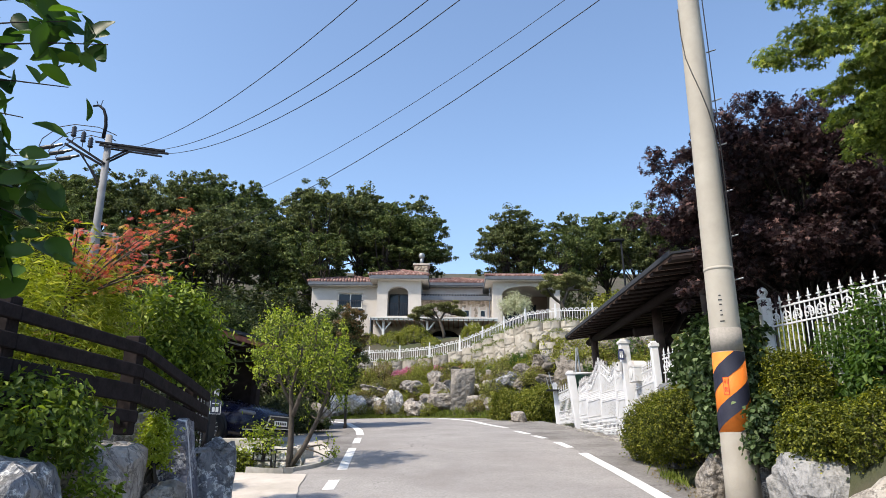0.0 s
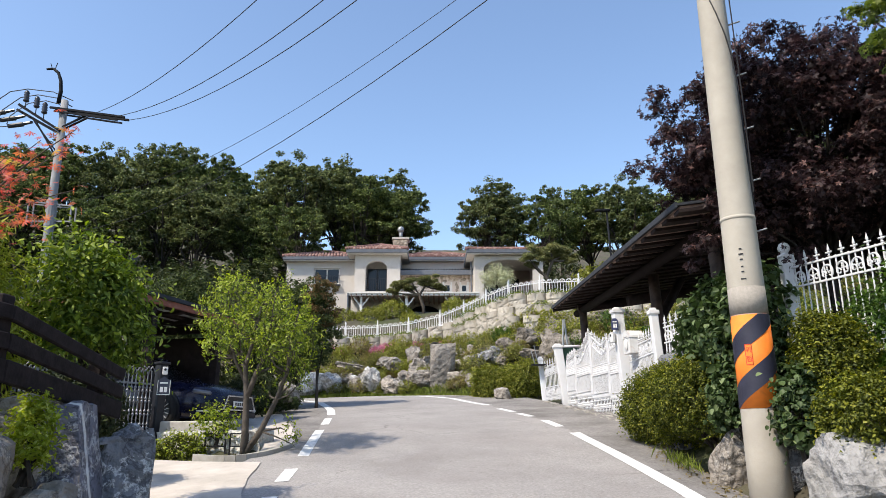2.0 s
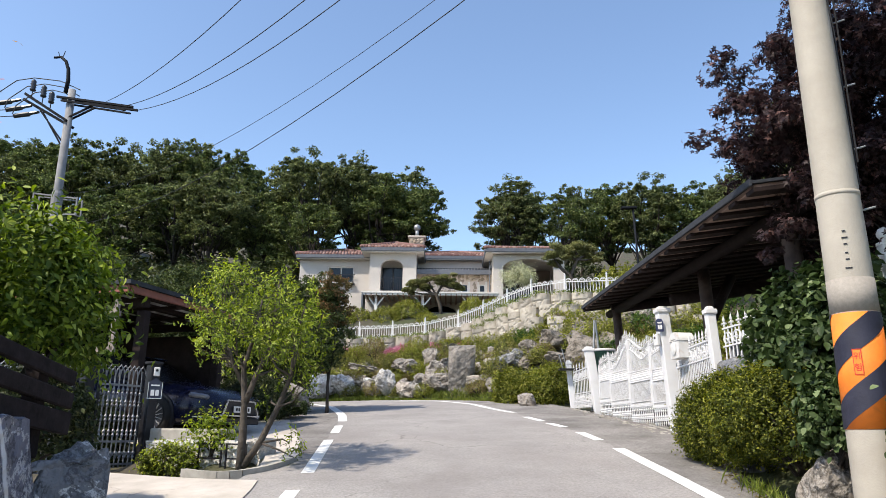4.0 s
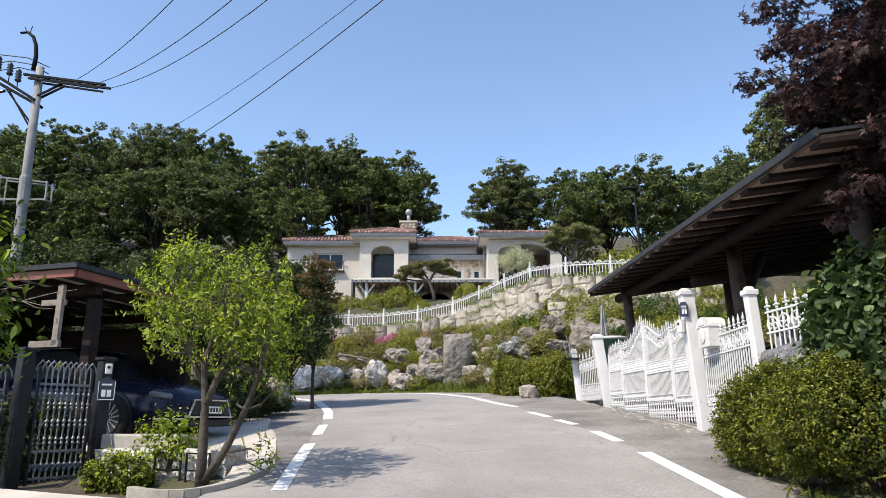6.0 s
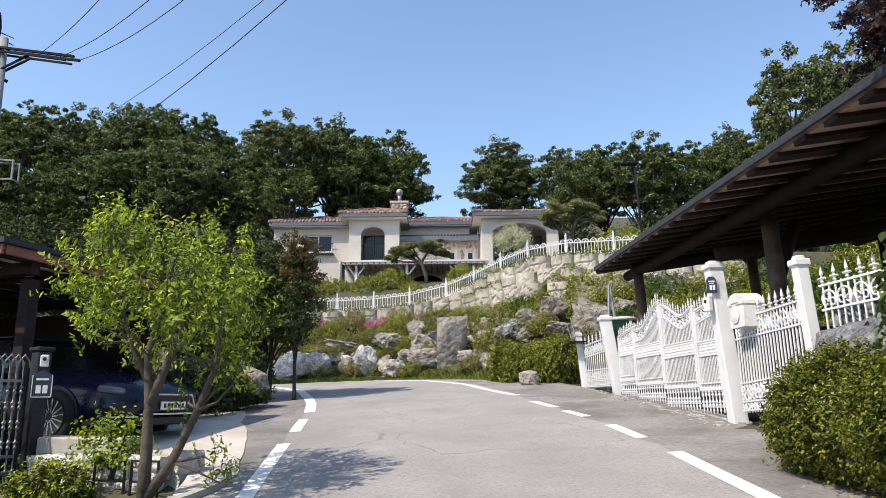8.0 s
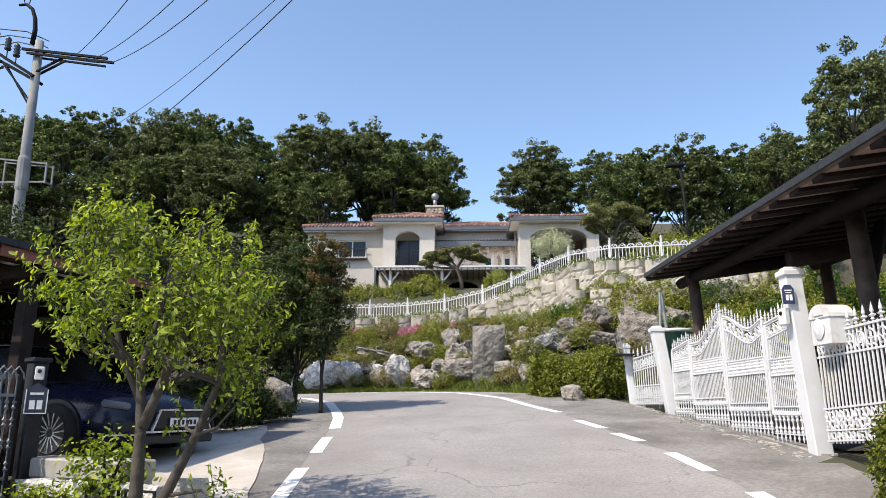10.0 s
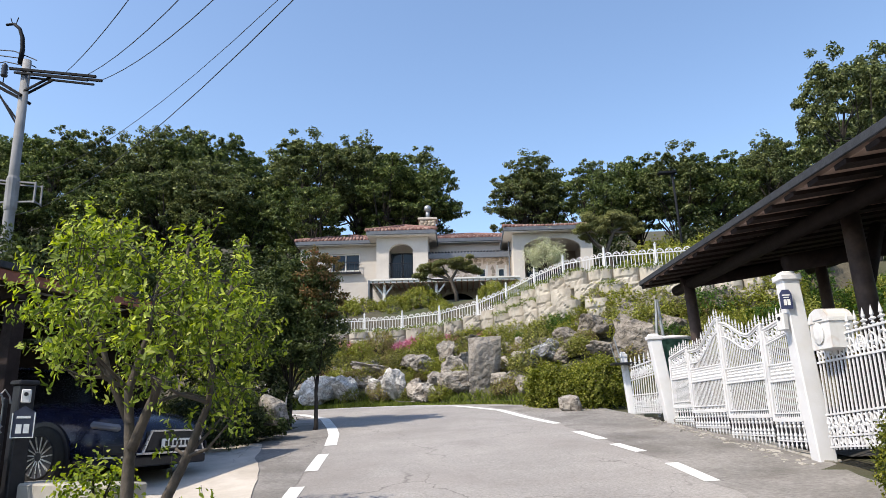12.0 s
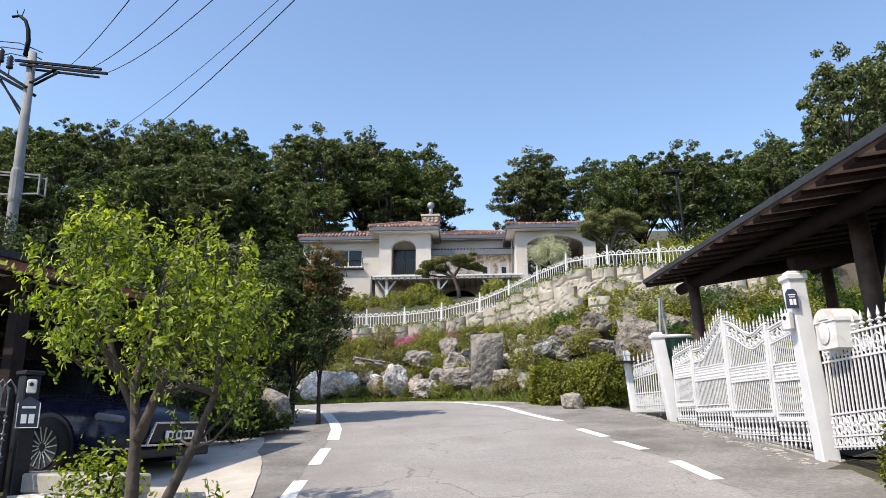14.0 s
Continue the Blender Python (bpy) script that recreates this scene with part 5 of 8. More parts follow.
# ground floor and terrace canopy
gm2 = M()
arch_wall(gm2, -5.0, -1.6, GZH - 0.4, 9.3, 43.3, 0.25, -4.35, -2.3, GZH - 0.3, 8.15, 8.76)
arch_wall(gm2, -1.6, 2.8, GZH - 0.4, 9.3, 43.3, 0.25, -1.35, 0.6, GZH - 0.3, 8.2, 8.78)
part("wall", gm2, STUCCO, villa)
# dark sheet in place of the shaded interior behind the arches
part("back_wall", M().box((-1.0, 45.0, 8.3), (7.5, 0.1, 2.2)), GLASS, villa)
can = part("canopy", M().box((-1.0, 42.0, 9.0), (7.7, 3.2, 0.07)).box((-1.0, 40.5, 8.93), (7.75, 0.1, 0.16)), WHITEWOOD, villa, "white timber terrace canopy")
for x in np.arange(-4.6, 2.8, 0.3):
    part("rafter", M().box((x, 41.9, 8.88), (0.07, 2.9, 0.14)), SOFFIT, can)
for x in (-4.05, -1.4, 1.3):
    pp = part("post", M().box((x, 40.75, 8.0), (0.14, 0.14, 1.75), None, 0.01), WHITEWOOD, can)
    for sgn in (-1, 1):
        part("brace", M().beam((x, 40.75, 8.2), (x + sgn * 0.45, 40.75, 8.8), 0.08, 0.08), WHITEWOOD, pp)
part("canopy_side", M().box((-4.8, 41.0, 8.2), (0.08, 1.2, 1.6)), FASCIA, villa)
# right wing
rw = M()
arch_wall(rw, 2.65, 6.8, GZH, 11.5, 41.5, 0.3, 3.22, 6.17, 8.6, 10.75, 11.26)
rw.box((2.77, 43.9, 9.4), (0.24, 4.2, 4.2)).box((6.68, 44, 9.4), (0.24, 4.6, 4.2))
part("wall", rw, STUCCO, villa)
part("inner_wall", M().box((4.7, 45.6, 9.9), (3.7, 0.12, 3.2)), STUCCO_BROWN, villa)
part("balcony_floor", M().box((4.7, 43.7, 8.52), (3.7, 3.8, 0.12)), STUCCO, villa)
sash(villa, 3.7, 5.8, 45.45, 8.6, 10.9, 2, IRON)
hip_roof(villa, 2.6, 6.85, 41.5, 47, 11.78, 0.85)
part("downpipe", M().tube([(2.5, 42.6, 11.4), (2.5, 42.6, 9.2)], 0.04, 6), FASCIA, villa)
# chimney
ch = part("chimney", M().box((-2.05, 46.0, 12.9), (0.95, 0.8, 1.5)), STONE, villa, "stone chimney with a steel flue")
part("chimney_cap", M().box((-2.05, 46.0, 13.72), (1.15, 1.0, 0.14), None, 0.02), CONCRETE, ch)
part("flue", M().tube([(-2.05, 46, 13.75), (-2.05, 46, 14.35)], 0.12, 10).lathe([(0.18, 14.3), (0.22, 14.4), (0.22, 14.55), (0.16, 14.62), (0.05, 14.68)], 12, Matrix.Translation((-2.05, 46, 0))), STEEL, ch, "galvanised flue pipe with cowl", smooth=True)
for k, cx in enumerate(np.arange(-2.4, -1.6, 0.22)):
    for z in np.arange(12.55, 13.65, 0.2):
        part("stone", sm[rs.integers(0, 4)], None, ch, at=pose(cx + rs.uniform(-0.04, 0.04), 45.58, z, 0, rs.uniform(0, 180), 0))

for ob in villa.children:
    if ob.name.split(".")[0] == "wall":
        bm = bmesh.new()
        bm.from_mesh(ob.data)
        bmesh.ops.remove_doubles(bm, verts=bm.verts, dist=0.001)
        bm.to_mesh(ob.data)
        bm.free()

# ---- right side: white gate and fences ----
def square_post(name, base, top, w, label, cap=0.045):
    """A white square post with a stepped cap, from base to top."""
    t = thing(name, label, "gate post", group="white gate posts", at=Matrix.Translation(base))
    d = Vector(top) - Vector(base)
    sh = Matrix(((1, 0, d.x / d.z, 0), (0, 1, d.y / d.z, 0), (0, 0, 1, 0), (0, 0, 0, 1)))
    part("shaft", M().box((0, 0, d.z / 2 - 0.1), (w, w, d.z + 0.1), sh, 0.012), POST_WHITE, t)
    part("cap", M().box((0, 0, d.z - 0.03), (w + cap, w + cap, 0.07), sh, 0.01).box((0, 0, d.z + 0.02), (w * 0.8, w * 0.8, 0.05), sh, 0.015), POST_WHITE, t)
    return t


def spear(m, x, z, s=1.0):
    """A fleur-shaped spear head."""
    m.lathe([(0.008 * s, 0), (0.020 * s, 0.01 * s), (0.008 * s, 0.022 * s), (0.022 * s, 0.045 * s), (0.008 * s, 0.062 * s), (0.017 * s, 0.08 * s), (0.012 * s, 0.11 * s), (0.001, 0.16 * s)], 6, Matrix.Translation((x, 0, z)))


def cast(m, x, z, s=1.0):
    """A cast knot on a bar."""
    m.lathe([(0.009 * s, -0.05 * s), (0.022 * s, -0.02 * s), (0.012 * s, 0), (0.022 * s, 0.02 * s), (0.009 * s, 0.05 * s)], 6, Matrix.Translation((x, 0, z)))


GP, FP = Vector((3.86, 14.36, 1.42)), Vector((3.56, 18.9, 1.74))
square_post("gate_post", GP + Vector((0.12, 0.1, -0.05)), Vector((3.84, 14.45, 3.53)), 0.2, "tall white rendered gate post with a stepped cap")
square_post("gate_post", FP + Vector((0.08, 0.05, -0.05)), Vector((3.44, 19.0, 3.37)), 0.21, "white rendered gate post with a stepped cap")
square_post("gate_post", Vector((3.95, 12.3, 1.45)), Vector((3.86, 12.3, 3.15)), 0.13, "white fence post with a flat cap beside shrubs", cap=0.04)
square_post("gate_post", Vector((3.3, 20.5, 1.85)), Vector((3.22, 20.6, 3.2)), 0.13, "slim white end post of the side fence", cap=0.02)

gd = (FP - GP)
ga = math.degrees(math.atan2(gd.y, gd.x))
glen = gd.length
# the gate's four leaves from the near post to the far one
segs = [(0.045, 0.20, "side"), (0.205, 0.475, "near"), (0.48, 0.76, "far"), (0.765, 0.955, "end")]
zg = 0.44


def leaf_top(kind_, u):
    """Height of a gate leaf's top rail at u, counted from the near post."""
    if kind_ == "near":
        return 1.50 + 0.27 * smooth01(0.3, 1.0, u) + 0.09 * (1 - smooth01(0.0, 0.35, u))
    if kind_ == "far":
        return 1.40 + 0.37 * (1 - smooth01(0.0, 0.75, u))
    return 1.66 - 0.1 * u if kind_ == "side" else 1.38 - 0.1 * u


def gate_leaf(p0, w, kind_):
    """A cast-iron leaf: fine pickets, a band of cast knots, a scroll band under the curved top, slim spears and a hanging fringe."""
    t = thing("gate_leaf", "ornate white cast-iron gate leaf with spear tips and scrollwork", "gate", pose(p0.x + 0.03, p0.y, p0.z, 0, 0, ga), "white gate leaves")
    top = lambda u: leaf_top(kind_, u)
    for x in (0.025, w - 0.025):
        h = top(x / w) - 0.02
        part("stile", M().box((x, 0, (zg - 0.02 + h) / 2), (0.05, 0.045, h - zg + 0.02), None, 0.006), WHITE, t)
        m = M()
        for k in range(int((h - zg - 0.1) / 0.085)):
            z = zg + 0.1 + k * 0.085
            q = 0.062 if x < w / 2 else -0.062
            ring(m, (x + q, -0.012, z), 0.03, 0.011, 30, 330, 7)
            m.lathe([(0.004, -0.02), (0.016, 0.0), (0.004, 0.02)], 5, Matrix.Translation((x + q * 1.5, -0.012, z + 0.04)))
        part("leaf_band", m, WHITE, t, "cast leaf ornament")
    b0, b1 = zg + 0.46, zg + 0.66
    for z, h in ((zg, 0.05), (zg + 0.075, 0.016), (b0, 0.022), (b1, 0.022)):
        part("rail", M().box((w / 2, 0, z), (w - 0.05, 0.034, h), None, 0.004), WHITE, t)
    nb = max(5, int(w / 0.054))
    for k in range(nb):
        u = (k + 0.5) / nb
        x = 0.06 + (w - 0.12) * u
        part("bar", M().tube([(x, 0, zg), (x, 0, top(u) - 0.2)], 0.0075, 5), WHITE, t)
    nk = max(4, int(w / 0.075))
    for k in range(nk):
        x = 0.07 + (w - 0.14) * (k + 0.5) / nk
        m = M()
        cast(m, x, b0 + 0.06, 1.15)
        cast(m, x, b1 - 0.055, 1.0)
        part("cast_knot", m, WHITE, t)
    n = 18
    for off, r in ((0.0, 0.019), (-0.03, 0.010), (-0.2, 0.014)):
        part("top_rail", M().tube([(w * i / n, 0, top(i / n) + off) for i in range(n + 1)], r, 6), WHITE, t, smooth=True)
    ns = max(3, round(w / 0.125))
    for k in range(ns):
        u = (k + 0.5) / ns
        x, z, sg_ = u * w, top(u) - 0.115, 1 if k % 2 else -1
        m = M()
        ring(m, (x, -0.005, z), 0.062, 0.011, 90, 90 + sg_ * 300, 9)
        ring(m, (x + 0.012 * sg_, -0.005, z - 0.01), 0.032, 0.010, 0, sg_ * 320, 7)
        ring(m, (x + 0.062, -0.005, z + 0.035), 0.022, 0.009, 0, 360, 6)
        ring(m, (x + 0.062, -0.005, z - 0.045), 0.022, 0.009, 0, 360, 6)
        part("scroll", m, WHITE, t)
    nt = max(4, int(w / 0.088))
    for k in range(nt):
        u = (k + 0.5) / nt
        m = M().tube([(u * w, 0, top(u)), (u * w, 0, top(u) + 0.03)], 0.009, 5)
        spear(m, u * w, top(u) + 0.02, 0.95 if k % 2 else 0.72)
        part("spear", m, WHITE, t)
    nf = int(w / 0.1)
    for k in range(nf):
        x = w * (k + 0.5) / nf
        m = M().tube([(x, 0, zg - 0.27), (x, 0, zg)], 0.009, 5)
        cast(m, x, zg - 0.06, 0.95)
        cast(m, x, zg - 0.2, 1.05)
        m.lathe([(0.001, -0.07), (0.015, -0.02), (0.008, 0.0)], 6, Matrix.Translation((x, 0, zg - 0.27)))
        part("fringe_bar", m, WHITE, t)
    part("fringe_rail", M().box((w / 2, 0, zg - 0.245), (w - 0.02, 0.02, 0.014)), WHITE, t)
    if kind_ in ("near", "far"):
        part("latch", M().box((0.05, -0.05, zg + 0.1), (0.09, 0.05, 0.06), None, 0.008).tube([(0.03, -0.05, zg + 0.1), (0.03, -0.05, 0.06)], 0.012, 6), STEEL, t, "steel drop bolt")
        part("hinge", M().box((w - 0.04, -0.04, top(0.95) - 0.32), (0.07, 0.04, 0.05), None, 0.008).box((w - 0.04, -0.04, zg + 0.2), (0.07, 0.04, 0.05), None, 0.008), STEEL, t, "weathered steel hinges")
    return t


for u0, u1, kind_ in segs:
    gate_leaf(GP + gd * u0, (u1 - u0) * glen, kind_)
# the low concrete sill under the gate
sm_ = M()
for k in range(9):
    a_, b_ = GP + gd * (k / 9), GP + gd * ((k + 0.97) / 9)
    sm_.beam((a_.x + 0.16, a_.y, road_z(a_.x, a_.y) + 0.0), (b_.x + 0.16, b_.y, road_z(b_.x, b_.y) + 0.0), 0.2, 0.06, 0.01)
tagged(part("gate_sill", sm_, KERB), "low cracked concrete sill under the white gate", "sill", kind="structure")


def iron_fence(p0, p1, h0, h1, label, nb, scale=1.0, name="iron_fence"):
    """A white iron fence panel from p0 to p1 with spear tips."""
    p0, p1 = Vector(p0), Vector(p1)
    d = p1 - p0
    w = math.hypot(d.x, d.y)
    t = thing(name, label, "fence", pose(p0.x, p0.y, p0.z, 0, 0, math.degrees(math.atan2(d.y, d.x))), "white iron fences")
    lift = lambda u: d.z * u + h0 + (h1 - h0) * u
    for k in range(nb):
        u = (k + 0.5) / nb
        x, zb = u * w, d.z * u
        m = M().tube([(x, 0, zb + 0.05), (x, 0, lift(u))], 0.011 * scale, 5)
        if k % 2 == 0:
            spear(m, x, lift(u), 1.15 * scale)
            m.tube([(x - 0.05 * scale, 0, lift(u) + 0.05), (x + 0.05 * scale, 0, lift(u) + 0.05)], 0.012 * scale, 4)
        else:
            spear(m, x, lift(u) - 0.1, 0.7 * scale)
            cast(m, x, zb + 0.3)
        part("bar", m, WHITE, t)
    for off in (-0.02, -0.27):
        part("rail", M().beam((0, 0, h0 + off), (w, 0, lift(1) + off), 0.03, 0.022), WHITE, t)
    for off in (0.08, 0.19, 0.42):
        part("rail", M().beam((0, 0, off), (w, 0, d.z + off), 0.028, 0.02), WHITE, t)
    ns = max(2, round(w / 0.2))
    for k in range(ns):
        u = (k + 0.5) / ns
        x, z = u * w, lift(u) - 0.145
        m = M()
        ring(m, (x, 0, z - 0.02), 0.085 * scale, 0.012, -30, 210, 9)
        ring(m, (x - 0.045, 0, z - 0.05), 0.036 * scale, 0.010, 0, 330, 7)
        ring(m, (x + 0.045, 0, z - 0.05), 0.036 * scale, 0.010, 180, -150, 7)
        spear(m, x, z - 0.03, 0.6)
        part("scroll", m, WHITE, t)
        m = M()
        zb = d.z * u + 0.305
        for q in (-0.05, 0.05):
            ring(m, (x + q, 0, zb + 0.035), 0.047, 0.011, 90 - 200 * (q > 0), 90 + 200 * (q < 0) + 100, 8)
            ring(m, (x + q, 0, zb - 0.055), 0.038, 0.010, 0, 340, 7)
        part("ring", m, WHITE, t)
        m = M()
        for q in (-0.05, 0.05):
            ring(m, (x + q, 0, d.z * u + 0.135), 0.036, 0.009, 0, 360, 7)
        part("ring", m, WHITE, t)
    return t


iron_fence((3.95, 12.42, 1.6), (3.98, 14.28, 1.5), 1.18, 1.26, "white cast-iron fence panel with spear tips beside the mailbox", 24)
iron_fence((4.5, 10.3, 1.75), (3.98, 12.18, 1.68), 1.2, 1.19, "white cast-iron fence panel with tall spear tips above shrubs", 25)
iron_fence((3.3, 20.4, 1.95), (3.5, 19.1, 1.95), 0.98, 1.05, "low white iron fence panel beside the gate", 12)
iron_fence((5.55, 6.6, 1.95), (4.68, 9.3, 2.0), 1.22, 1.2, "white cast-iron fence with spear tips half hidden by leaves", 33, 0.85)
iron_fence((6.6, 3.6, 1.8), (5.6, 6.5, 1.95), 1.25, 1.22, "white cast-iron fence with spear tips half hidden by leaves", 33, 0.85)
fpz = thing("fence_post", "pale blue-white fence post topped by a ball", "fence post", pose(4.64, 9.36, 1.9))
part("shaft", M().box((0, 0, 0.7), (0.13, 0.13, 1.5), None, 0.01), POST_WHITE, fpz)
part("ball", M().lathe([(0.09, 1.42), (0.09, 1.45), (0.04, 1.47), (0.045, 1.485), (0.07, 1.52), (0.075, 1.55), (0.055, 1.6), (0.01, 1.625)], 12), POST_WHITE, fpz, smooth=True)

# mailbox on the near gate post's fence
mb = thing("mailbox", "white tin mailbox with an arched lid and rust stains", "mailbox", pose(3.8, 13.78, 2.6, 0, 0, -86) @ Matrix.Diagonal((0.88, 0.78, 0.98, 1)))
prof = [(-0.21, 0.0), (0.21, 0.0), (0.21, 0.27)] + [(0.21 * math.cos(radians(a)), 0.27 + 0.15 * math.sin(radians(a))) for a in range(15, 180, 15)] + [(-0.21, 0.27)]
part("body", M().prism(prof, 0.32), RUSTWHITE, mb)
part("lid", M().prism([(x * 1.06, z + 0.012 if z > 0.2 else z) for x, z in prof[2:]], 0.35, Matrix.Translation((0, -0.015, 0.005))), RUSTWHITE, mb)
part("emblem", M().lathe([(0.11, 0), (0.12, 0.012), (0.06, 0.03)], 12, Matrix.Translation((-0.03, -0.005, 0.17)) @ Matrix.Rotation(radians(90), 4, "X")), RUSTWHITE, mb, "raised round relief")
part("slot", M().box((0, -0.012, 0.31), (0.2, 0.012, 0.012)), STEEL, mb)

lt = thing("lattice_panel", "dark panel of crossed slats behind the white fence", "lattice", pose(4.22, 13.25, 1.62, 0, 0, 88))
part("backing", M().box((0.42, 0.03, 0.45), (0.86, 0.02, 0.92)), IRON, lt)
for k in range(9):
    q = -0.1 + 0.13 * k
    for sx in (1, -1):
        a_, b_ = ((q, 0.0, 0.0), (q + 0.0 + 0.45, 0.0, 0.9)) if sx > 0 else ((q, -0.008, 0.9), (q + 0.45, -0.008, 0.0))
        cut = max(0.0, min(1.0, (0.84 - a_[0]) / 0.45))
        if cut > 0.1:
            b_ = tuple(a_[i] + (b_[i] - a_[i]) * cut for i in range(3))
            part("slat", M().beam(a_, b_, 0.016, 0.008), POST_WHITE, lt)

# number plate of the house on the post, and an intercom box
sg = thing("house_sign", "navy house-shaped sign with pale bars on the gate post", "sign", pose(3.745, 14.32, 3.12, 0, 0, -6) @ Matrix.Diagonal((0.5, 1, 0.68, 1)))
part("plate", M().prism([(-0.13, 0), (0.13, 0), (0.13, 0.26), (0.07, 0.33), (-0.07, 0.33), (-0.13, 0.26)], 0.015), SIGNBLUE, sg)
for x_, z_, w_, h_ in ((-0.03, 0.11, 0.06, 0.1), (0.05, 0.11, 0.06, 0.1), (0, 0.235, 0.16, 0.02), (0, 0.195, 0.12, 0.015)):
    part("pale_bar", M().box((x_, -0.003, z_), (w_, 0.006, h_)), PLATE, sg)
ic = thing("intercom", "small white intercom box fixed to the gate post", "intercom", pose(3.71, 14.42, 2.88, 0, 0, -80))
part("case", M().box((0, 0, 0.1), (0.14, 0.07, 0.2), None, 0.012), RUSTWHITE, ic)
part("lens", M().lathe([(0.025, 0), (0.02, 0.012)], 10, Matrix.Translation((0, -0.035, 0.14)) @ Matrix.Rotation(radians(90), 4, "X")), IRON, ic)

# ---- right carport ----
cp = thing("carport", "dark timber carport with a low sloping roof and exposed rafters", "carport")
EX, EY0, EY1, EZ, SL = 3.5, 9.7, 19.55, 4.36, 0.14
depth = 6.0
DRP = 0.035
ez = lambda y: EZ - DRP * (EY1 - y)
rz = lambda x, y=EY1: ez(y) + (x - EX) * SL


def roof_slab(lo, hi, over):
    q = [(EX - over, EY0 - over), (EX - over, EY1 + over), (EX + depth, EY1 + over), (EX + depth, EY0 - over)]
    vs = [(x, y, rz(x, y) + hi) for x, y in q] + [(x, y, rz(x, y) + lo) for x, y in q]
    return M().add(vs, [(0, 3, 2, 1), (4, 5, 6, 7), (0, 1, 5, 4), (2, 3, 7, 6), (1, 2, 6, 5), (3, 0, 4, 7)])


part("roof", roof_slab(0.05, 0.10, 0.0), SOFFIT, cp, "brown boarded roof underside")
part("roof_covering", roof_slab(0.105, 0.14, 0.05), ROOFING, cp, "dark shingle covering")
part("eave_trim", M().beam((EX - 0.06, EY0 - 0.05, ez(EY0) + 0.11), (EX - 0.06, EY1 + 0.05, EZ + 0.11), 0.03, 0.085, 0.005), ROOFING, cp, "dark slate metal eave trim")
part("end_trim", M().beam((EX - 0.04, EY1 + 0.06, EZ + 0.1), (EX + depth, EY1 + 0.06, rz(EX + depth) + 0.1), 0.03, 0.1, 0.005), ROOFING, cp, "dark slate metal end trim")
nraf = 20
for k in range(nraf):
    y = EY0 + 0.06 + (EY1 - EY0 - 0.12) * k / (nraf - 1)
    part("rafter", M().beam((EX - 0.03, y, rz(EX, y) + 0.024), (EX + depth, y, rz(EX + depth, y) + 0.024), 0.2, 0.048), DARKWOOD, cp)
for x in (EX + 0.62, EX + 3.2, EX + 5.6):
    part("purlin", M().tube([(x, EY0, rz(x, EY0) - 0.15), (x, EY1, rz(x) - 0.15)], 0.10, 10), DARKLOG, cp, smooth=True)
part("end_beam", M().tube([(EX + 0.5, EY1 - 0.75, rz(EX + 0.5) - 0.13), (EX + depth, EY1 - 0.75, rz(EX + depth) - 0.13)], 0.11, 10), DARKWOOD, cp, smooth=True)
part("cross_log", M().tube([(EX + 0.9, 15.6, rz(EX + 0.9, 15.6) - 0.42), (EX + depth, 15.9, rz(EX + depth, 15.9) - 0.35)], 0.12, 10), DARKWOOD, cp, smooth=True)
for x, y, r in ((EX + 0.62, 18.75, 0.13), (EX + 1.02, 14.1, 0.14), (EX + 2.1, 17.0, 0.11), (EX + 0.8, 10.6, 0.14), (EX + 5.5, 18.5, 0.13), (EX + 5.5, 13.0, 0.13), (EX + 3.2, 14.6, 0.1)):
    zb = height(x, y)
    part("log_post", M().tube([(x + 0.06, y - 0.02, zb - 0.1), (x + 0.03, y, (zb + rz(x, y)) / 2), (x - 0.02, y, rz(x, y) - 0.15)], [r * 0.84, r * 0.8, r * 0.76], 12), LOGWOOD, cp, smooth=True)
part("brace", M().tube([(EX + 1.02, 14.1, 3.2), (EX + 1.9, 15.1, rz(EX + 1.9, 15.1) - 0.2)], 0.09, 8), DARKWOOD, cp, smooth=True)
part("bench_rail", M().beam((EX + 1.5, 18.6, 3.0), (EX + 5.4, 18.6, 3.05), 0.05, 0.12), DARKWOOD, cp)

# floor coloured dark to stand for shade behind the gate
tagged(part("carport_floor", strip([(4.3, 14.5), (3.78, 16.5), (3.55, 19.6)], [(9.4, 14.5), (9.4, 16.5), (9.4, 19.6)], 8, 0.02, 0.6), DARKFLOOR, smooth=True), "concrete carport floor, its shade put into the dark colour", "floor", kind="structure")

# pipe stand and netted tub beyond the gate
st = thing("pipe_stand", "grey steel pipe stand behind the gate", "stand", pose(3.75, 19.9, 1.9))
part("leg", M().tube([(-0.1, 0, 0), (0.05, 0, 2.3)], 0.03, 6), STEEL, st)
part("leg", M().tube([(0.25, 0, 0), (0.07, 0, 2.3)], 0.03, 6), STEEL, st)
tb = thing("plastic_tub", "pale tub wrapped in green netting behind the gate", "tub", pose(3.86, 19.35, 2.85))
part("tub", M().lathe([(0.2, -0.9), (0.22, 0.0), (0.3, 0.42), (0.33, 0.45), (0.33, 0.5), (0.29, 0.5), (0.2, 0.1)], 14), GREENMESH, tb, smooth=True)
part("rim", M().lathe([(0.31, 0.47), (0.36, 0.48), (0.36, 0.53), (0.31, 0.54)], 14), POST_WHITE, tb, smooth=True)
ws = thing("wall_shelf", "small dark shelf with bent wires on the end post", "shelf", pose(3.2, 20.45, 3.0))
part("board", M().box((0, 0, 0), (0.5, 0.3, 0.04), None, 0.005), IRON, ws)
part("wire", M().tube([(-0.15, 0, 0), (-0.25, 0, 0.4)], 0.012, 5).tube([(-0.05, 0, 0), (-0.17, 0, 0.55)], 0.012, 5), STEEL, ws)

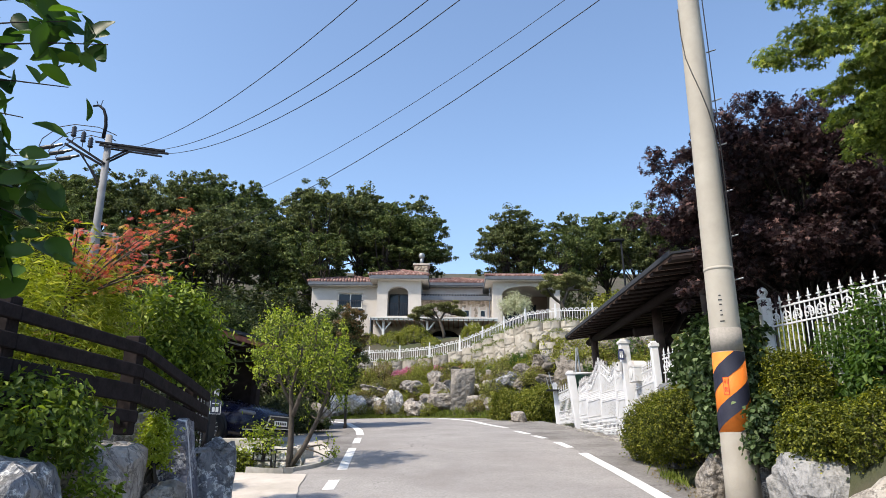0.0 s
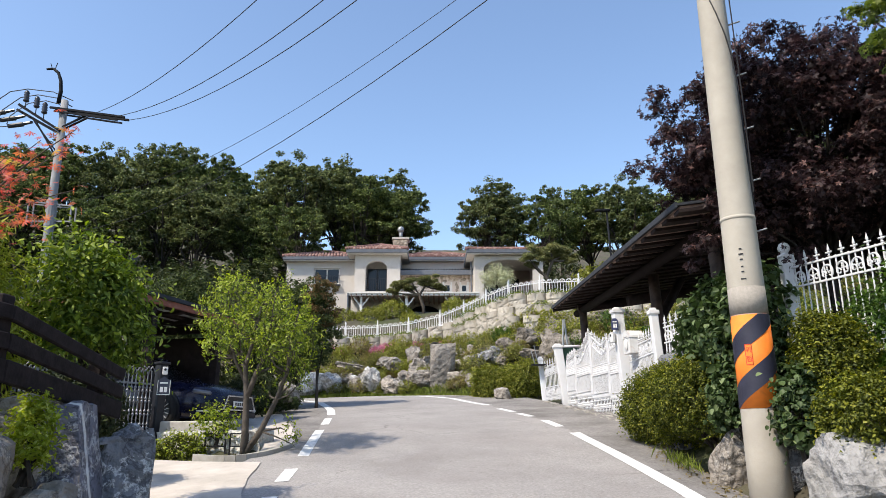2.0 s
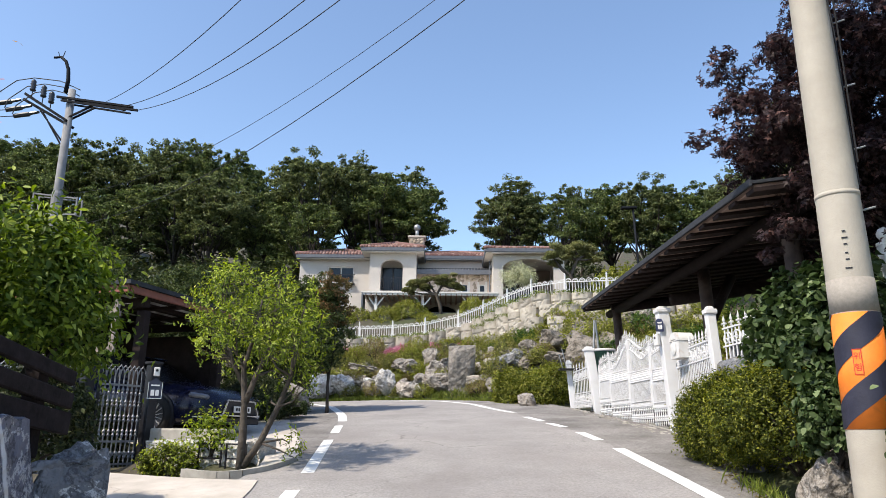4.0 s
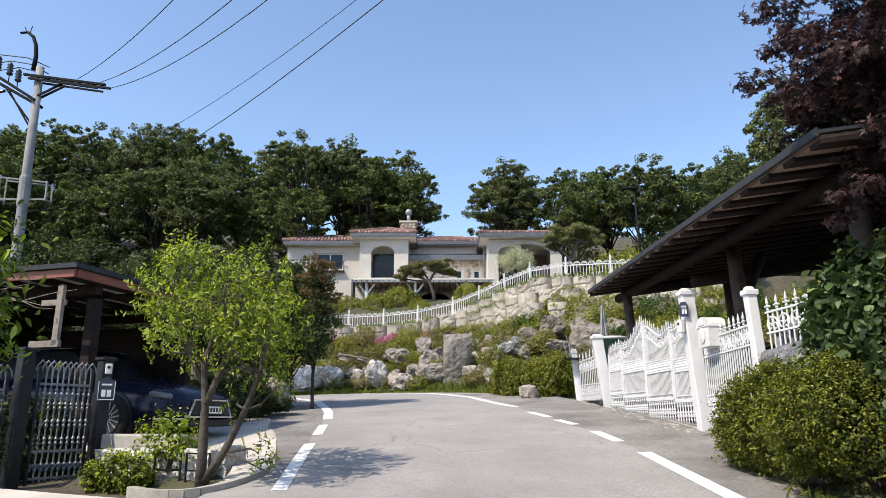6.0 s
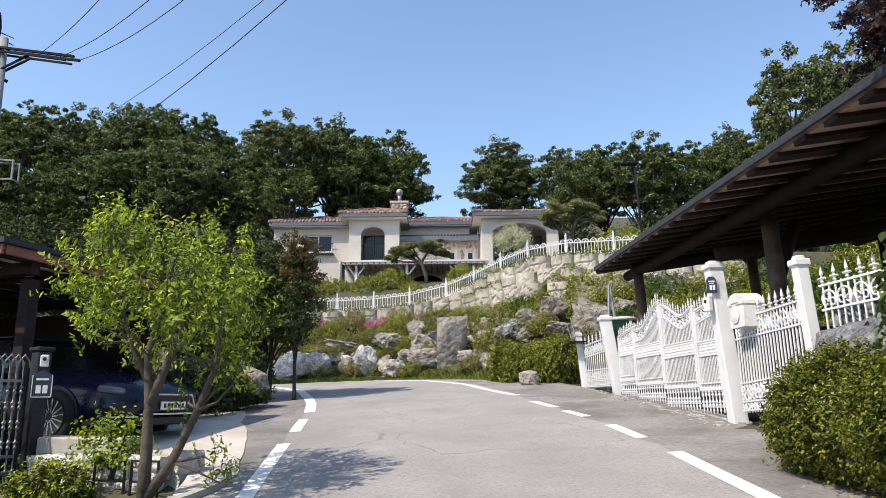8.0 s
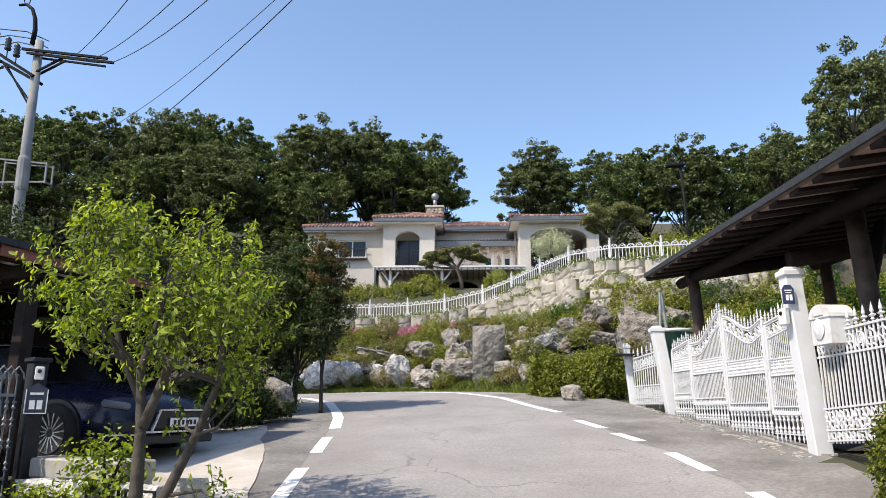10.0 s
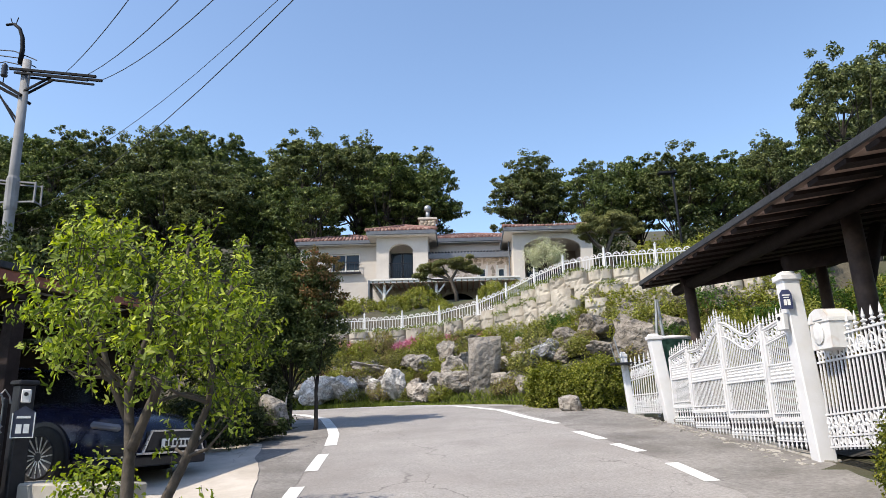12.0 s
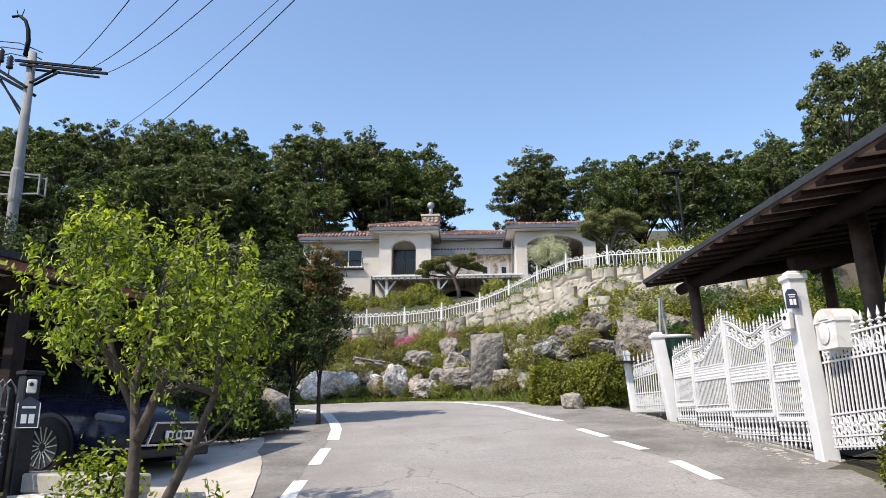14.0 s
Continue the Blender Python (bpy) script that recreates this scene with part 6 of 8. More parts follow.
# ---- striped utility pole ----
pole = thing("utility_pole", "beige concrete utility pole with an orange and black warning wrap", "utility pole", pose(3.715, 8.5, 0.45, 0, -0.3, 0))
R0, TAP = 0.212, 0.0085
rad = lambda z: R0 - TAP * z
part("shaft", M().lathe([(rad(z), z) for z in (-0.3, 0.5, 1, 2, 3, 4, 6, 8, 10, 11.5)], 28), POLE, pole, smooth=True)
W0, W1 = 1.0, 1.99
wrap = part("warning_wrap", M().lathe([(rad(W0) + 0.004, W0), (rad(W1) + 0.004, W1)], 32), ORANGE, pole, "orange plastic warning wrap", smooth=True)
# black helical bands laid on the wrap
for k in range(4):
    m = M()
    n = 48
    vs, fs = [], []
    for i in range(n + 1):
        a = math.tau * i / n
        zc = W0 - 0.93 + 0.49 * k + 0.98 * a / math.tau
        for dz in (0, 0.245):
            z = min(max(zc + dz, W0), W1)
            th = a - 2.9
            vs.append(((rad(z) + 0.008) * math.cos(th), (rad(z) + 0.008) * math.sin(th), z))
    for i in range(n):
        fs.append((2 * i, 2 * i + 2, 2 * i + 3, 2 * i + 1))
    part("black_band", m.add(vs, fs), BLACKWRAP, wrap, smooth=True)
part("grey_sleeve", M().lathe([(rad(2.0) + 0.003, 2.0), (rad(2.3) + 0.003, 2.3)], 32), surf("grey_sleeve", (0.25, 0.225, 0.195), (0.34, 0.31, 0.27), 30.0, 0.8, 0.4, 60.0, bdist=0.004), pole, "dimpled grey sleeve", smooth=True)
part("collar", M().lathe([(rad(3.1) + 0.004, 3.08), (rad(3.1) + 0.005, 3.1), (rad(3.1) + 0.004, 3.12)], 28), POLE, pole, smooth=True)
for k, z in enumerate((2.95, 3.55, 4.2, 4.9, 5.6, 6.4)):
    a = radians(-15 if k % 2 else -15)
    part("climbing_bolt", M().tube([(math.cos(a) * 0.17, math.sin(a) * 0.17, z), (math.cos(a) * 0.3, math.sin(a) * 0.3, z + 0.03)], 0.010, 6), STEEL, pole)
part("down_cable", M().tube([((rad(z) + 0.010) * math.cos(radians(a_)), (rad(z) + 0.010) * math.sin(radians(a_)), z) for z, a_ in ((7.2, -196), (6.7, -180), (6.3, -158), (6.0, -130), (5.7, -102), (5.4, -76), (5.1, -52), (4.8, -32), (4.4, -22), (3.8, -20), (3.2, -20))], 0.008, 5), CABLE, pole)
part("stay_cable", M().tube([(0.15, -0.13, 8.0), (0.17, -0.13, 6.0), (0.18, -0.12, 4.6), (0.17, -0.12, 3.4)], 0.008, 5), CABLE, pole)


def writing(text, size, mat, parent, at, name="writing"):
    cu = bpy.data.curves.new(name, "FONT")
    cu.body, cu.size, cu.extrude, cu.align_x = text, size, 0.001, "CENTER"
    cu.materials.append(mat)
    o = new(name, cu)
    o.parent = parent
    o.matrix_basis = at
    return o


tagw = part("notice", M().box((0, 0, 0), (0.085, 0.008, 0.27)), ORANGE, wrap, "orange notice with red frame", at=pose(-0.128, -0.158, 1.56, 0, 0, -39) @ Matrix.Diagonal((0.8, 1, 0.8, 1)))
part("notice_frame", M().box((-0.04, -0.005, 0), (0.006, 0.004, 0.27)).box((0.04, -0.005, 0), (0.006, 0.004, 0.27)).box((0, -0.005, 0.133), (0.085, 0.004, 0.006)).box((0, -0.005, -0.133), (0.085, 0.004, 0.006)), RED, tagw)
writing("위", 0.085, RED, tagw, pose(0, -0.006, 0.03, 90, 0, 0))
writing("험", 0.085, RED, tagw, pose(0, -0.006, -0.09, 90, 0, 0))
for z, w in ((2.72, 0.05), (2.66, 0.08), (2.6, 0.05), (2.52, 0.04), (2.46, 0.05), (2.38, 0.09)):
    part("stencilled_mark", M().box((0, 0, 0), (w * 0.6, 0.004, 0.014)), IRON, pole, at=Matrix.Rotation(radians(-28), 4, "Z") @ Matrix.Translation((0, -0.193, z)))

# rocks, shrubs and ivy along the right verge
for i, (x, y, w, h, m_) in enumerate([(3.55, 9.35, 0.45, 0.75, ROCK), (3.95, 8.75, 0.7, 0.8, ROCK_BLUE), (4.1, 4.6, 1.3, 1.2, ROCK), (4.45, 11.2, 1.6, 2.2, ROCK_GREY), (4.3, 12.0, 0.8, 1.95, ROCK_GREY), (4.2, 3.0, 1.5, 1.2, ROCK), (4.15, 7.95, 0.7, 0.75, ROCK_BLUE), (4.6, 10.3, 0.9, 1.9, ROCK), (4.9, 7.5, 1.2, 1.5, ROCK)]):
    rock("verge_rock", "grey boulder holding the planted bank", pose(x + 0.15, y, road_z(x, y) + h * 0.3, 0, 0, i * 40), (w * 0.6, w * 0.55, h * 0.6), m_, 500 + i, 4, "verge boulders", rough=0.5)

fr_ = slab_mesh(541, (0.34, 0.66, 0.86))
fr_.materials.append(ROCK_GREY)
fo_ = new("verge_rock", fr_)
fo_.matrix_basis = pose(4.04, 11.35, 1.60, -9, 5, 14)
tagged(fo_, "grey split boulder leaning against the iron fence", "rock", "verge boulders")
sl_ = slab_mesh(537, (0.78, 0.42, 0.55))
sl_.materials.append(ROCK_PALE)
so2 = new("verge_rock", sl_)
so2.matrix_basis = pose(4.46, 7.4, 0.70, -8, 4, 10)
tagged(so2, "pale grey flat-faced boulder under the clipped shrub", "rock", "verge boulders")
rock("verge_rock", "grey-brown boulder under the clipped shrub", pose(4.62, 6.35, 0.55, 0, 0, 30), (0.75, 0.55, 0.6), ROCK, 533, 4, "verge boulders", rough=0.4)
for (x, y, z), rad_, sd_, n_ in (((3.98, 11.45, 1.0), (0.94, 0.9, 0.70), 91, 60000), ((3.84, 10.15, 1.08), (0.8, 0.68, 0.66), 92, 42000)):
    bush("round_shrub", "rounded olive-green small-leaved shrub by the road", pose(x, y, z), rad_, L_BOX, sd_, n_, 0.034, group="verge shrubs", bumps=40, young=L_BOX_TIP, shoot=0.09, lump=0.16)
for (x, y, z), rad_, sd_, n_ in (((4.36, 8.15, 1.32), (0.37, 0.45, 0.66), 93, 15000), ((4.2, 7.4, 0.98), (0.4, 0.42, 0.38), 83, 14000), ((4.66, 6.8, 0.98), (0.52, 0.5, 0.52), 94, 14000), ((4.5, 5.6, 0.9), (0.6, 0.6, 0.5), 85, 12000)):
    bush("round_shrub", "small-leaved olive shrub above the boulders", pose(x, y, z), rad_, L_BOX, sd_, n_, 0.04, group="verge shrubs", bumps=30, young=L_BOX_TIP)
for (x, y, z), rad_, sd_, n_, lf_ in (((3.92, 8.1, 1.0), (0.22, 0.25, 0.5), 95, 900, 0.075), ((4.2, 7.15, 0.7), (0.07, 0.08, 0.22), 90, 160, 0.055), ((4.75, 6.35, 0.75), (0.4, 0.3, 0.34), 84, 1200, 0.07), ((3.8, 9.2, 1.2), (0.34, 0.36, 0.46), 99, 1500, 0.075)):
    bush("ivy_mass", "mass of broad glossy ivy leaves beside the pole", pose(x, y, z), rad_, L_IVY, sd_, n_, lf_, 0.75, "ivy", "ivy", six=True)
bush("ivy_mass", "mass of broad glossy leaves climbing behind the pole", pose(4.12, 9.75, 1.7), (0.52, 0.6, 0.86), L_IVY, 96, 3000, 0.105, 0.72, "ivy", "ivy", six=True, lump=0.5)
bush("ivy_mass", "mass of broad leaves climbing over the fence", pose(4.2, 10.5, 1.9), (0.46, 0.55, 0.72), L_IVY, 97, 2300, 0.105, 0.72, "ivy", "ivy", six=True, lump=0.5)
for (x, y, z), rad_, sd_, n_ in (((5.05, 7.5, 1.55), (0.4, 0.8, 0.5), 98, 2400), ((5.5, 8.3, 1.8), (0.45, 1.1, 0.6), 87, 3000), ((6.4, 6.4, 1.8), (0.5, 1.3, 0.65), 86, 2800), ((5.5, 5.6, 1.4), (0.5, 1.0, 0.6), 89, 2600)):
    bush("ivy_mass", "broad pale green leaves growing through the iron fence", pose(x, y, z), rad_, L_GREEN, sd_, n_, 0.085, 0.45, "ivy", "ivy", six=True, lump=0.5)
for (x, y, z), rad_, sd_, n_ in (((4.85, 8.35, 2.0), (0.2, 0.45, 0.36), 81, 800), ((5.1, 7.6, 2.15), (0.22, 0.45, 0.5), 82, 1300)):
    bush("climber", "feathery green climber hanging over the iron fence", pose(x, y, z), rad_, L_GREEN, sd_, n_, 0.075, 0.35, "ivy", "climber", six=True, lump=0.6, shoot=0.22)
rg = np.random.default_rng(19)
gp = np.column_stack([rg.normal(3.25, 0.08, 90), rg.normal(9.75, 0.25, 90), np.zeros(90)])
gp[:, 2] = [road_z(x, y) + 0.14 for x, y in gp[:, :2]]
tagged(part("grass_tuft", leaf_mesh("grass_tuft", gp, rg.normal(size=(90, 3)) * (1, 1, 0.4), 0.2, GRASS, rg, 0.07, along=np.tile((0, 0, 1.0), (90, 1)) + rg.normal(size=(90, 3)) * 0.4), GRASS), "long-bladed grass tuft by the shrub", "grass", kind="stuff")

# maples over the carport
tree("purple_maple", "dark purple-leaved Japanese maple leaning over the carport roof", "tree", pose(5.6, 10.1, 2.2), 3.2, (2.75, 3.0, 1.7, 2.2), 0.09, 280, 230, 0.16, 0.105, L_PURPLE, DARKBARK, 201, star=True, fork=0.5, low=-0.95, step=4, lean=(0.15, -0.1))
tree("green_maple", "green maple with layered leaves beside the fence", "tree", pose(6.15, 6.7, 1.9), 3.2, (3.75, 2.45, 1.5, 1.75), 0.07, 230, 170, 0.15, 0.095, L_MAPLE, DARKBARK, 202, star=True, fork=0.5, low=-0.75, flat=0.45, step=14)

# crumbled concrete along the gate's foot and litter by the pole
rr2 = np.random.default_rng(61)
rm_ = M()
for k in range(300):
    u = rr2.uniform(-0.02, 1.25)
    x, y = 3.72 - 0.42 * u + rr2.normal() * 0.07, 14.3 + 4.7 * u
    c, q = (x, y, road_z(x, y) + 0.006), rr2.uniform(0.3, 1.0) ** 2 * 0.038 + 0.005
    rm_.box((0, 0, 0), (q * 1.7, q, q * 0.4), Matrix.Translation(c) @ Matrix.Rotation(rr2.uniform(0, 6.3), 4, "Z") @ Matrix.Rotation(rr2.normal() * 0.4, 4, "X"), q * 0.2)
tagged(part("rubble", rm_, KERB), "crumbled pale concrete along the foot of the gate", "rubble", kind="stuff")
n = 260
lp_ = np.column_stack([rr2.normal(3.42, 0.16, n), rr2.uniform(7.6, 11.2, n), np.zeros(n)])
lp_[:, 2] = [road_z(x, y) + 0.02 for x, y in lp_[:, :2]]
tagged(part("leaf_litter", leaf_mesh("leaf_litter", lp_, rr2.normal(size=(n, 3)) * 0.35 + (0, 0, 1), 0.05, L_BROWN, rr2, 0.5), L_BROWN), "dry brown leaf litter along the verge", "leaf litter", kind="stuff")

# ---- left side ----
U, V = Vector((0.961, -0.276, 0)), Vector((0.276, 0.961, 0))
UA = math.degrees(math.atan2(U.y, U.x))
C0 = Vector((-4.62, 13.2, 0))
lc = thing("carport", "brown timber carport with a red-brown fascia and pale soffit panels", "carport", pose(C0.x, C0.y, 0, 0, 0, UA))
ZR = 3.52
part("roof", M().box((-3.16, 1.65, ZR + 0.17), (5.56, 3.6, 0.07)), ROOFING, lc, "dark shingle covering")
part("fascia", M().box((-3.18, -0.08, ZR + 0.07), (5.46, 0.04, 0.12), None, 0.006), REDWOOD, lc, "red-brown front fascia")
part("fascia", M().box((-0.45, 1.65, ZR + 0.07), (0.04, 3.4, 0.12), None, 0.006), REDWOOD, lc, "red-brown side fascia")
part("soffit", M().box((-3.2, 1.65, ZR + 0.11), (5.4, 3.4, 0.03)), PALEBOARD, lc, "pale soffit boards")
for x in np.arange(-5.6, -0.5, 0.62):
    part("rafter", M().box((x, 1.65, ZR + 0.055), (0.16, 3.35, 0.075)), DARKWOOD, lc)
for y in (1.3, 2.4):
    part("batten", M().box((-3.2, y, ZR - 0.01), (5.3, 0.14, 0.05)), DARKWOOD, lc)
for y in (0.5, 3.2):
    part("beam", M().box((-3.2, y, ZR - 0.06), (5.3, 0.14, 0.15)), DARKWOOD, lc)
for x, y in ((-0.6, 0.5), (-0.95, 3.2), (-5.4, 0.5), (-5.4, 3.2)):
    part("post", M().box((x, y, (1.2 + ZR - 0.2) / 2), (0.16, 0.16, ZR - 1.4), None, 0.01), DARKWOOD, lc)
part("hanger", M().box((-0.72, 0.0, 3.02), (0.09, 0.06, 0.85)).box((-0.9, 0.0, 2.62), (0.5, 0.06, 0.09)).box((-0.85, 0.02, 3.2), (0.4, 0.05, 0.08)), WEATHERED, lc, "pale weathered hanging bracket")
part("side_wall", M().box((-5.7, 1.65, 2.3), (0.1, 3.4, 2.4)), DARKWOOD, lc)
# back wall carried up almost to the roof to keep the interior dark
part("back_wall", M().box((-3.4, 3.35, 2.25), (4.6, 0.08, 2.1)), DARKWOOD, lc)

dv = thing("dry_vine", "bare grey vine twigs hanging off the carport eave", "vine", pose(-5.6, 13.0, 2.9))
rv = np.random.default_rng(88)
for k in range(9):
    a_ = Vector((-0.9 + rv.uniform(-0.3, 0.3), rv.uniform(-0.2, 0.1), rv.uniform(-0.35, 0.35)))
    pts = [a_]
    for j in range(6):
        pts.append(pts[-1] + Vector((rv.uniform(0.12, 0.28), rv.normal() * 0.06, rv.normal() * 0.07)))
    part("twig", M().tube(pts, [0.012 - 0.0014 * j for j in range(7)], 5, False), WEATHERED, dv, smooth=True)

# navy car, nose towards the road
ca = thing("car", "dark navy saloon car parked under the carport", "car", pose(-3.69, 15.15, 1.28, 0, 0, -17))


def car_body():
    """Sections from the nose (x = 0) to the tail (x = -4.9); half widths and heights."""
    secs = [(0.0, 0.55, 0.38, 0.62, 0.66), (-0.12, 0.78, 0.25, 0.70, 0.74), (-0.45, 0.90, 0.20, 0.78, 0.83), (-1.0, 0.93, 0.20, 0.84, 0.92), (-1.55, 0.93, 0.20, 0.90, 0.98), (-2.3, 0.93, 0.20, 0.94, 1.0), (-3.4, 0.93, 0.20, 0.96, 1.02), (-4.3, 0.91, 0.22, 0.98, 1.06), (-4.8, 0.82, 0.3, 0.95, 1.03), (-4.9, 0.7, 0.4, 0.85, 0.9)]
    m, vs = M(), []
    for x, w, z0, z1, zc in secs:
        prof = [(-w * 0.9, z0), (-w, z0 + 0.12), (-w, (z0 + z1) / 2), (-w * 0.96, z1), (-w * 0.6, zc), (0, zc + 0.03), (w * 0.6, zc), (w * 0.96, z1), (w, (z0 + z1) / 2), (w, z0 + 0.12), (w * 0.9, z0)]
        vs += [(x, y, z) for y, z in prof]
    k = 11
    fs = [(i * k + j, i * k + (j + 1) % k, (i + 1) * k + (j + 1) % k, (i + 1) * k + j) for i in range(len(secs) - 1) for j in range(k)]
    fs += [tuple(range(k))[::-1], tuple((len(secs) - 1) * k + j for j in range(k))]
    return m.add(vs, fs)


part("body", car_body(), NAVY, ca, smooth=True)
cab = M()
vs = []
for x, w, z in ((-1.5, 0.80, 0.96), (-2.25, 0.66, 1.42), (-3.4, 0.66, 1.44), (-4.3, 0.76, 1.05)):
    vs += [(x, -w, z), (x, -w * 0.5, z + 0.03), (x, w * 0.5, z + 0.03), (x, w, z), (x, w + 0.14 * (z > 1.2), 0.93), (x, -w - 0.14 * (z > 1.2), 0.93)]
fs = [(i * 6 + j, i * 6 + (j + 1) % 6, (i + 1) * 6 + (j + 1) % 6, (i + 1) * 6 + j) for i in range(3) for j in range(6)] + [tuple(range(6))[::-1], tuple(18 + j for j in range(6))]
part("cabin_glass", cab.add(vs, fs), CARGLASS, ca, "dark tinted glasshouse", smooth=False)
part("roof_panel", M().box((-2.85, 0, 1.46), (1.3, 1.3, 0.03), None, 0.012), NAVY, ca)
for x, y in ((-1.08, -0.88), (-1.08, 0.88), (-3.95, -0.88), (-3.95, 0.88)):
    w = thing("wheel", "", "", None)
    w.parent = ca
    w.matrix_basis = pose(x, y, 0.35, 90, 0, 0 if y < 0 else 180)
    part("tyre", M().lathe([(0.24, -0.11), (0.33, -0.11), (0.35, -0.08), (0.35, 0.08), (0.33, 0.11), (0.24, 0.11)], 28), RUBBER, w, smooth=True)
    rim = part("rim", M().lathe([(0.24, 0.112), (0.25, 0.118), (0.235, 0.122), (0.225, 0.085), (0.06, 0.07), (0.055, 0.10), (0.0, 0.105)], 28), IRON, w, smooth=True)
    for k in range(15):
        a = math.tau * k / 15
        part("spoke", M().beam((0.05 * math.cos(a), 0.05 * math.sin(a), 0.105), (0.235 * math.cos(a + 0.12), 0.235 * math.sin(a + 0.12), 0.118), 0.016, 0.016), CHROME, rim)
    part("wheel_arch", M().lathe([(0.36, -0.03), (0.40, -0.03), (0.40, 0.06), (0.36, 0.06)], 28), IRON, w)
for s in (-1, 1):
    hl = part("headlight", M().box((0, 0, 0), (0.36, 0.06, 0.085), Matrix.Translation((-0.28, s * 0.825, 0.68)) @ Matrix.Rotation(radians(-s * 20), 4, "Z") @ Matrix.Rotation(radians(8), 4, "Y"), 0.03), HEADLAMP, ca, "clear glass headlight")
part("grille", M().box((0.0, 0, 0.5), (0.06, 0.95, 0.24), None, 0.02), IRON, ca)
gf = M()
for a, b in (((-0.42, 0.62), (0.42, 0.62)), ((0.42, 0.62), (0.55, 0.36)), ((0.55, 0.36), (-0.55, 0.36)), ((-0.55, 0.36), (-0.42, 0.62))):
    gf.beam((0.035, *a), (0.035, *b), 0.022, 0.022)
part("grille_frame", gf, CHROME, ca, "thin chrome surround")
for s in (-1, 1):
    part("fog_lamp_recess", M().box((0, 0, 0), (0.22, 0.05, 0.12), Matrix.Translation((-0.16, s * 0.80, 0.42)) @ Matrix.Rotation(radians(-s * 38), 4, "Z"), 0.02), IRON, ca)
    part("bumper_trim", M().beam((-0.32, s * 0.9, 0.33), (0.0, s * 0.62, 0.33), 0.02, 0.02), CHROME, ca)
    part("door_mirror", M().box((-1.75, s * 1.02, 1.02), (0.12, 0.2, 0.13), None, 0.03), NAVY, ca)
    for x in (-2.95, -4.0):
        part("door_handle", M().box((x, s * 0.935, 0.84), (0.2, 0.03, 0.03), None, 0.01), CHROME, ca)
part("lower_intake", M().box((-0.02, 0, 0.27), (0.06, 1.3, 0.12), None, 0.02), IRON, ca)
part("chrome_strip", M().box((0.02, 0, 0.36), (0.03, 1.25, 0.025), None, 0.008), CHROME, ca)
npl = part("number_plate", M().box((0.055, 0.0, 0.47), (0.02, 0.52, 0.11), None, 0.004), PLATE, ca, "white plate with dark bars")
for k in range(6):
    part("plate_bar", M().box((0.068, -0.19 + 0.075 * k, 0.47), (0.004, 0.045, 0.06)), IRON, npl)

# planter of rough white blocks and the tree in it
pw = thing("block_planter_wall", "low wall of rough-faced white stone blocks", "wall")
bx = []
for k in range(5):
    m = M().box((0, 0, 0), (0.40, 0.22, 0.235), None, 0.02)
    me = mesh_of(m, "stone_block", PLANTER)
    rr = np.random.default_rng(710 + k)
    for v in me.vertices:
        v.co += Vector(rr.normal(size=3)) * 0.012
    bx.append(me)
rr = np.random.default_rng(5)
WA, WB = Vector((-4.5, 13.32, 0)), Vector((-2.72, 12.62, 0))
wan = math.degrees(math.atan2((WB - WA).y, (WB - WA).x))
for k in range(5):
    for j in range(2):
        q = WA.lerp(WB, (k + 0.5 + (0.12 if j else 0)) / 5.2)
        part("stone_block", bx[rr.integers(0, 5)], None, pw, at=pose(q.x, q.y, 0.88 + 0.235 * j, 0, 0, wan + rr.uniform(-1.5, 1.5)) @ Matrix.Diagonal((0.92, 1, 0.96, 1)))
for j in range(2):
    part("stone_block", bx[2], None, pw, at=pose(-2.62, 12.85, 0.92 + 0.235 * j, 0, 0, wan + 82) @ Matrix.Diagonal((0.85, 1, 0.96, 1)))
for u, w_ in ((0.68, 0.40), (0.92, 0.34)):
    q = WA.lerp(WB, u) + Vector((-0.05, -0.16, 0))
    fm_ = M()
    for dz in (0.0, 0.2, 0.4):
        fm_.box((0, 0, dz), (w_, 0.02, 0.02))
    for dx in (-w_ / 2, w_ / 2):
        fm_.box((dx, 0.0, 0.2), (0.02, 0.02, 0.42))
    part("wall_frame", fm_, IRON, pw, "thin dark metal frame", at=pose(q.x, q.y, 0.80, 0, 0, wan))
lg = thing("concrete_ledge", "weathered concrete ledge behind the planter", "ledge", pose(-3.98, 13.55, 1.31, 0, 0, wan))
part("slab", M().box((0, 0, 0), (1.5, 0.42, 0.2), None, 0.02), KERB, lg)
part("base", M().box((0, 0.05, -0.3), (1.45, 0.3, 0.42), None, 0.01), PLANTER, lg)
kb = M()
kp = [Vector((-3.25, 11.5)).lerp(Vector((-2.3, 10.75)), u).lerp(Vector((-2.3, 10.75)).lerp(Vector((-2.05, 12.3)), u), u) for u in np.linspace(0, 1, 11)]
for a, b in zip(kp, kp[1:]):
    kb.beam((*a, road_z(*a) - 0.01), (*(b + (b - a) * 0.05), road_z(*b) - 0.01), 0.10, 0.14)
tagged(part("kerb", kb, KERB), "curved low concrete kerb round the tree bed", "kerb", kind="structure")

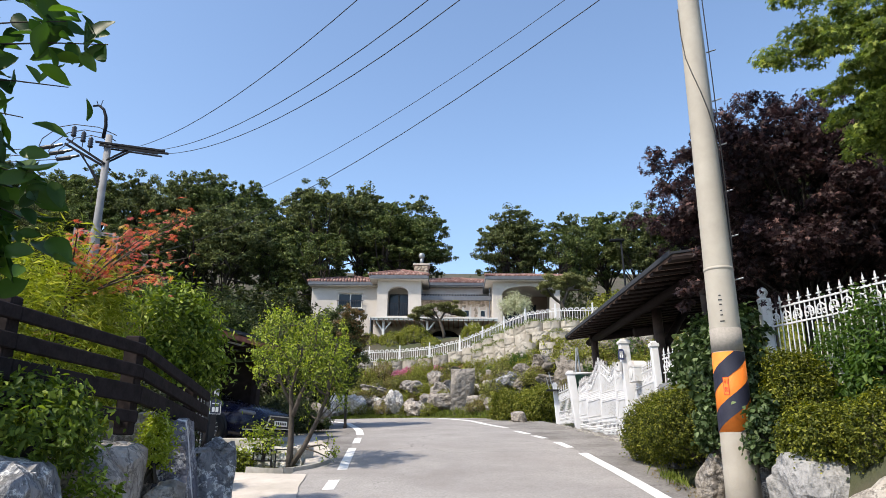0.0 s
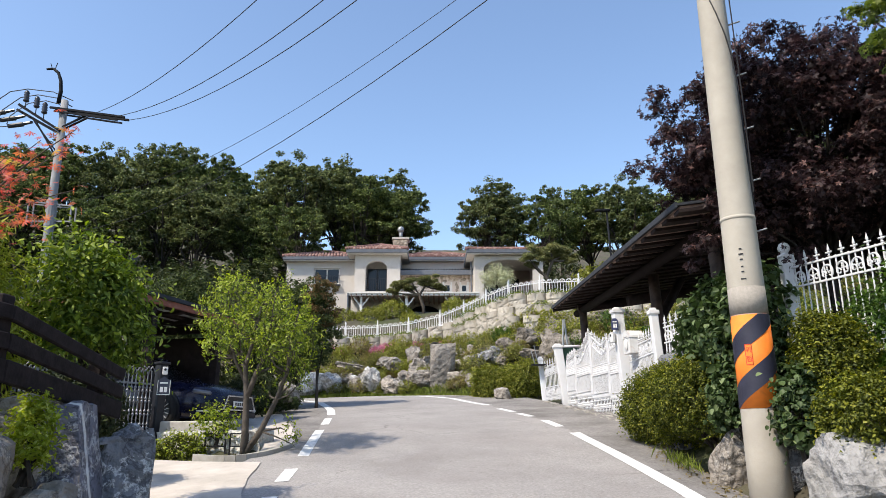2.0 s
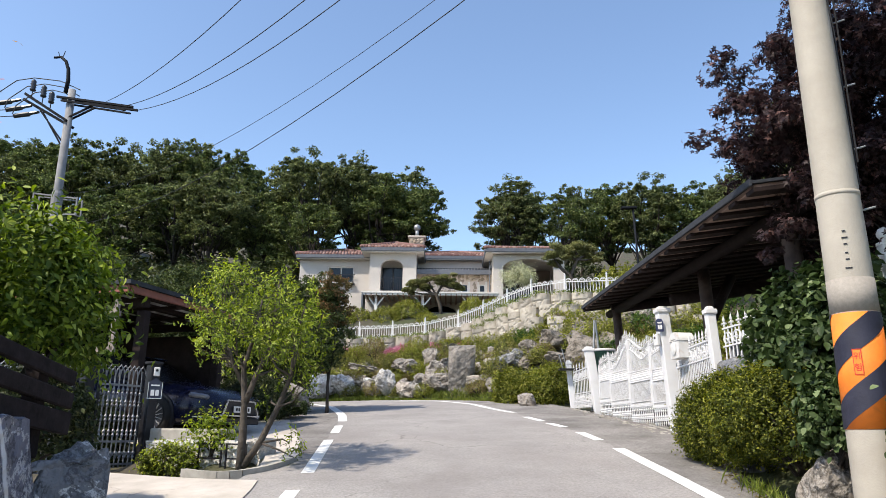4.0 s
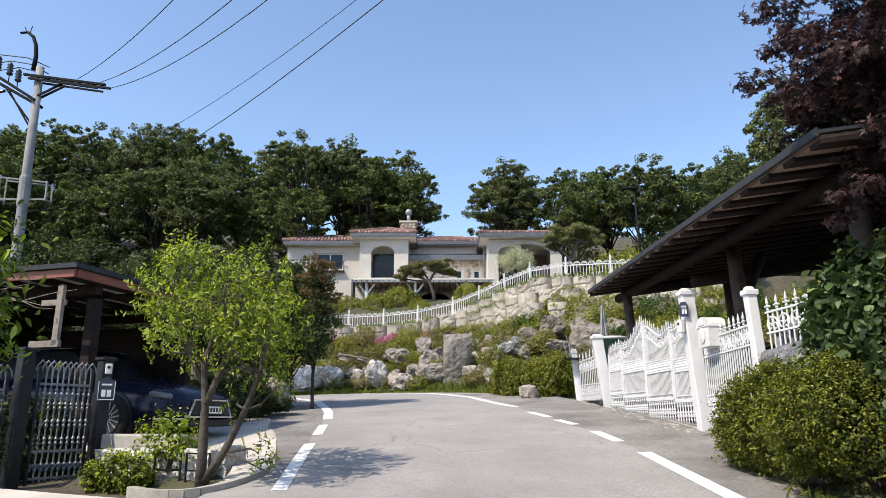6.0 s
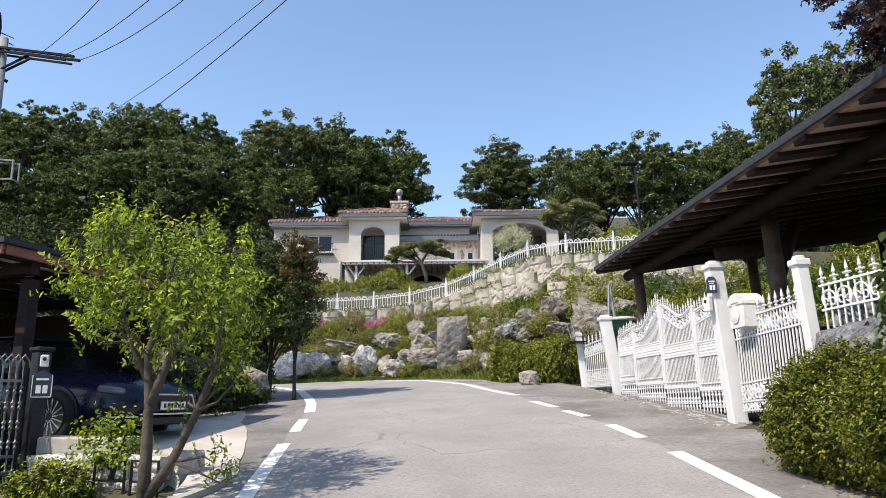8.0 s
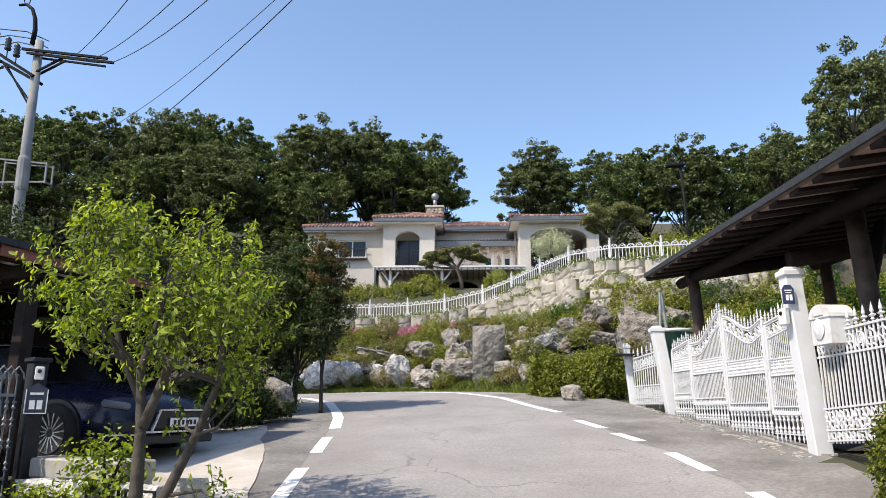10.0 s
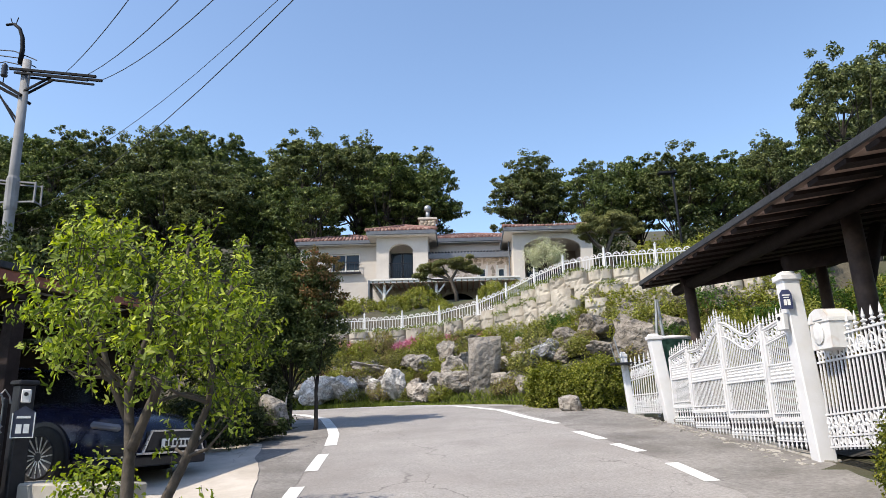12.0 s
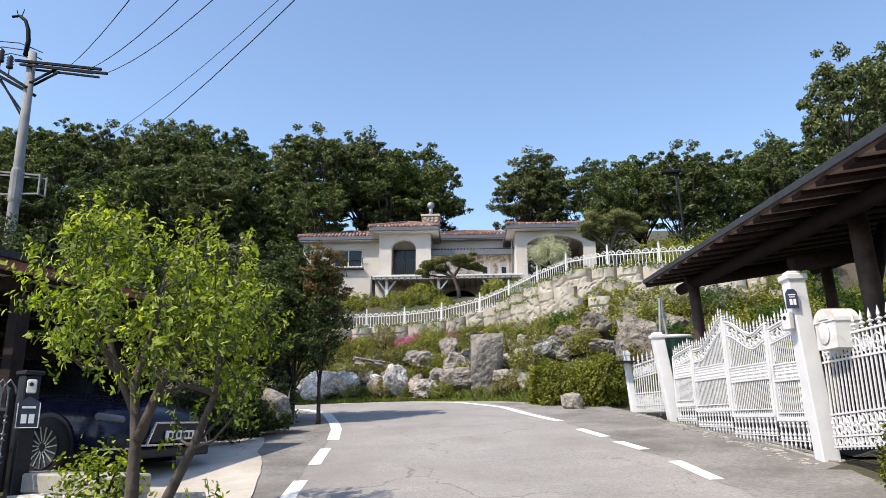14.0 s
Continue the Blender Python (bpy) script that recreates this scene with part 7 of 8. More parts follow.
def shoot_tree(name, label, at, stems, lobes, mat, young, seed, leaf=0.056, dens=900, shoot=0.2, bark=None, six=True, deep=1.0):
    """A small tree of given stems; leafy upright shoots fill lobes (x, y, z, radius) of its crown, spread by deep along y."""
    rng = np.random.default_rng(seed)
    t = thing(name, label, "tree", at)
    for pts, r in stems:
        part("stem", M().tube(pts, [r * (1 - 0.78 * i / (len(pts) - 1)) for i in range(len(pts))], 9), bark or BARK, t, smooth=True)
    nodes = [Vector(p) for pts, _ in stems for p in pts[1:]]
    tw, P, A, D, Y = M(), [], [], [], []
    for x, y, z, r in lobes:
        c = Vector((x, y * deep, z))
        s0 = min(nodes, key=lambda q: (q - c).length + (0.4 if q.z > c.z else 0))
        mid = s0.lerp(c, 0.5) + Vector(rng.normal(size=3)) * 0.05
        tw.tube([s0, mid, c], [0.016, 0.011, 0.005], 5, False)
        for i in range(max(6, int(dens * r ** 2.3))):
            d = Vector(rng.normal(size=3)).normalized()
            b = c + d * r * rng.uniform(0.3, 1.0) ** 0.5
            ax = (d * 0.55 + Vector((0, 0, 0.8)) + Vector(rng.normal(size=3)) * 0.35).normalized()
            ln = shoot * rng.uniform(0.5, 1.25)
            if i % 3 == 0:
                tw.tube([c.lerp(b, 0.35), b, b + ax * ln], [0.005, 0.004, 0.002], 3, False)
            m = 11
            for j in range(m):
                u = (j + rng.uniform(0, 0.8)) / m
                sd = Vector(rng.normal(size=3))
                sd = (sd - ax * sd.dot(ax)).normalized()
                P.append(b + ax * ln * u + sd * leaf * 0.45)
                A.append(sd * 0.8 + ax * 0.5)
                D.append(Vector((-0.15, -0.2, 0.4)) + d * 0.5 + Vector(rng.normal(size=3)) * 0.5)
                Y.append(u > 0.6)
    part("branchwork", tw, bark or BARK, t, smooth=True, kind="stuff")
    part("crown", leaf_mesh("crown", np.array(P), np.array(D), leaf, mat, rng, 0.38, six=six, along=np.array(A), young=np.array(Y), young_mat=young), mat, t)
    return t


shoot_tree("roadside_tree", "multi-stemmed young tree with bright yellow-green leaves", pose(-2.66, 11.9, 0.82) @ Matrix.Diagonal((1.04, 1.0, 1.18, 1)),
           [([(0, 0, -0.1), (0.0, 0, 0.4), (-0.02, 0.02, 0.8), (-0.06, 0, 1.2), (0.04, 0.02, 1.55), (0.12, 0, 2.0)], 0.062),
            ([(0.0, 0, 0.8), (0.1, 0.05, 1.1), (0.22, 0.05, 1.35), (0.3, 0.0, 1.75), (0.33, 0.0, 2.2)], 0.044),
            ([(0.02, 0, 0.08), (0.22, 0.02, 0.35), (0.42, 0.04, 0.75), (0.56, 0.05, 1.1), (0.58, 0.05, 1.5), (0.7, 0.05, 1.95)], 0.05),
            ([(-0.03, 0.02, 0.95), (-0.25, 0.05, 1.3), (-0.4, 0.02, 1.75), (-0.42, 0, 2.15)], 0.034)],
           [(-0.38, 0.0, 2.3, 0.2), (-0.3, -0.1, 2.02, 0.3), (0.34, 0.05, 2.26, 0.15), (0.32, 0, 2.0, 0.24), (-0.18, -0.3, 1.75, 0.36), (-0.1, 0.35, 1.8, 0.36), (0.3, -0.25, 1.7, 0.34), (0.35, 0.3, 1.72, 0.34),
            (-0.55, 0.0, 1.72, 0.25), (-0.62, 0.1, 1.52, 0.18), (0.62, -0.1, 1.72, 0.32), (0.78, 0.15, 1.6, 0.26), (0.74, -0.2, 1.38, 0.25), (-0.48, -0.08, 1.34, 0.18), (-0.42, 0.3, 1.25, 0.18), (0.26, -0.15, 1.3, 0.12),
            (0.3, 0.35, 1.15, 0.16), (0.7, 0.05, 1.06, 0.2), (0.84, -0.1, 0.98, 0.13), (0.28, 0.1, 0.85, 0.12), (0.62, -0.05, 0.36, 0.13), (0.7, -0.05, 0.2, 0.09), (0.05, 0.1, 1.5, 0.3), (0.55, 0.2, 1.45, 0.3), (0.0, -0.3, 2.05, 0.2), (0.65, 0, 2.02, 0.18), (0.1, -0.42, 1.45, 0.24), (0.5, -0.4, 1.25, 0.2), (-0.12, -0.38, 1.5, 0.2)],
           L_TREE, L_YOUNG, 301, 0.052, 840, deep=2.4)
bush("basal_shoots", "leafy shoots at the foot of the roadside tree", pose(-3.35, 12.75, 1.1), (0.3, 0.2, 0.28), L_TREE, 302, 800, 0.055, group="bed shrubs", six=True, shoot=0.2, lump=0.5, young=L_YOUNG)
bush("small_shrub", "small yellow-green shrub in front of the block wall", pose(-3.85, 12.55, 0.72), (0.42, 0.28, 0.26), L_BOX, 303, 4000, 0.045, group="bed shrubs", young=L_YOUNG)

# black iron gate
G1, G2 = Vector((-5.25, 12.68, 0.72)), Vector((-4.68, 13.6, 0.78))
gdir = G2 - G1
gaa = math.degrees(math.atan2(gdir.y, gdir.x))
for k, (p, h) in enumerate(((G1, 1.72), (G2, 1.62))):
    t = thing("gate_post", "black square steel gate post with a flat cap", "gate post", pose(p.x, p.y, p.z, 0, 0, gaa), "black gate posts")
    part("shaft", M().box((0, 0, h / 2), (0.16, 0.16, h), None, 0.01), IRON, t)
    part("cap", M().box((0, 0, h + 0.025), (0.21, 0.21, 0.05), None, 0.012), IRON, t)


def dark_gate(p0, p1, name="iron_gate"):
    d = p1 - p0
    w = math.hypot(d.x, d.y)
    t = thing(name, "black gate leaf with silver-grey cast bars and arched tops", "gate", pose(p0.x, p0.y, p0.z + 0.1, 0, 0, math.degrees(math.atan2(d.y, d.x))), "black gate leaves")
    for x in (0.02, w - 0.02):
        part("stile", M().box((x, 0, 0.70), (0.04, 0.04, 1.46), None, 0.005), IRON, t)
    for z in (0.05, 0.38, 1.22):
        part("rail", M().box((w / 2, 0, z), (w, 0.03, 0.03)), SILVER, t)
    nb = int(w / 0.075)
    for k in range(nb):
        x = w * (k + 0.5) / nb
        m = M().tube([(x, 0, 0.0), (x, 0, 1.44)], 0.011, 5)
        for z in (0.18, 0.5, 0.72, 0.94, 1.12):
            m.lathe([(0.01, -0.06), (0.026, -0.03), (0.012, 0), (0.026, 0.03), (0.01, 0.06)], 6, Matrix.Translation((x, 0, z)))
        part("bar", m, SILVER, t)
        m = M()
        m.tube([(x - 0.07, 0, 1.38), (x - 0.055, 0, 1.45), (x, 0, 1.52), (x + 0.055, 0, 1.45), (x + 0.07, 0, 1.38)], 0.010, 5)
        part("arch", m, SILVER, t)
        m = M()
        ring(m, (x, 0, 0.2), 0.035, 0.008, 0, 360, 7)
        part("ring", m, SILVER, t)
    return t


dark_gate(G1 + gdir * 0.16, G1 + gdir * 0.86)
dark_gate(G1 - gdir * 1.35, G1 - gdir * 0.16)
sg2 = thing("house_sign", "slate house-shaped sign with white bars on the black post", "sign", pose(-4.56, 13.46, 1.86, 0, 0, 22) @ Matrix.Diagonal((1.15, 1, 1.15, 1)))
part("plate", M().prism([(-0.09, 0), (0.09, 0), (0.09, 0.22), (0.0, 0.28), (-0.09, 0.22)], 0.015), SIGNDARK, sg2)
for x_, z_, w_, h_ in ((-0.03, 0.08, 0.045, 0.08), (0.03, 0.08, 0.045, 0.08), (0, 0.18, 0.11, 0.02)):
    part("pale_bar", M().box((x_, -0.003, z_), (w_, 0.006, h_)), PLATE, sg2)
for x_, z_, w_, h_ in ((-0.088, 0.11, 0.008, 0.22), (0.088, 0.11, 0.008, 0.22), (0, 0.004, 0.18, 0.008)):
    part("rim_strip", M().box((x_, -0.003, z_), (w_, 0.008, h_)), PLATE, sg2)
ic2 = thing("doorbell", "pale doorbell unit on the black gate post", "doorbell", pose(-4.56, 13.46, 2.22, 0, 0, 22))
part("case", M().box((0, 0, 0.06), (0.09, 0.04, 0.14), None, 0.01), RUSTWHITE, ic2)
part("button", M().lathe([(0.022, 0), (0.018, 0.012)], 10, Matrix.Translation((0, -0.02, 0.08)) @ Matrix.Rotation(radians(90), 4, "X")), IRON, ic2)

# brown plank fence on the boulders
F = [(-3.45, 0.6), (-3.18, 2.3), (-2.88, 4.1), (-2.64, 5.55), (-2.66, 7.35)]
FZ = [2.12, 2.12, 2.10, 2.06, 1.78]
pf = thing("plank_fence", "dark brown timber plank fence on boulders", "fence")
for (x, y), z in zip(F[:-1], FZ):
    part("post", M().box((x - 0.02, y, z - 0.36), (0.13, 0.13, 0.84), None, 0.01), FENCEWOOD, pf)
for n_, ((a, b), (za, zb)) in enumerate(zip(zip(F, F[1:]), zip(FZ, FZ[1:]))):
    last = n_ == len(F) - 2
    for k in range(3 if last else 4):
        off = 0.06 + 0.19 * k
        ht = (0.1, 0.11, 0.15, 0.1)[k]
        e0 = Vector((a[0] + 0.07, a[1], za - off))
        e1 = Vector((b[0] + 0.07, b[1], zb - off * (0.82 if last else 1.0)))
        part("plank", M().beam(e0, e1, 0.045, ht, 0.008), FENCEWOOD, pf)
part("end_post", M().box((F[-1][0] - 0.02, F[-1][1] - 0.3, 1.5), (0.11, 0.11, 0.6), None, 0.01), FENCEWOOD, pf)
BANK = "large blue-grey boulder with white veins under the fence"
for i, (x, y, zt, w, d, h, m_, lab, rot) in enumerate([
    (-2.42, 7.15, 1.25, 0.44, 0.75, 1.3, ROCK_BLUE, BANK, 20), (-3.0, 7.3, 1.4, 0.8, 0.9, 1.4, ROCK_BLUE, BANK, 50),
    (-2.92, 6.15, 1.36, 0.6, 0.5, 1.0, ROCK, "pale weathered boulder under the fence", 40), (-2.32, 6.1, 0.72, 0.36, 0.34, 0.45, ROCK_BLUE, "small dark stone at the foot of the bank", 0),
    (-2.28, 5.75, 0.6, 0.34, 0.36, 0.45, ROCK, "small grey stone at the foot of the bank", 30), (-2.52, 5.95, 0.86, 0.3, 0.28, 0.3, ROCK, "small pale stone at the foot of the bank", 70),
    (-2.43, 6.12, 0.9, 0.26, 0.24, 0.26, ROCK, "small pale stone at the foot of the bank", 10), (-2.36, 5.95, 0.78, 0.24, 0.26, 0.3, ROCK, "small grey stone at the foot of the bank", 55), (-2.65, 3.7, 1.12, 0.95, 1.3, 1.2, ROCK_BLUE, BANK, 15), (-2.8, 2.2, 1.1, 1.0, 1.4, 1.2, ROCK_BLUE, BANK, 60),
    (-2.9, 0.5, 1.0, 1.1, 1.5, 1.2, ROCK_BLUE, BANK, 10), (-3.0, -1.2, 0.9, 1.1, 1.5, 1.2, ROCK_BLUE, BANK, 80)]):
    rock("bank_boulder", lab, pose(x, y, zt - h * 0.5, 0, 0, rot), (w * 0.57, d * 0.57, h * 0.54), m_, 640 + i, 4, "bank boulders", rough=0.45, cuts=18)
for (x, y, z), hs_, m_, lab, sd_, tl in (((-2.92, 6.75, 0.93), (0.3, 0.34, 0.58), ROCK, "pale weathered boulder with rough broken faces", 651, -4), ((-2.58, 6.62, 0.74), (0.2, 0.36, 0.7), ROCK_SEAM, "dark slate slab with a white quartz seam", 652, -8),
                                         ((-2.74, 5.1, 0.66), (0.36, 0.5, 0.54), ROCK, "grey-brown flat-topped boulder under the fence post", 653, 3)):
    sm2 = slab_mesh(sd_, hs_)
    sm2.materials.append(m_)
    ob_ = new("bank_boulder", sm2)
    ob_.matrix_basis = pose(x, y, z, 3, tl, 10)
    tagged(ob_, lab, "rock", "bank boulders")
bush("bank_shrub", "dark green leafy shrub hanging over the boulders", pose(-2.75, 4.2, 1.02), (0.42, 0.6, 0.32), L_MID, 401, 5200, 0.06, 0.4, group="bank shrubs", six=True)
bush("bank_shrub", "bright yellow-green shrub between the boulders", pose(-2.52, 5.9, 0.98), (0.1, 0.14, 0.26), L_YOUNG, 402, 2200, 0.042, 0.45, young=L_YOUNG, lump=0.5, group="bank shrubs")
bush("bank_shrub", "bright yellow-green shrub between the boulders", pose(-2.3, 4.35, 0.45), (0.25, 0.3, 0.3), L_BRIGHT, 409, 900, 0.055, group="bank shrubs")
# lighter tip leaves here paint the sunlit ends of the shoots
bush("bank_shrub", "bright green leafy shrub behind the fence", pose(-3.14, 7.75, 1.82), (0.42, 0.55, 0.74), L_MID, 403, 9000, 0.068, 0.42, group="bank shrubs", bumps=40, six=True, shoot=0.25, lump=0.45, young=L_BRIGHT)
bush("golden_cypress", "golden thread-leaved cypress behind the fence", pose(-3.85, 6.3, 1.25), (0.82, 0.8, 1.05), L_YELLOW, 404, 11000, 0.13, 0.1, "bank shrubs", "bush", shoot=0.3, lump=0.4)
bush("golden_cypress", "golden thread-leaved cypress behind the fence", pose(-4.3, 4.5, 1.3), (0.85, 1.1, 1.1), L_YELLOW, 405, 10000, 0.13, 0.1, "bank shrubs", "bush", shoot=0.3, lump=0.4)
rm = thing("red_maple", "Japanese maple branch with orange-red leaves over the fence", "tree", pose(-3.86, 6.5, 1.56))
rgm = np.random.default_rng(406)
bw, lp = M(), []
part("trunk", M().tube([(0, 0, -0.45), (0.05, -0.1, 0.5), (0.15, -0.3, 0.95)], [0.04, 0.032, 0.024], 7), BARK, rm, smooth=True)
for tx, ty, tz in ((1.62, -1.1, 1.68), (1.4, -0.8, 1.66), (1.15, -0.7, 1.78), (1.0, -1.0, 1.5), (0.8, -0.5, 1.75), (0.6, -1.1, 1.6), (1.3, -1.2, 1.42), (0.5, -0.6, 1.55), (1.62, -1.0, 1.28), (1.45, -1.1, 1.1)):
    a_, t_ = Vector((0.15, -0.3, 0.95)), Vector((tx, ty, tz))
    mid = a_.lerp(t_, 0.5) + Vector((0, 0, 0.16))
    pts = [a_.lerp(mid, u).lerp(mid.lerp(t_, u), u) for u in np.linspace(0, 1, 9)]
    bw.tube(pts, [0.014 - 0.0014 * k for k in range(9)], 5, False)
    for k in range(46):
        u = rgm.uniform(0.35, 1.03)
        lp.append(a_.lerp(mid, u).lerp(mid.lerp(t_, u), u) + Vector(rgm.normal(size=3)) * Vector((0.07, 0.07, 0.035)).x)
part("branchwork", bw, BARK, rm, smooth=True, kind="stuff")
lp = np.array(lp)
part("crown", star_mesh("crown", lp, rgm.normal(size=lp.shape) * 0.4 + (0.1, -0.35, 0.7), 0.085, L_RED, rgm, 7, 0.2), L_RED, rm)

# broad-leaved branch close to the start
pt = thing("persimmon_tree", "persimmon tree with large glossy leaves beside the lane", "tree", pose(-3.3, 1.3, 0.5))
rgp = np.random.default_rng(407)
part("trunk", M().tube([(0, 0, -0.3), (0.05, 0.02, 0.6), (0.25, 0.05, 1.2), (0.6, 0.15, 1.62)], [0.10, 0.085, 0.07, 0.05], 9), DARKBARK, pt, smooth=True)
bw, lp, la_ = M(), [], []
for tx, ty, tz, nl in ((2.2, 0.32, 2.02, 13), (2.05, 0.3, 2.1, 11), (2.1, 0.3, 1.84, 9), (2.0, 0.25, 1.7, 11), (2.05, 0.3, 1.36, 20), (1.95, 0.3, 1.3, 30), (2.0, 0.3, 1.2, 24), (2.05, 0.3, 1.5, 24), (1.95, 0.3, 2.2, 13), (1.85, 0.3, 1.95, 13), (1.9, 0.2, 1.5, 15), (1.7, 0.0, 2.0, 14), (1.2, 0.4, 2.1, 14), (0.9, -0.2, 2.0, 14), (0.4, 0.3, 2.1, 14), (1.4, -0.4, 1.8, 14)):
    a_, t_ = Vector((0.6, 0.15, 1.62)), Vector((tx + 0.02, ty, tz))
    mid = a_.lerp(t_, 0.55) + Vector((0, 0, 0.18))
    bez = lambda u: a_.lerp(mid, u).lerp(mid.lerp(t_, u), u)
    bw.tube([bez(u) for u in np.linspace(0, 1, 9)], [0.009 - 0.0009 * k for k in range(9)], 5, False)
    for k in range(int(nl * 2.4)):
        u = rgp.uniform(0.55, 1.05)
        lp.append(bez(u) + Vector(rgp.normal(size=3)) * 0.045)
        la_.append(Vector((0.5, 0, -0.35)) + Vector(rgp.normal(size=3)) * 0.45)
part("branchwork", bw, DARKBARK, pt, smooth=True, kind="stuff")
lp, la_ = np.array(lp), np.array(la_)
part("crown", leaf_mesh("crown", lp, rgp.normal(size=lp.shape) * 0.5 + (0.1, -0.3, 0.6), 0.115, L_PERSIMMON, rgp, 0.5, six=True, along=la_, fine=True), L_PERSIMMON, pt)

# dark trees at the bend
tree("dark_tree", "dense dark green tree at the bend of the road", "tree", pose(-3.6, 20.5, 1.9), 2.0, (2.0, 1.25, 1.0, 1.8), 0.07, 130, 260, 0.22, 0.075, L_DARK, DARKBARK, 411, low=-0.75, fork=0.35, step=8)
tree("russet_tree", "slender tree with olive and russet leaves at the bend", "tree", pose(-3.0, 20.3, 1.95), 2.2, (2.75, 0.6, 0.6, 1.3), 0.045, 60, 120, 0.24, 0.065, L_RUSSET, DARKBARK, 412, low=-0.8, fork=0.4, step=8)
tree("dark_tree", "dense dark green tree behind the driveway", "tree", pose(-5.2, 20.6, 2.0), 2.0, (1.8, 1.3, 1.1, 1.6), 0.08, 70, 260, 0.24, 0.085, L_DARK, DARKBARK, 413, low=-0.95, fork=0.35, step=8)
tree("dark_tree", "dense dark green tree behind the driveway", "tree", pose(-7.2, 19.6, 1.9), 2.0, (1.8, 1.3, 1.1, 1.7), 0.08, 70, 240, 0.24, 0.085, L_DARK, DARKBARK, 416, low=-0.95, fork=0.35, step=8)
# trees added so the view under the carport roof stays dark
for x_, y_, sd_ in ((-6.4, 19.0, 431), (-8.6, 18.0, 432), (-7.6, 21.5, 433)):
    tree("dark_tree", "dense dark green tree added as dark backing for the carport", "tree", pose(x_, y_, 1.9), 2.0, (1.9, 1.4, 1.1, 2.0), 0.08, 80, 220, 0.25, 0.09, L_DARK, DARKBARK, sd_, low=-0.97, fork=0.35, step=8)
bush("dark_shrub", "dark shrub between the plank fence and the gate", pose(-4.0, 9.3, 1.0), (0.5, 0.5, 0.62), L_UNDER, 423, 6000, 0.06, group="driveway shrubs")
# next two shrubs are added: they stand for carport shade seen through the bars
bush("dark_shrub", "dark shrub added for the shade behind the black gate", pose(-5.75, 13.75, 0.75), (0.75, 0.4, 0.7), L_UNDER, 419, 6000, 0.07, group="driveway shrubs")
bush("dark_shrub", "dark shrub added for the shade behind the black gate", pose(-6.3, 12.9, 0.75), (0.6, 0.5, 0.75), L_UNDER, 420, 6000, 0.07, group="driveway shrubs")
bush("dark_shrub", "dark shrub behind the carport", pose(-6.3, 18.3, 1.5), (1.3, 0.5, 0.7), L_DARK, 417, 7000, 0.07, group="driveway shrubs")
bush("dark_shrub", "dark shrub behind the carport", pose(-4.5, 18.7, 1.6), (0.9, 0.45, 0.6), L_DARK, 418, 6000, 0.07, group="driveway shrubs")
bush("dark_shrub", "dark shrub beside the driveway", pose(-4.2, 18.2, 1.6), (0.65, 0.9, 0.55), L_UNDER, 422, 7000, 0.07, group="driveway shrubs")
bush("dark_shrub", "dark shrub beside the driveway", pose(-4.3, 20.1, 1.8), (0.9, 0.5, 0.9), L_UNDER, 421, 7000, 0.07, group="driveway shrubs")
bush("dark_shrub", "dark shrub beside the driveway", pose(-3.95, 19.0, 1.75), (0.75, 0.5, 0.3), L_DARK, 414, 4500, 0.06, group="driveway shrubs")
rock("driveway_stone", "grey stone half hidden by shrubs beside the driveway", pose(-3.55, 18.9, 2.2), (0.35, 0.3, 0.3), ROCK, 415, 3)

# ---- far utility pole with cross-arms ----
up = thing("utility_pole", "grey concrete utility pole with cross-arms and a curved lamp arm", "utility pole", pose(-16.15, 29.5, 3.26, 0, -1.2, 0))
part("shaft", M().lathe([(0.21, -0.5), (0.2, 3), (0.175, 8), (0.15, 12.4)], 16), POLE_FAR, up, smooth=True)
la = part("lamp_arm", M().tube([(-0.28, 0, 12.3), (-0.24, 0, 12.9), (-0.3, 0, 13.4), (-0.45, 0, 13.8), (-0.7, 0, 14.02)], [0.09, 0.085, 0.08, 0.07, 0.06], 8), DARKSTEEL, up, smooth=True)
part("spike", M().tube([(-0.7, 0, 14.02), (-1.0, 0, 14.0)], 0.05, 6).tube([(-0.62, 0, 14.0), (-0.55, 0, 14.3)], 0.018, 5).tube([(-0.75, 0, 14.0), (-0.85, 0, 14.28)], 0.018, 5), DARKSTEEL, la)
for y, dz in ((-0.22, 0.0), (0.22, 0.06)):
    part("cross_arm", M().beam((-0.5, y, 11.98 + dz), (2.85, y, 11.44 + dz), 0.09, 0.09), DARKSTEEL, up)
    part("cross_arm", M().beam((-0.3, y, 11.80 + dz), (2.55, y, 11.30 + dz), 0.07, 0.07), DARKSTEEL, up)
part("cross_arm", M().beam((-1.9, -0.2, 12.15), (0.05, -0.2, 10.85), 0.11, 0.11), DARKSTEEL, up)
part("cross_arm", M().beam((-2.2, 0.2, 12.1), (0.15, 0.2, 10.7), 0.11, 0.11), DARKSTEEL, up)
for y in (-0.1, 0.1):
    part("brace", M().beam((-0.15, y, 10.95), (1.05, y, 11.6), 0.07, 0.07), DARKSTEEL, up)
    part("brace", M().beam((-0.15 - y, y, 9.9), (-1.2, y, 11.4), 0.06, 0.06), DARKSTEEL, up)
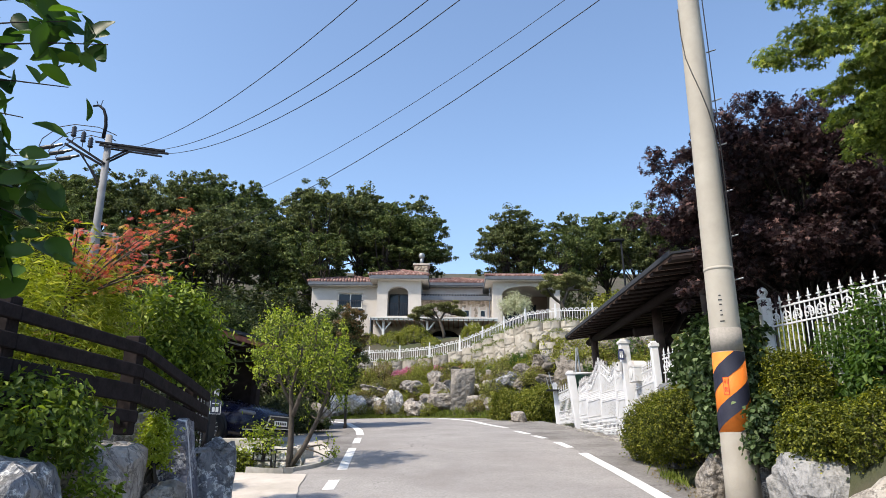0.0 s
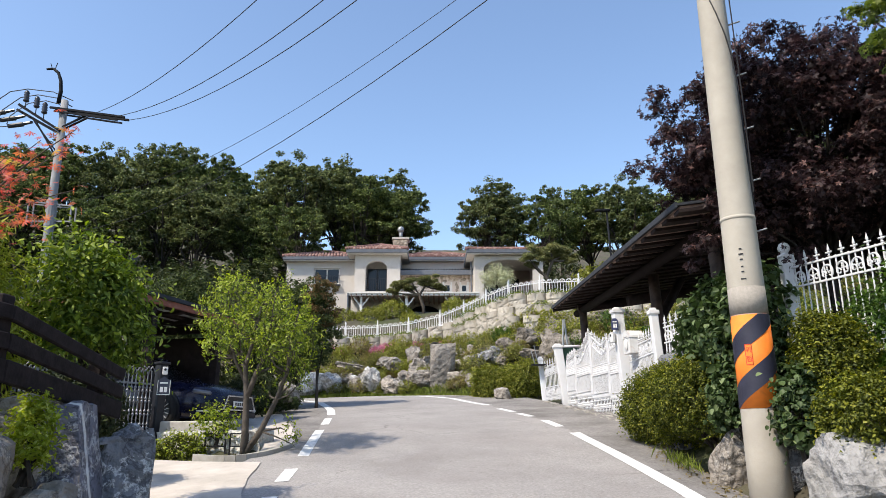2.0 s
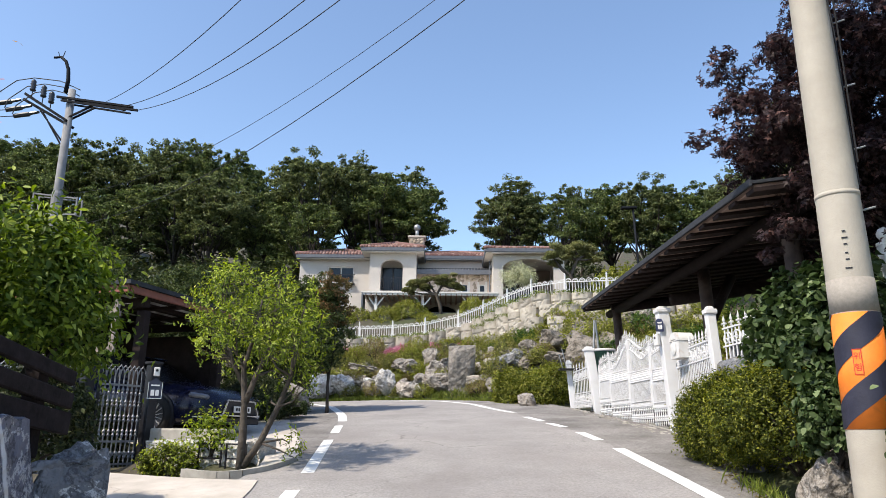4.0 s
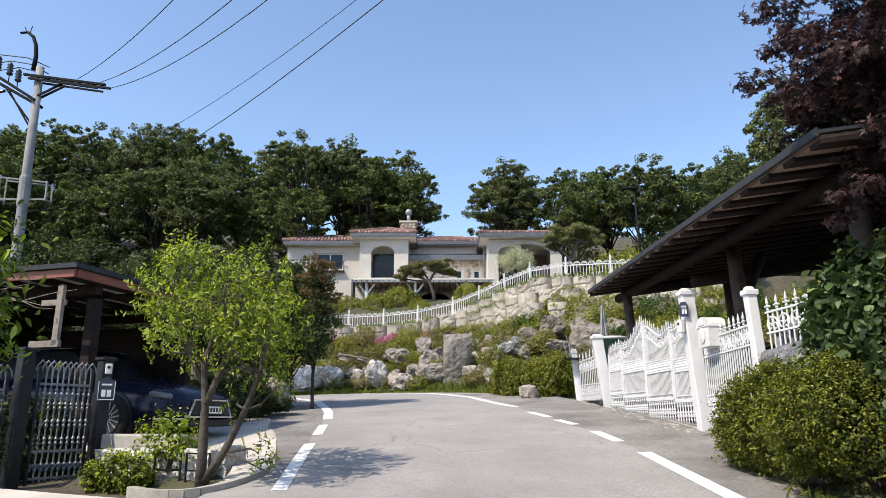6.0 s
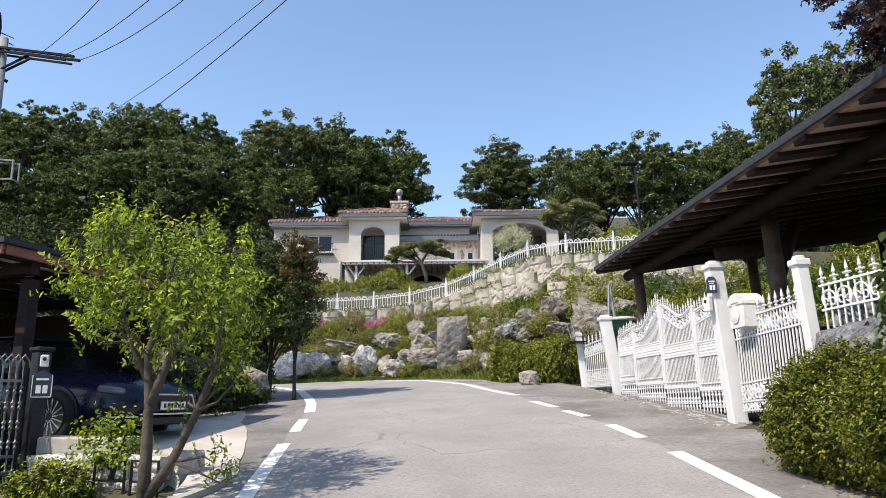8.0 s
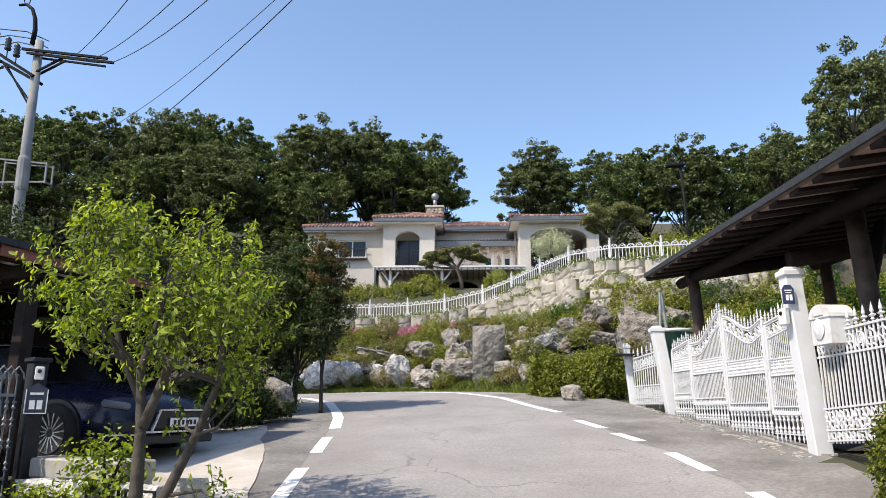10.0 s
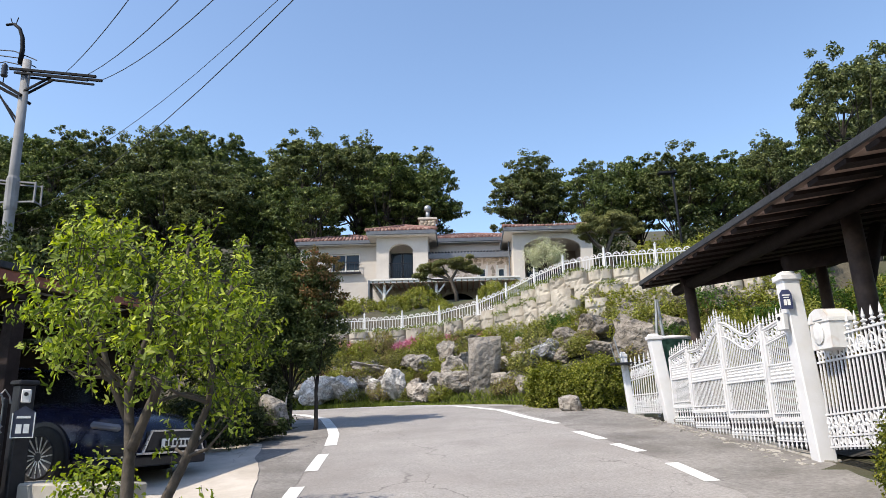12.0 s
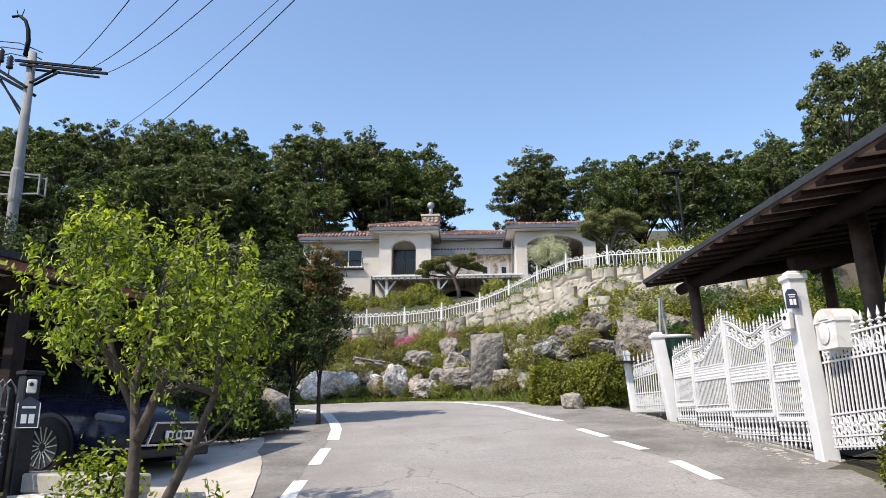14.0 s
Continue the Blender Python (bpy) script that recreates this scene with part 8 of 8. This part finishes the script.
for x, z in ((-1.8, 12.15), (-1.3, 11.85), (-0.92, 11.55)):
    part("insulator", M().lathe([(0.02, -0.1), (0.02, 0.28), (0.11, 0.3), (0.13, 0.36), (0.09, 0.42), (0.13, 0.48), (0.09, 0.54), (0.13, 0.6), (0.09, 0.66), (0.12, 0.72), (0.08, 0.8), (0.03, 0.85)], 10, Matrix.Translation((x, 0.1, z))), PORCELAIN, up, smooth=True)
    part("jumper", M().tube([(0.3, 0.1, z + 0.3), (x * 0.35, 0.1, z + 0.75), (x, 0.1, z + 0.92), (x - 0.7, 0.0, z + 0.75), (x - 1.3, -0.2, z + 0.05), (x - 1.4, -0.2, z - 0.35)], 0.022, 5, False), CABLE, up, smooth=True)
    part("strain_insulator", M().tube([(x - 0.45, 0.1, z - 0.12), (x - 0.8, 0.05, z - 0.22), (x - 0.85, 0.05, z - 0.24), (x - 1.4, -0.1, z - 0.4)], [0.06, 0.07, 0.11, 0.1], 8), PORCELAIN, up)
    part("left_cable", M().tube([(x - 1.4, -0.1, z - 0.4), (x - 5, -0.4, z - 0.7), (x - 12, -1.0, z - 0.6)], 0.02, 5, False), CABLE, up)
part("platform", M().box((-1.0, 0, 7.2), (0.05, 0.07, 1.1)).box((0.85, 0, 7.05), (0.05, 0.07, 0.8)).box((-1.0, 0.4, 7.2), (0.05, 0.05, 1.1)).box((0.85, 0.4, 7.05), (0.05, 0.05, 0.8)).beam((-1.0, 0, 6.75), (0.85, 0, 6.7), 0.05, 0.06).beam((-1.0, 0, 7.65), (0.85, 0, 7.4), 0.05, 0.06).beam((-1.0, 0, 6.75), (-1.0, 0.4, 6.75), 0.05, 0.05).beam((0.85, 0, 6.7), (0.85, 0.4, 6.7), 0.05, 0.05).beam((-1.0, 0.4, 7.65), (0.85, 0.4, 7.4), 0.04, 0.05), POLE_FAR, up, "steel bracket frame")
part("band", M().lathe([(0.2, 6.4), (0.22, 6.5), (0.22, 7.6), (0.19, 7.7)], 12), POLE_FAR, up)


def cable(a, b, sag, r=0.016, label="black overhead cable strung between utility poles"):
    a, b = Vector(a), Vector(b)
    pts = [a.lerp(b, i / 24) - Vector((0, 0, sag * 4 * (i / 24) * (1 - i / 24))) for i in range(25)]
    ob = part("overhead_cable", M().tube(pts, r, 5), CABLE, smooth=True)
    tagged(ob, label, "cable", "overhead cables")

for p0, p1, sag_, r_ in (((-14.84, 29.5, 15.12), (10.53, -0.22, 15.12), 2.58, 0.014), ((-14.18, 29.5, 14.88), (11.71, 0.6, 15.47), 3.17, 0.014), ((-13.44, 29.5, 14.72), (11.78, 1.89, 15.91), 3.18, 0.014),
                         ((-15.82, 29.5, 10.93), (11.95, 1.67, 13.51), 3.05, 0.007), ((-16.23, 29.5, 9.48), (11.86, 0.25, 12.27), 2.94, 0.009)):
    cable(p0, p1, sag_, r_)

# ---- garden of the villa ----
def pine(name, label, at, pads, trunk, seed, mat=None):
    """A trained pine: a bent trunk and flat pads of needles."""
    rng = np.random.default_rng(seed)
    t = thing(name, label, "tree", at)
    tm = M().tube(trunk, [0.11 - 0.07 * i / (len(trunk) - 1) for i in range(len(trunk))], 9)
    part("trunk", tm, BARK, t, smooth=True)
    br = M()
    cs, rs_ = [], []
    for x, y, z, r in pads:
        k = min(trunk, key=lambda q: math.dist(q, (x, y, z - 0.3)))
        br.tube([k, ((k[0] + x) / 2, (k[1] + y) / 2, (k[2] + z) / 2 - 0.1), (x, y, z - 0.08)], [0.06, 0.045, 0.02], 6, False)
        for _ in range(7):
            cs.append((x + rng.normal() * r * 0.4, y + rng.normal() * r * 0.4, z + rng.normal() * 0.08))
            rs_.append(r * 0.5)
    part("branchwork", br, BARK, t, smooth=True, kind="stuff")
    p, n = clumps(rng, cs, rs_, 230, flat=0.45)
    part("needles", leaf_mesh("needles", p, n, 0.16, mat or L_PINE, rng, 0.14, along=np.tile((0, 0, 0.8), (len(p), 1)) + rng.normal(size=(len(p), 3)) * 0.8), mat or L_PINE, t)
    return t


pine("garden_pine", "trained garden pine with layered pads in front of the villa", pose(-0.6, 36.5, 6.9),
     [(-1.35, 0, 1.45, 0.42), (-0.95, 0, 1.75, 0.5), (-0.4, 0, 2.05, 0.5), (0.25, 0, 2.05, 0.5), (0.75, 0, 1.85, 0.45), (1.05, 0, 1.6, 0.38), (-0.5, 0.3, 1.7, 0.45), (0.3, 0.2, 1.8, 0.45)],
     [(0.3, 0, -0.3), (0.25, 0, 0.6), (0.05, 0, 1.2), (0.35, 0, 1.7), (0.2, 0, 2.2)], 501)
pine("garden_pine", "tall spreading garden pine at the terrace corner", pose(5.2, 30.2, 6.3),
     [(-0.85, 0, 2.3, 0.5), (-0.4, 0, 2.6, 0.6), (0.2, 0, 2.75, 0.62), (0.7, 0, 2.55, 0.52), (0.95, 0, 2.25, 0.4), (-0.1, 0, 2.3, 0.52), (0.45, 0.3, 2.3, 0.46), (-0.65, 0.3, 2.05, 0.4)],
     [(0.1, 0, -0.3), (0.15, 0, 0.7), (-0.1, 0, 1.4), (0.2, 0, 2.1), (0.15, 0, 2.8)], 502)
pine("garden_pine", "broad pale pine behind the driveway trees", pose(-6.6, 25.5, 2.6),
     [(-1.4, 0, 2.5, 0.9), (-0.5, 0, 2.9, 1.0), (0.5, 0, 3.0, 1.0), (1.4, 0, 2.7, 0.9), (2.1, 0, 2.3, 0.7), (0.2, 0.2, 2.4, 0.8)],
     [(0, 0, -0.3), (0.1, 0, 0.8), (-0.1, 0, 1.5), (0.15, 0, 2.4)], 503)
bush("pale_shrub", "feathery shrub with whitish leaves on the terrace", pose(3.0, 31.0, 7.45), (0.55, 0.45, 0.36), L_PALE, 504, 3600, 0.17, 0.09, bumps=40, shoot=0.4)
H1 = bush("terrace_hedge", "rounded yellow-green hedge shrub before the villa", pose(-4.4, 36.5, 6.25), (1.1, 0.7, 0.62), L_MOSS, 505, 4500, 0.08, group="terrace hedges")
for x, y, z, s in ((-3.2, 36.3, 6.0, 0.9), (-1.9, 36.6, 6.2, 1.1), (-5.4, 36.0, 5.8, 1.0), (2.2, 35, 6.4, 0.8), (-1.0, 35.6, 5.8, 0.8), (1.2, 35.4, 6.3, 0.9)):
    copy_thing(H1, pose(x, y, z + 0.25, 0, 0, x * 70) @ Matrix.Diagonal((s, s, s * 1.15, 1)))
for x, y, z, s in ((8.0, 31, 6.3, 1.2), (9.5, 32, 6.3, 1.5), (7.4, 29.5, 6.2, 0.8), (11, 33, 6.5, 1.7), (9.4, 38, 7.3, 1.9), (11.8, 39.5, 7.3, 2.2), (14.2, 38, 7.3, 2.2)):
    copy_thing(H1, pose(x, y, z, 0, 0, x * 70) @ Matrix.Diagonal((s, s, s * 1.3, 1)))
gl = thing("garden_lamp", "dark slim lamp post on the terrace", "lamp post", pose(9.1, 34, 6.3, 0, -2, 0))
part("pole", M().tube([(0, 0, 0), (0, 0, 5.6)], 0.05, 8), DARKSTEEL, gl, smooth=True)
part("lamp_head", M().box((-0.2, 0, 5.65), (0.75, 0.25, 0.12), None, 0.03), DARKSTEEL, gl)

# ---- wooded hill ----
def oak(seed, mat, rr, rz, pads, per, leaf, base=0.0):
    """An oak 12 high: limbs end in flat pads of leaves, with gaps between them that show trunk and limbs."""
    rng = np.random.default_rng(seed)
    t = thing("forest_tree", "tall oak with a dense dark green crown on the hill", "tree", None, "hill trees")
    zc = 12.1 - rz
    cs = crown_centres(rng, pads, (rng.normal() * 0.4, rng.normal() * 0.4, zc), (rr, rr, rz), -0.9, 0.38, 0.25)
    tr, br = limbs(rng, (0, 0, -0.5), (rng.normal() * 0.5, 0, zc - rz * 0.25), cs, 0.19, 5, 0.55, 0.2, 2)
    part("trunk", tr, DARKBARK, t, smooth=True)
    part("branchwork", br, DARKBARK, t, smooth=True, kind="stuff")
    rad = rng.uniform(0.5, 1.05, len(cs))
    sub = 6
    c2, r2 = np.repeat(cs, sub, 0), np.repeat(rad, sub)
    dd = rng.normal(size=c2.shape)
    dd /= np.linalg.norm(dd, axis=1, keepdims=True)
    c2 = c2 + dd * (r2 * rng.uniform(0.5, 1.1, len(r2)))[:, None] * (1, 1, 0.55)
    p, n = clumps(rng, c2, r2 * rng.uniform(0.3, 0.5, len(r2)), max(4, per // sub), flat=0.65, up=0.6)
    part("crown", leaf_mesh("crown", p, n, leaf, mat, rng, 0.6), mat, t)
    return t


FT = [oak(900 + k, mt, rr, rz_, 56, 300, 0.19) for k, (mt, rr, rz_) in enumerate(((L_FOREST, 2.9, 4.3), (L_FOREST2, 3.1, 4.0), (L_FOREST, 3.3, 4.6), (L_FOREST2, 2.7, 3.8), (L_FOREST, 3.0, 4.9)))]
FB = [oak(920 + k, mt, rr, rz_, 50, 150, 0.27) for k, (mt, rr, rz_) in enumerate(((L_FOREST, 3.3, 5.2), (L_FOREST2, 3.1, 4.8)))]
fr2 = np.random.default_rng(77)
TOPX = [-60, -40, -34, -30, -25.6, -21.6, -18.7, -16.5, -14.4, -12.4, -9.6, -7.4, -4.8, -3.2, -1.4, 2.2, 4.2, 8.3, 11, 16.7, 21.7, 27, 34, 46]
TOPZ = [25.2, 24.8, 24.6, 24.1, 23.6, 23.9, 23.8, 23.4, 21.6, 22.6, 23.4, 22.6, 21.9, 21.7, 20.4, 19.6, 20.6, 20.7, 20.6, 21.0, 21.6, 23, 25, 26]
front, back = [], []
for x in np.arange(-50, -2.4, 3.0):
    front.append((x + fr2.normal() * 0.4, 53.5 + fr2.normal() * 0.8, 1.0))
    back.append((x + 1.5 + fr2.normal() * 0.5, 61 + fr2.normal(), 0.97))
    if x < -9.5:
        front.append((x + 1.4 + fr2.normal() * 0.5, 47.0 + fr2.normal() * 0.8, 0.80))
front += [(-2.9, 54.2, 1.0), (3.9, 54.0, 1.0), (-5.4, 56.0, 0.95)]
for x in np.arange(6.4, 46, 3.2):
    front.append((x + fr2.normal() * 0.5, 54 + fr2.normal() * 0.8, 1.0))
    back.append((x + 1.6 + fr2.normal() * 0.5, 61 + fr2.normal(), 0.97))
for kinds, spots in ((FT, front), (FB, back)):
    places = []
    for k, (x, y, f) in enumerate(spots):
        g = height(x, y)
        top = 1.9 + (float(np.interp(x * 47.7 / (y - 6.3), TOPX, TOPZ)) - 1.9) * (y - 6.3) / 47.7
        s = (top - g) * f / 11.2 * fr2.uniform(0.96, 1.03)
        w = min(s * 1.05, 1.1) * fr2.uniform(0.9, 1.1)
        m = Matrix.Translation((x, y, g - 0.2)) @ Matrix.Rotation(fr2.uniform(0, 6.28), 4, "Z") @ Matrix.Diagonal((w, w, s, 1))
        places.append(m)
        if k >= len(kinds):
            copy_thing(kinds[k % len(kinds)], m)
    for o, m in zip(kinds, places):
        o.matrix_basis = m
copy_thing(FT[1], pose(16.0, 33.5, 6.0, 0, 0, 50) @ Matrix.Diagonal((0.75 / FT[1].scale[0], 0.75 / FT[1].scale[1], 0.95 / FT[1].scale[2], 1)))
copy_thing(FT[3], pose(20, 36, 7.0, 0, 0, 150) @ Matrix.Diagonal((0.9 / FT[3].scale[0], 0.9 / FT[3].scale[1], 1.0 / FT[3].scale[2], 1)))
UB = bush("undergrowth", "dark leafy undergrowth below the hill trees", pose(-12, 47, 8), (2.4, 2.0, 2.0), L_UNDER, 950, 4400, 0.2, group="undergrowth", shoot=0.4)
for k in range(30):
    x = -46 + k * 3.0 + fr2.normal() * 0.5
    y = 50 + fr2.normal() * 1.0 + (4 if -10 < x < 8 else 0)
    s = fr2.uniform(0.9, 1.35)
    copy_thing(UB, Matrix.Translation((x, y, height(x, y) - 0.3)) @ Matrix.Rotation(fr2.uniform(0, 6.28), 4, "Z") @ Matrix.Diagonal((s, s, s * 1.2, 1)))
for x, y, s in ((-10, 34, 1.0), (-13, 37, 1.0), (-17, 34, 1.1), (-21, 36, 1.1), (-12, 30, 0.8), (-15, 25, 0.9), (-20, 28, 1.0), (-10, 25, 0.8), (-25, 33, 1.2), (0.5, 55, 1.2), (3.2, 54, 1.0), (-33, 40, 1.4), (-13.6, 43.5, 1.6), (-11.2, 42, 1.4), (-16.5, 43, 1.5), (-20, 43.5, 1.6), (12.5, 46, 1.6), (9.8, 46.5, 1.4), (15.5, 45, 1.6)):
    copy_thing(UB, Matrix.Translation((x, y, height(x, y) - 0.3)) @ Matrix.Rotation(fr2.uniform(0, 6.28), 4, "Z") @ Matrix.Diagonal((s, s, s * 0.7, 1)))
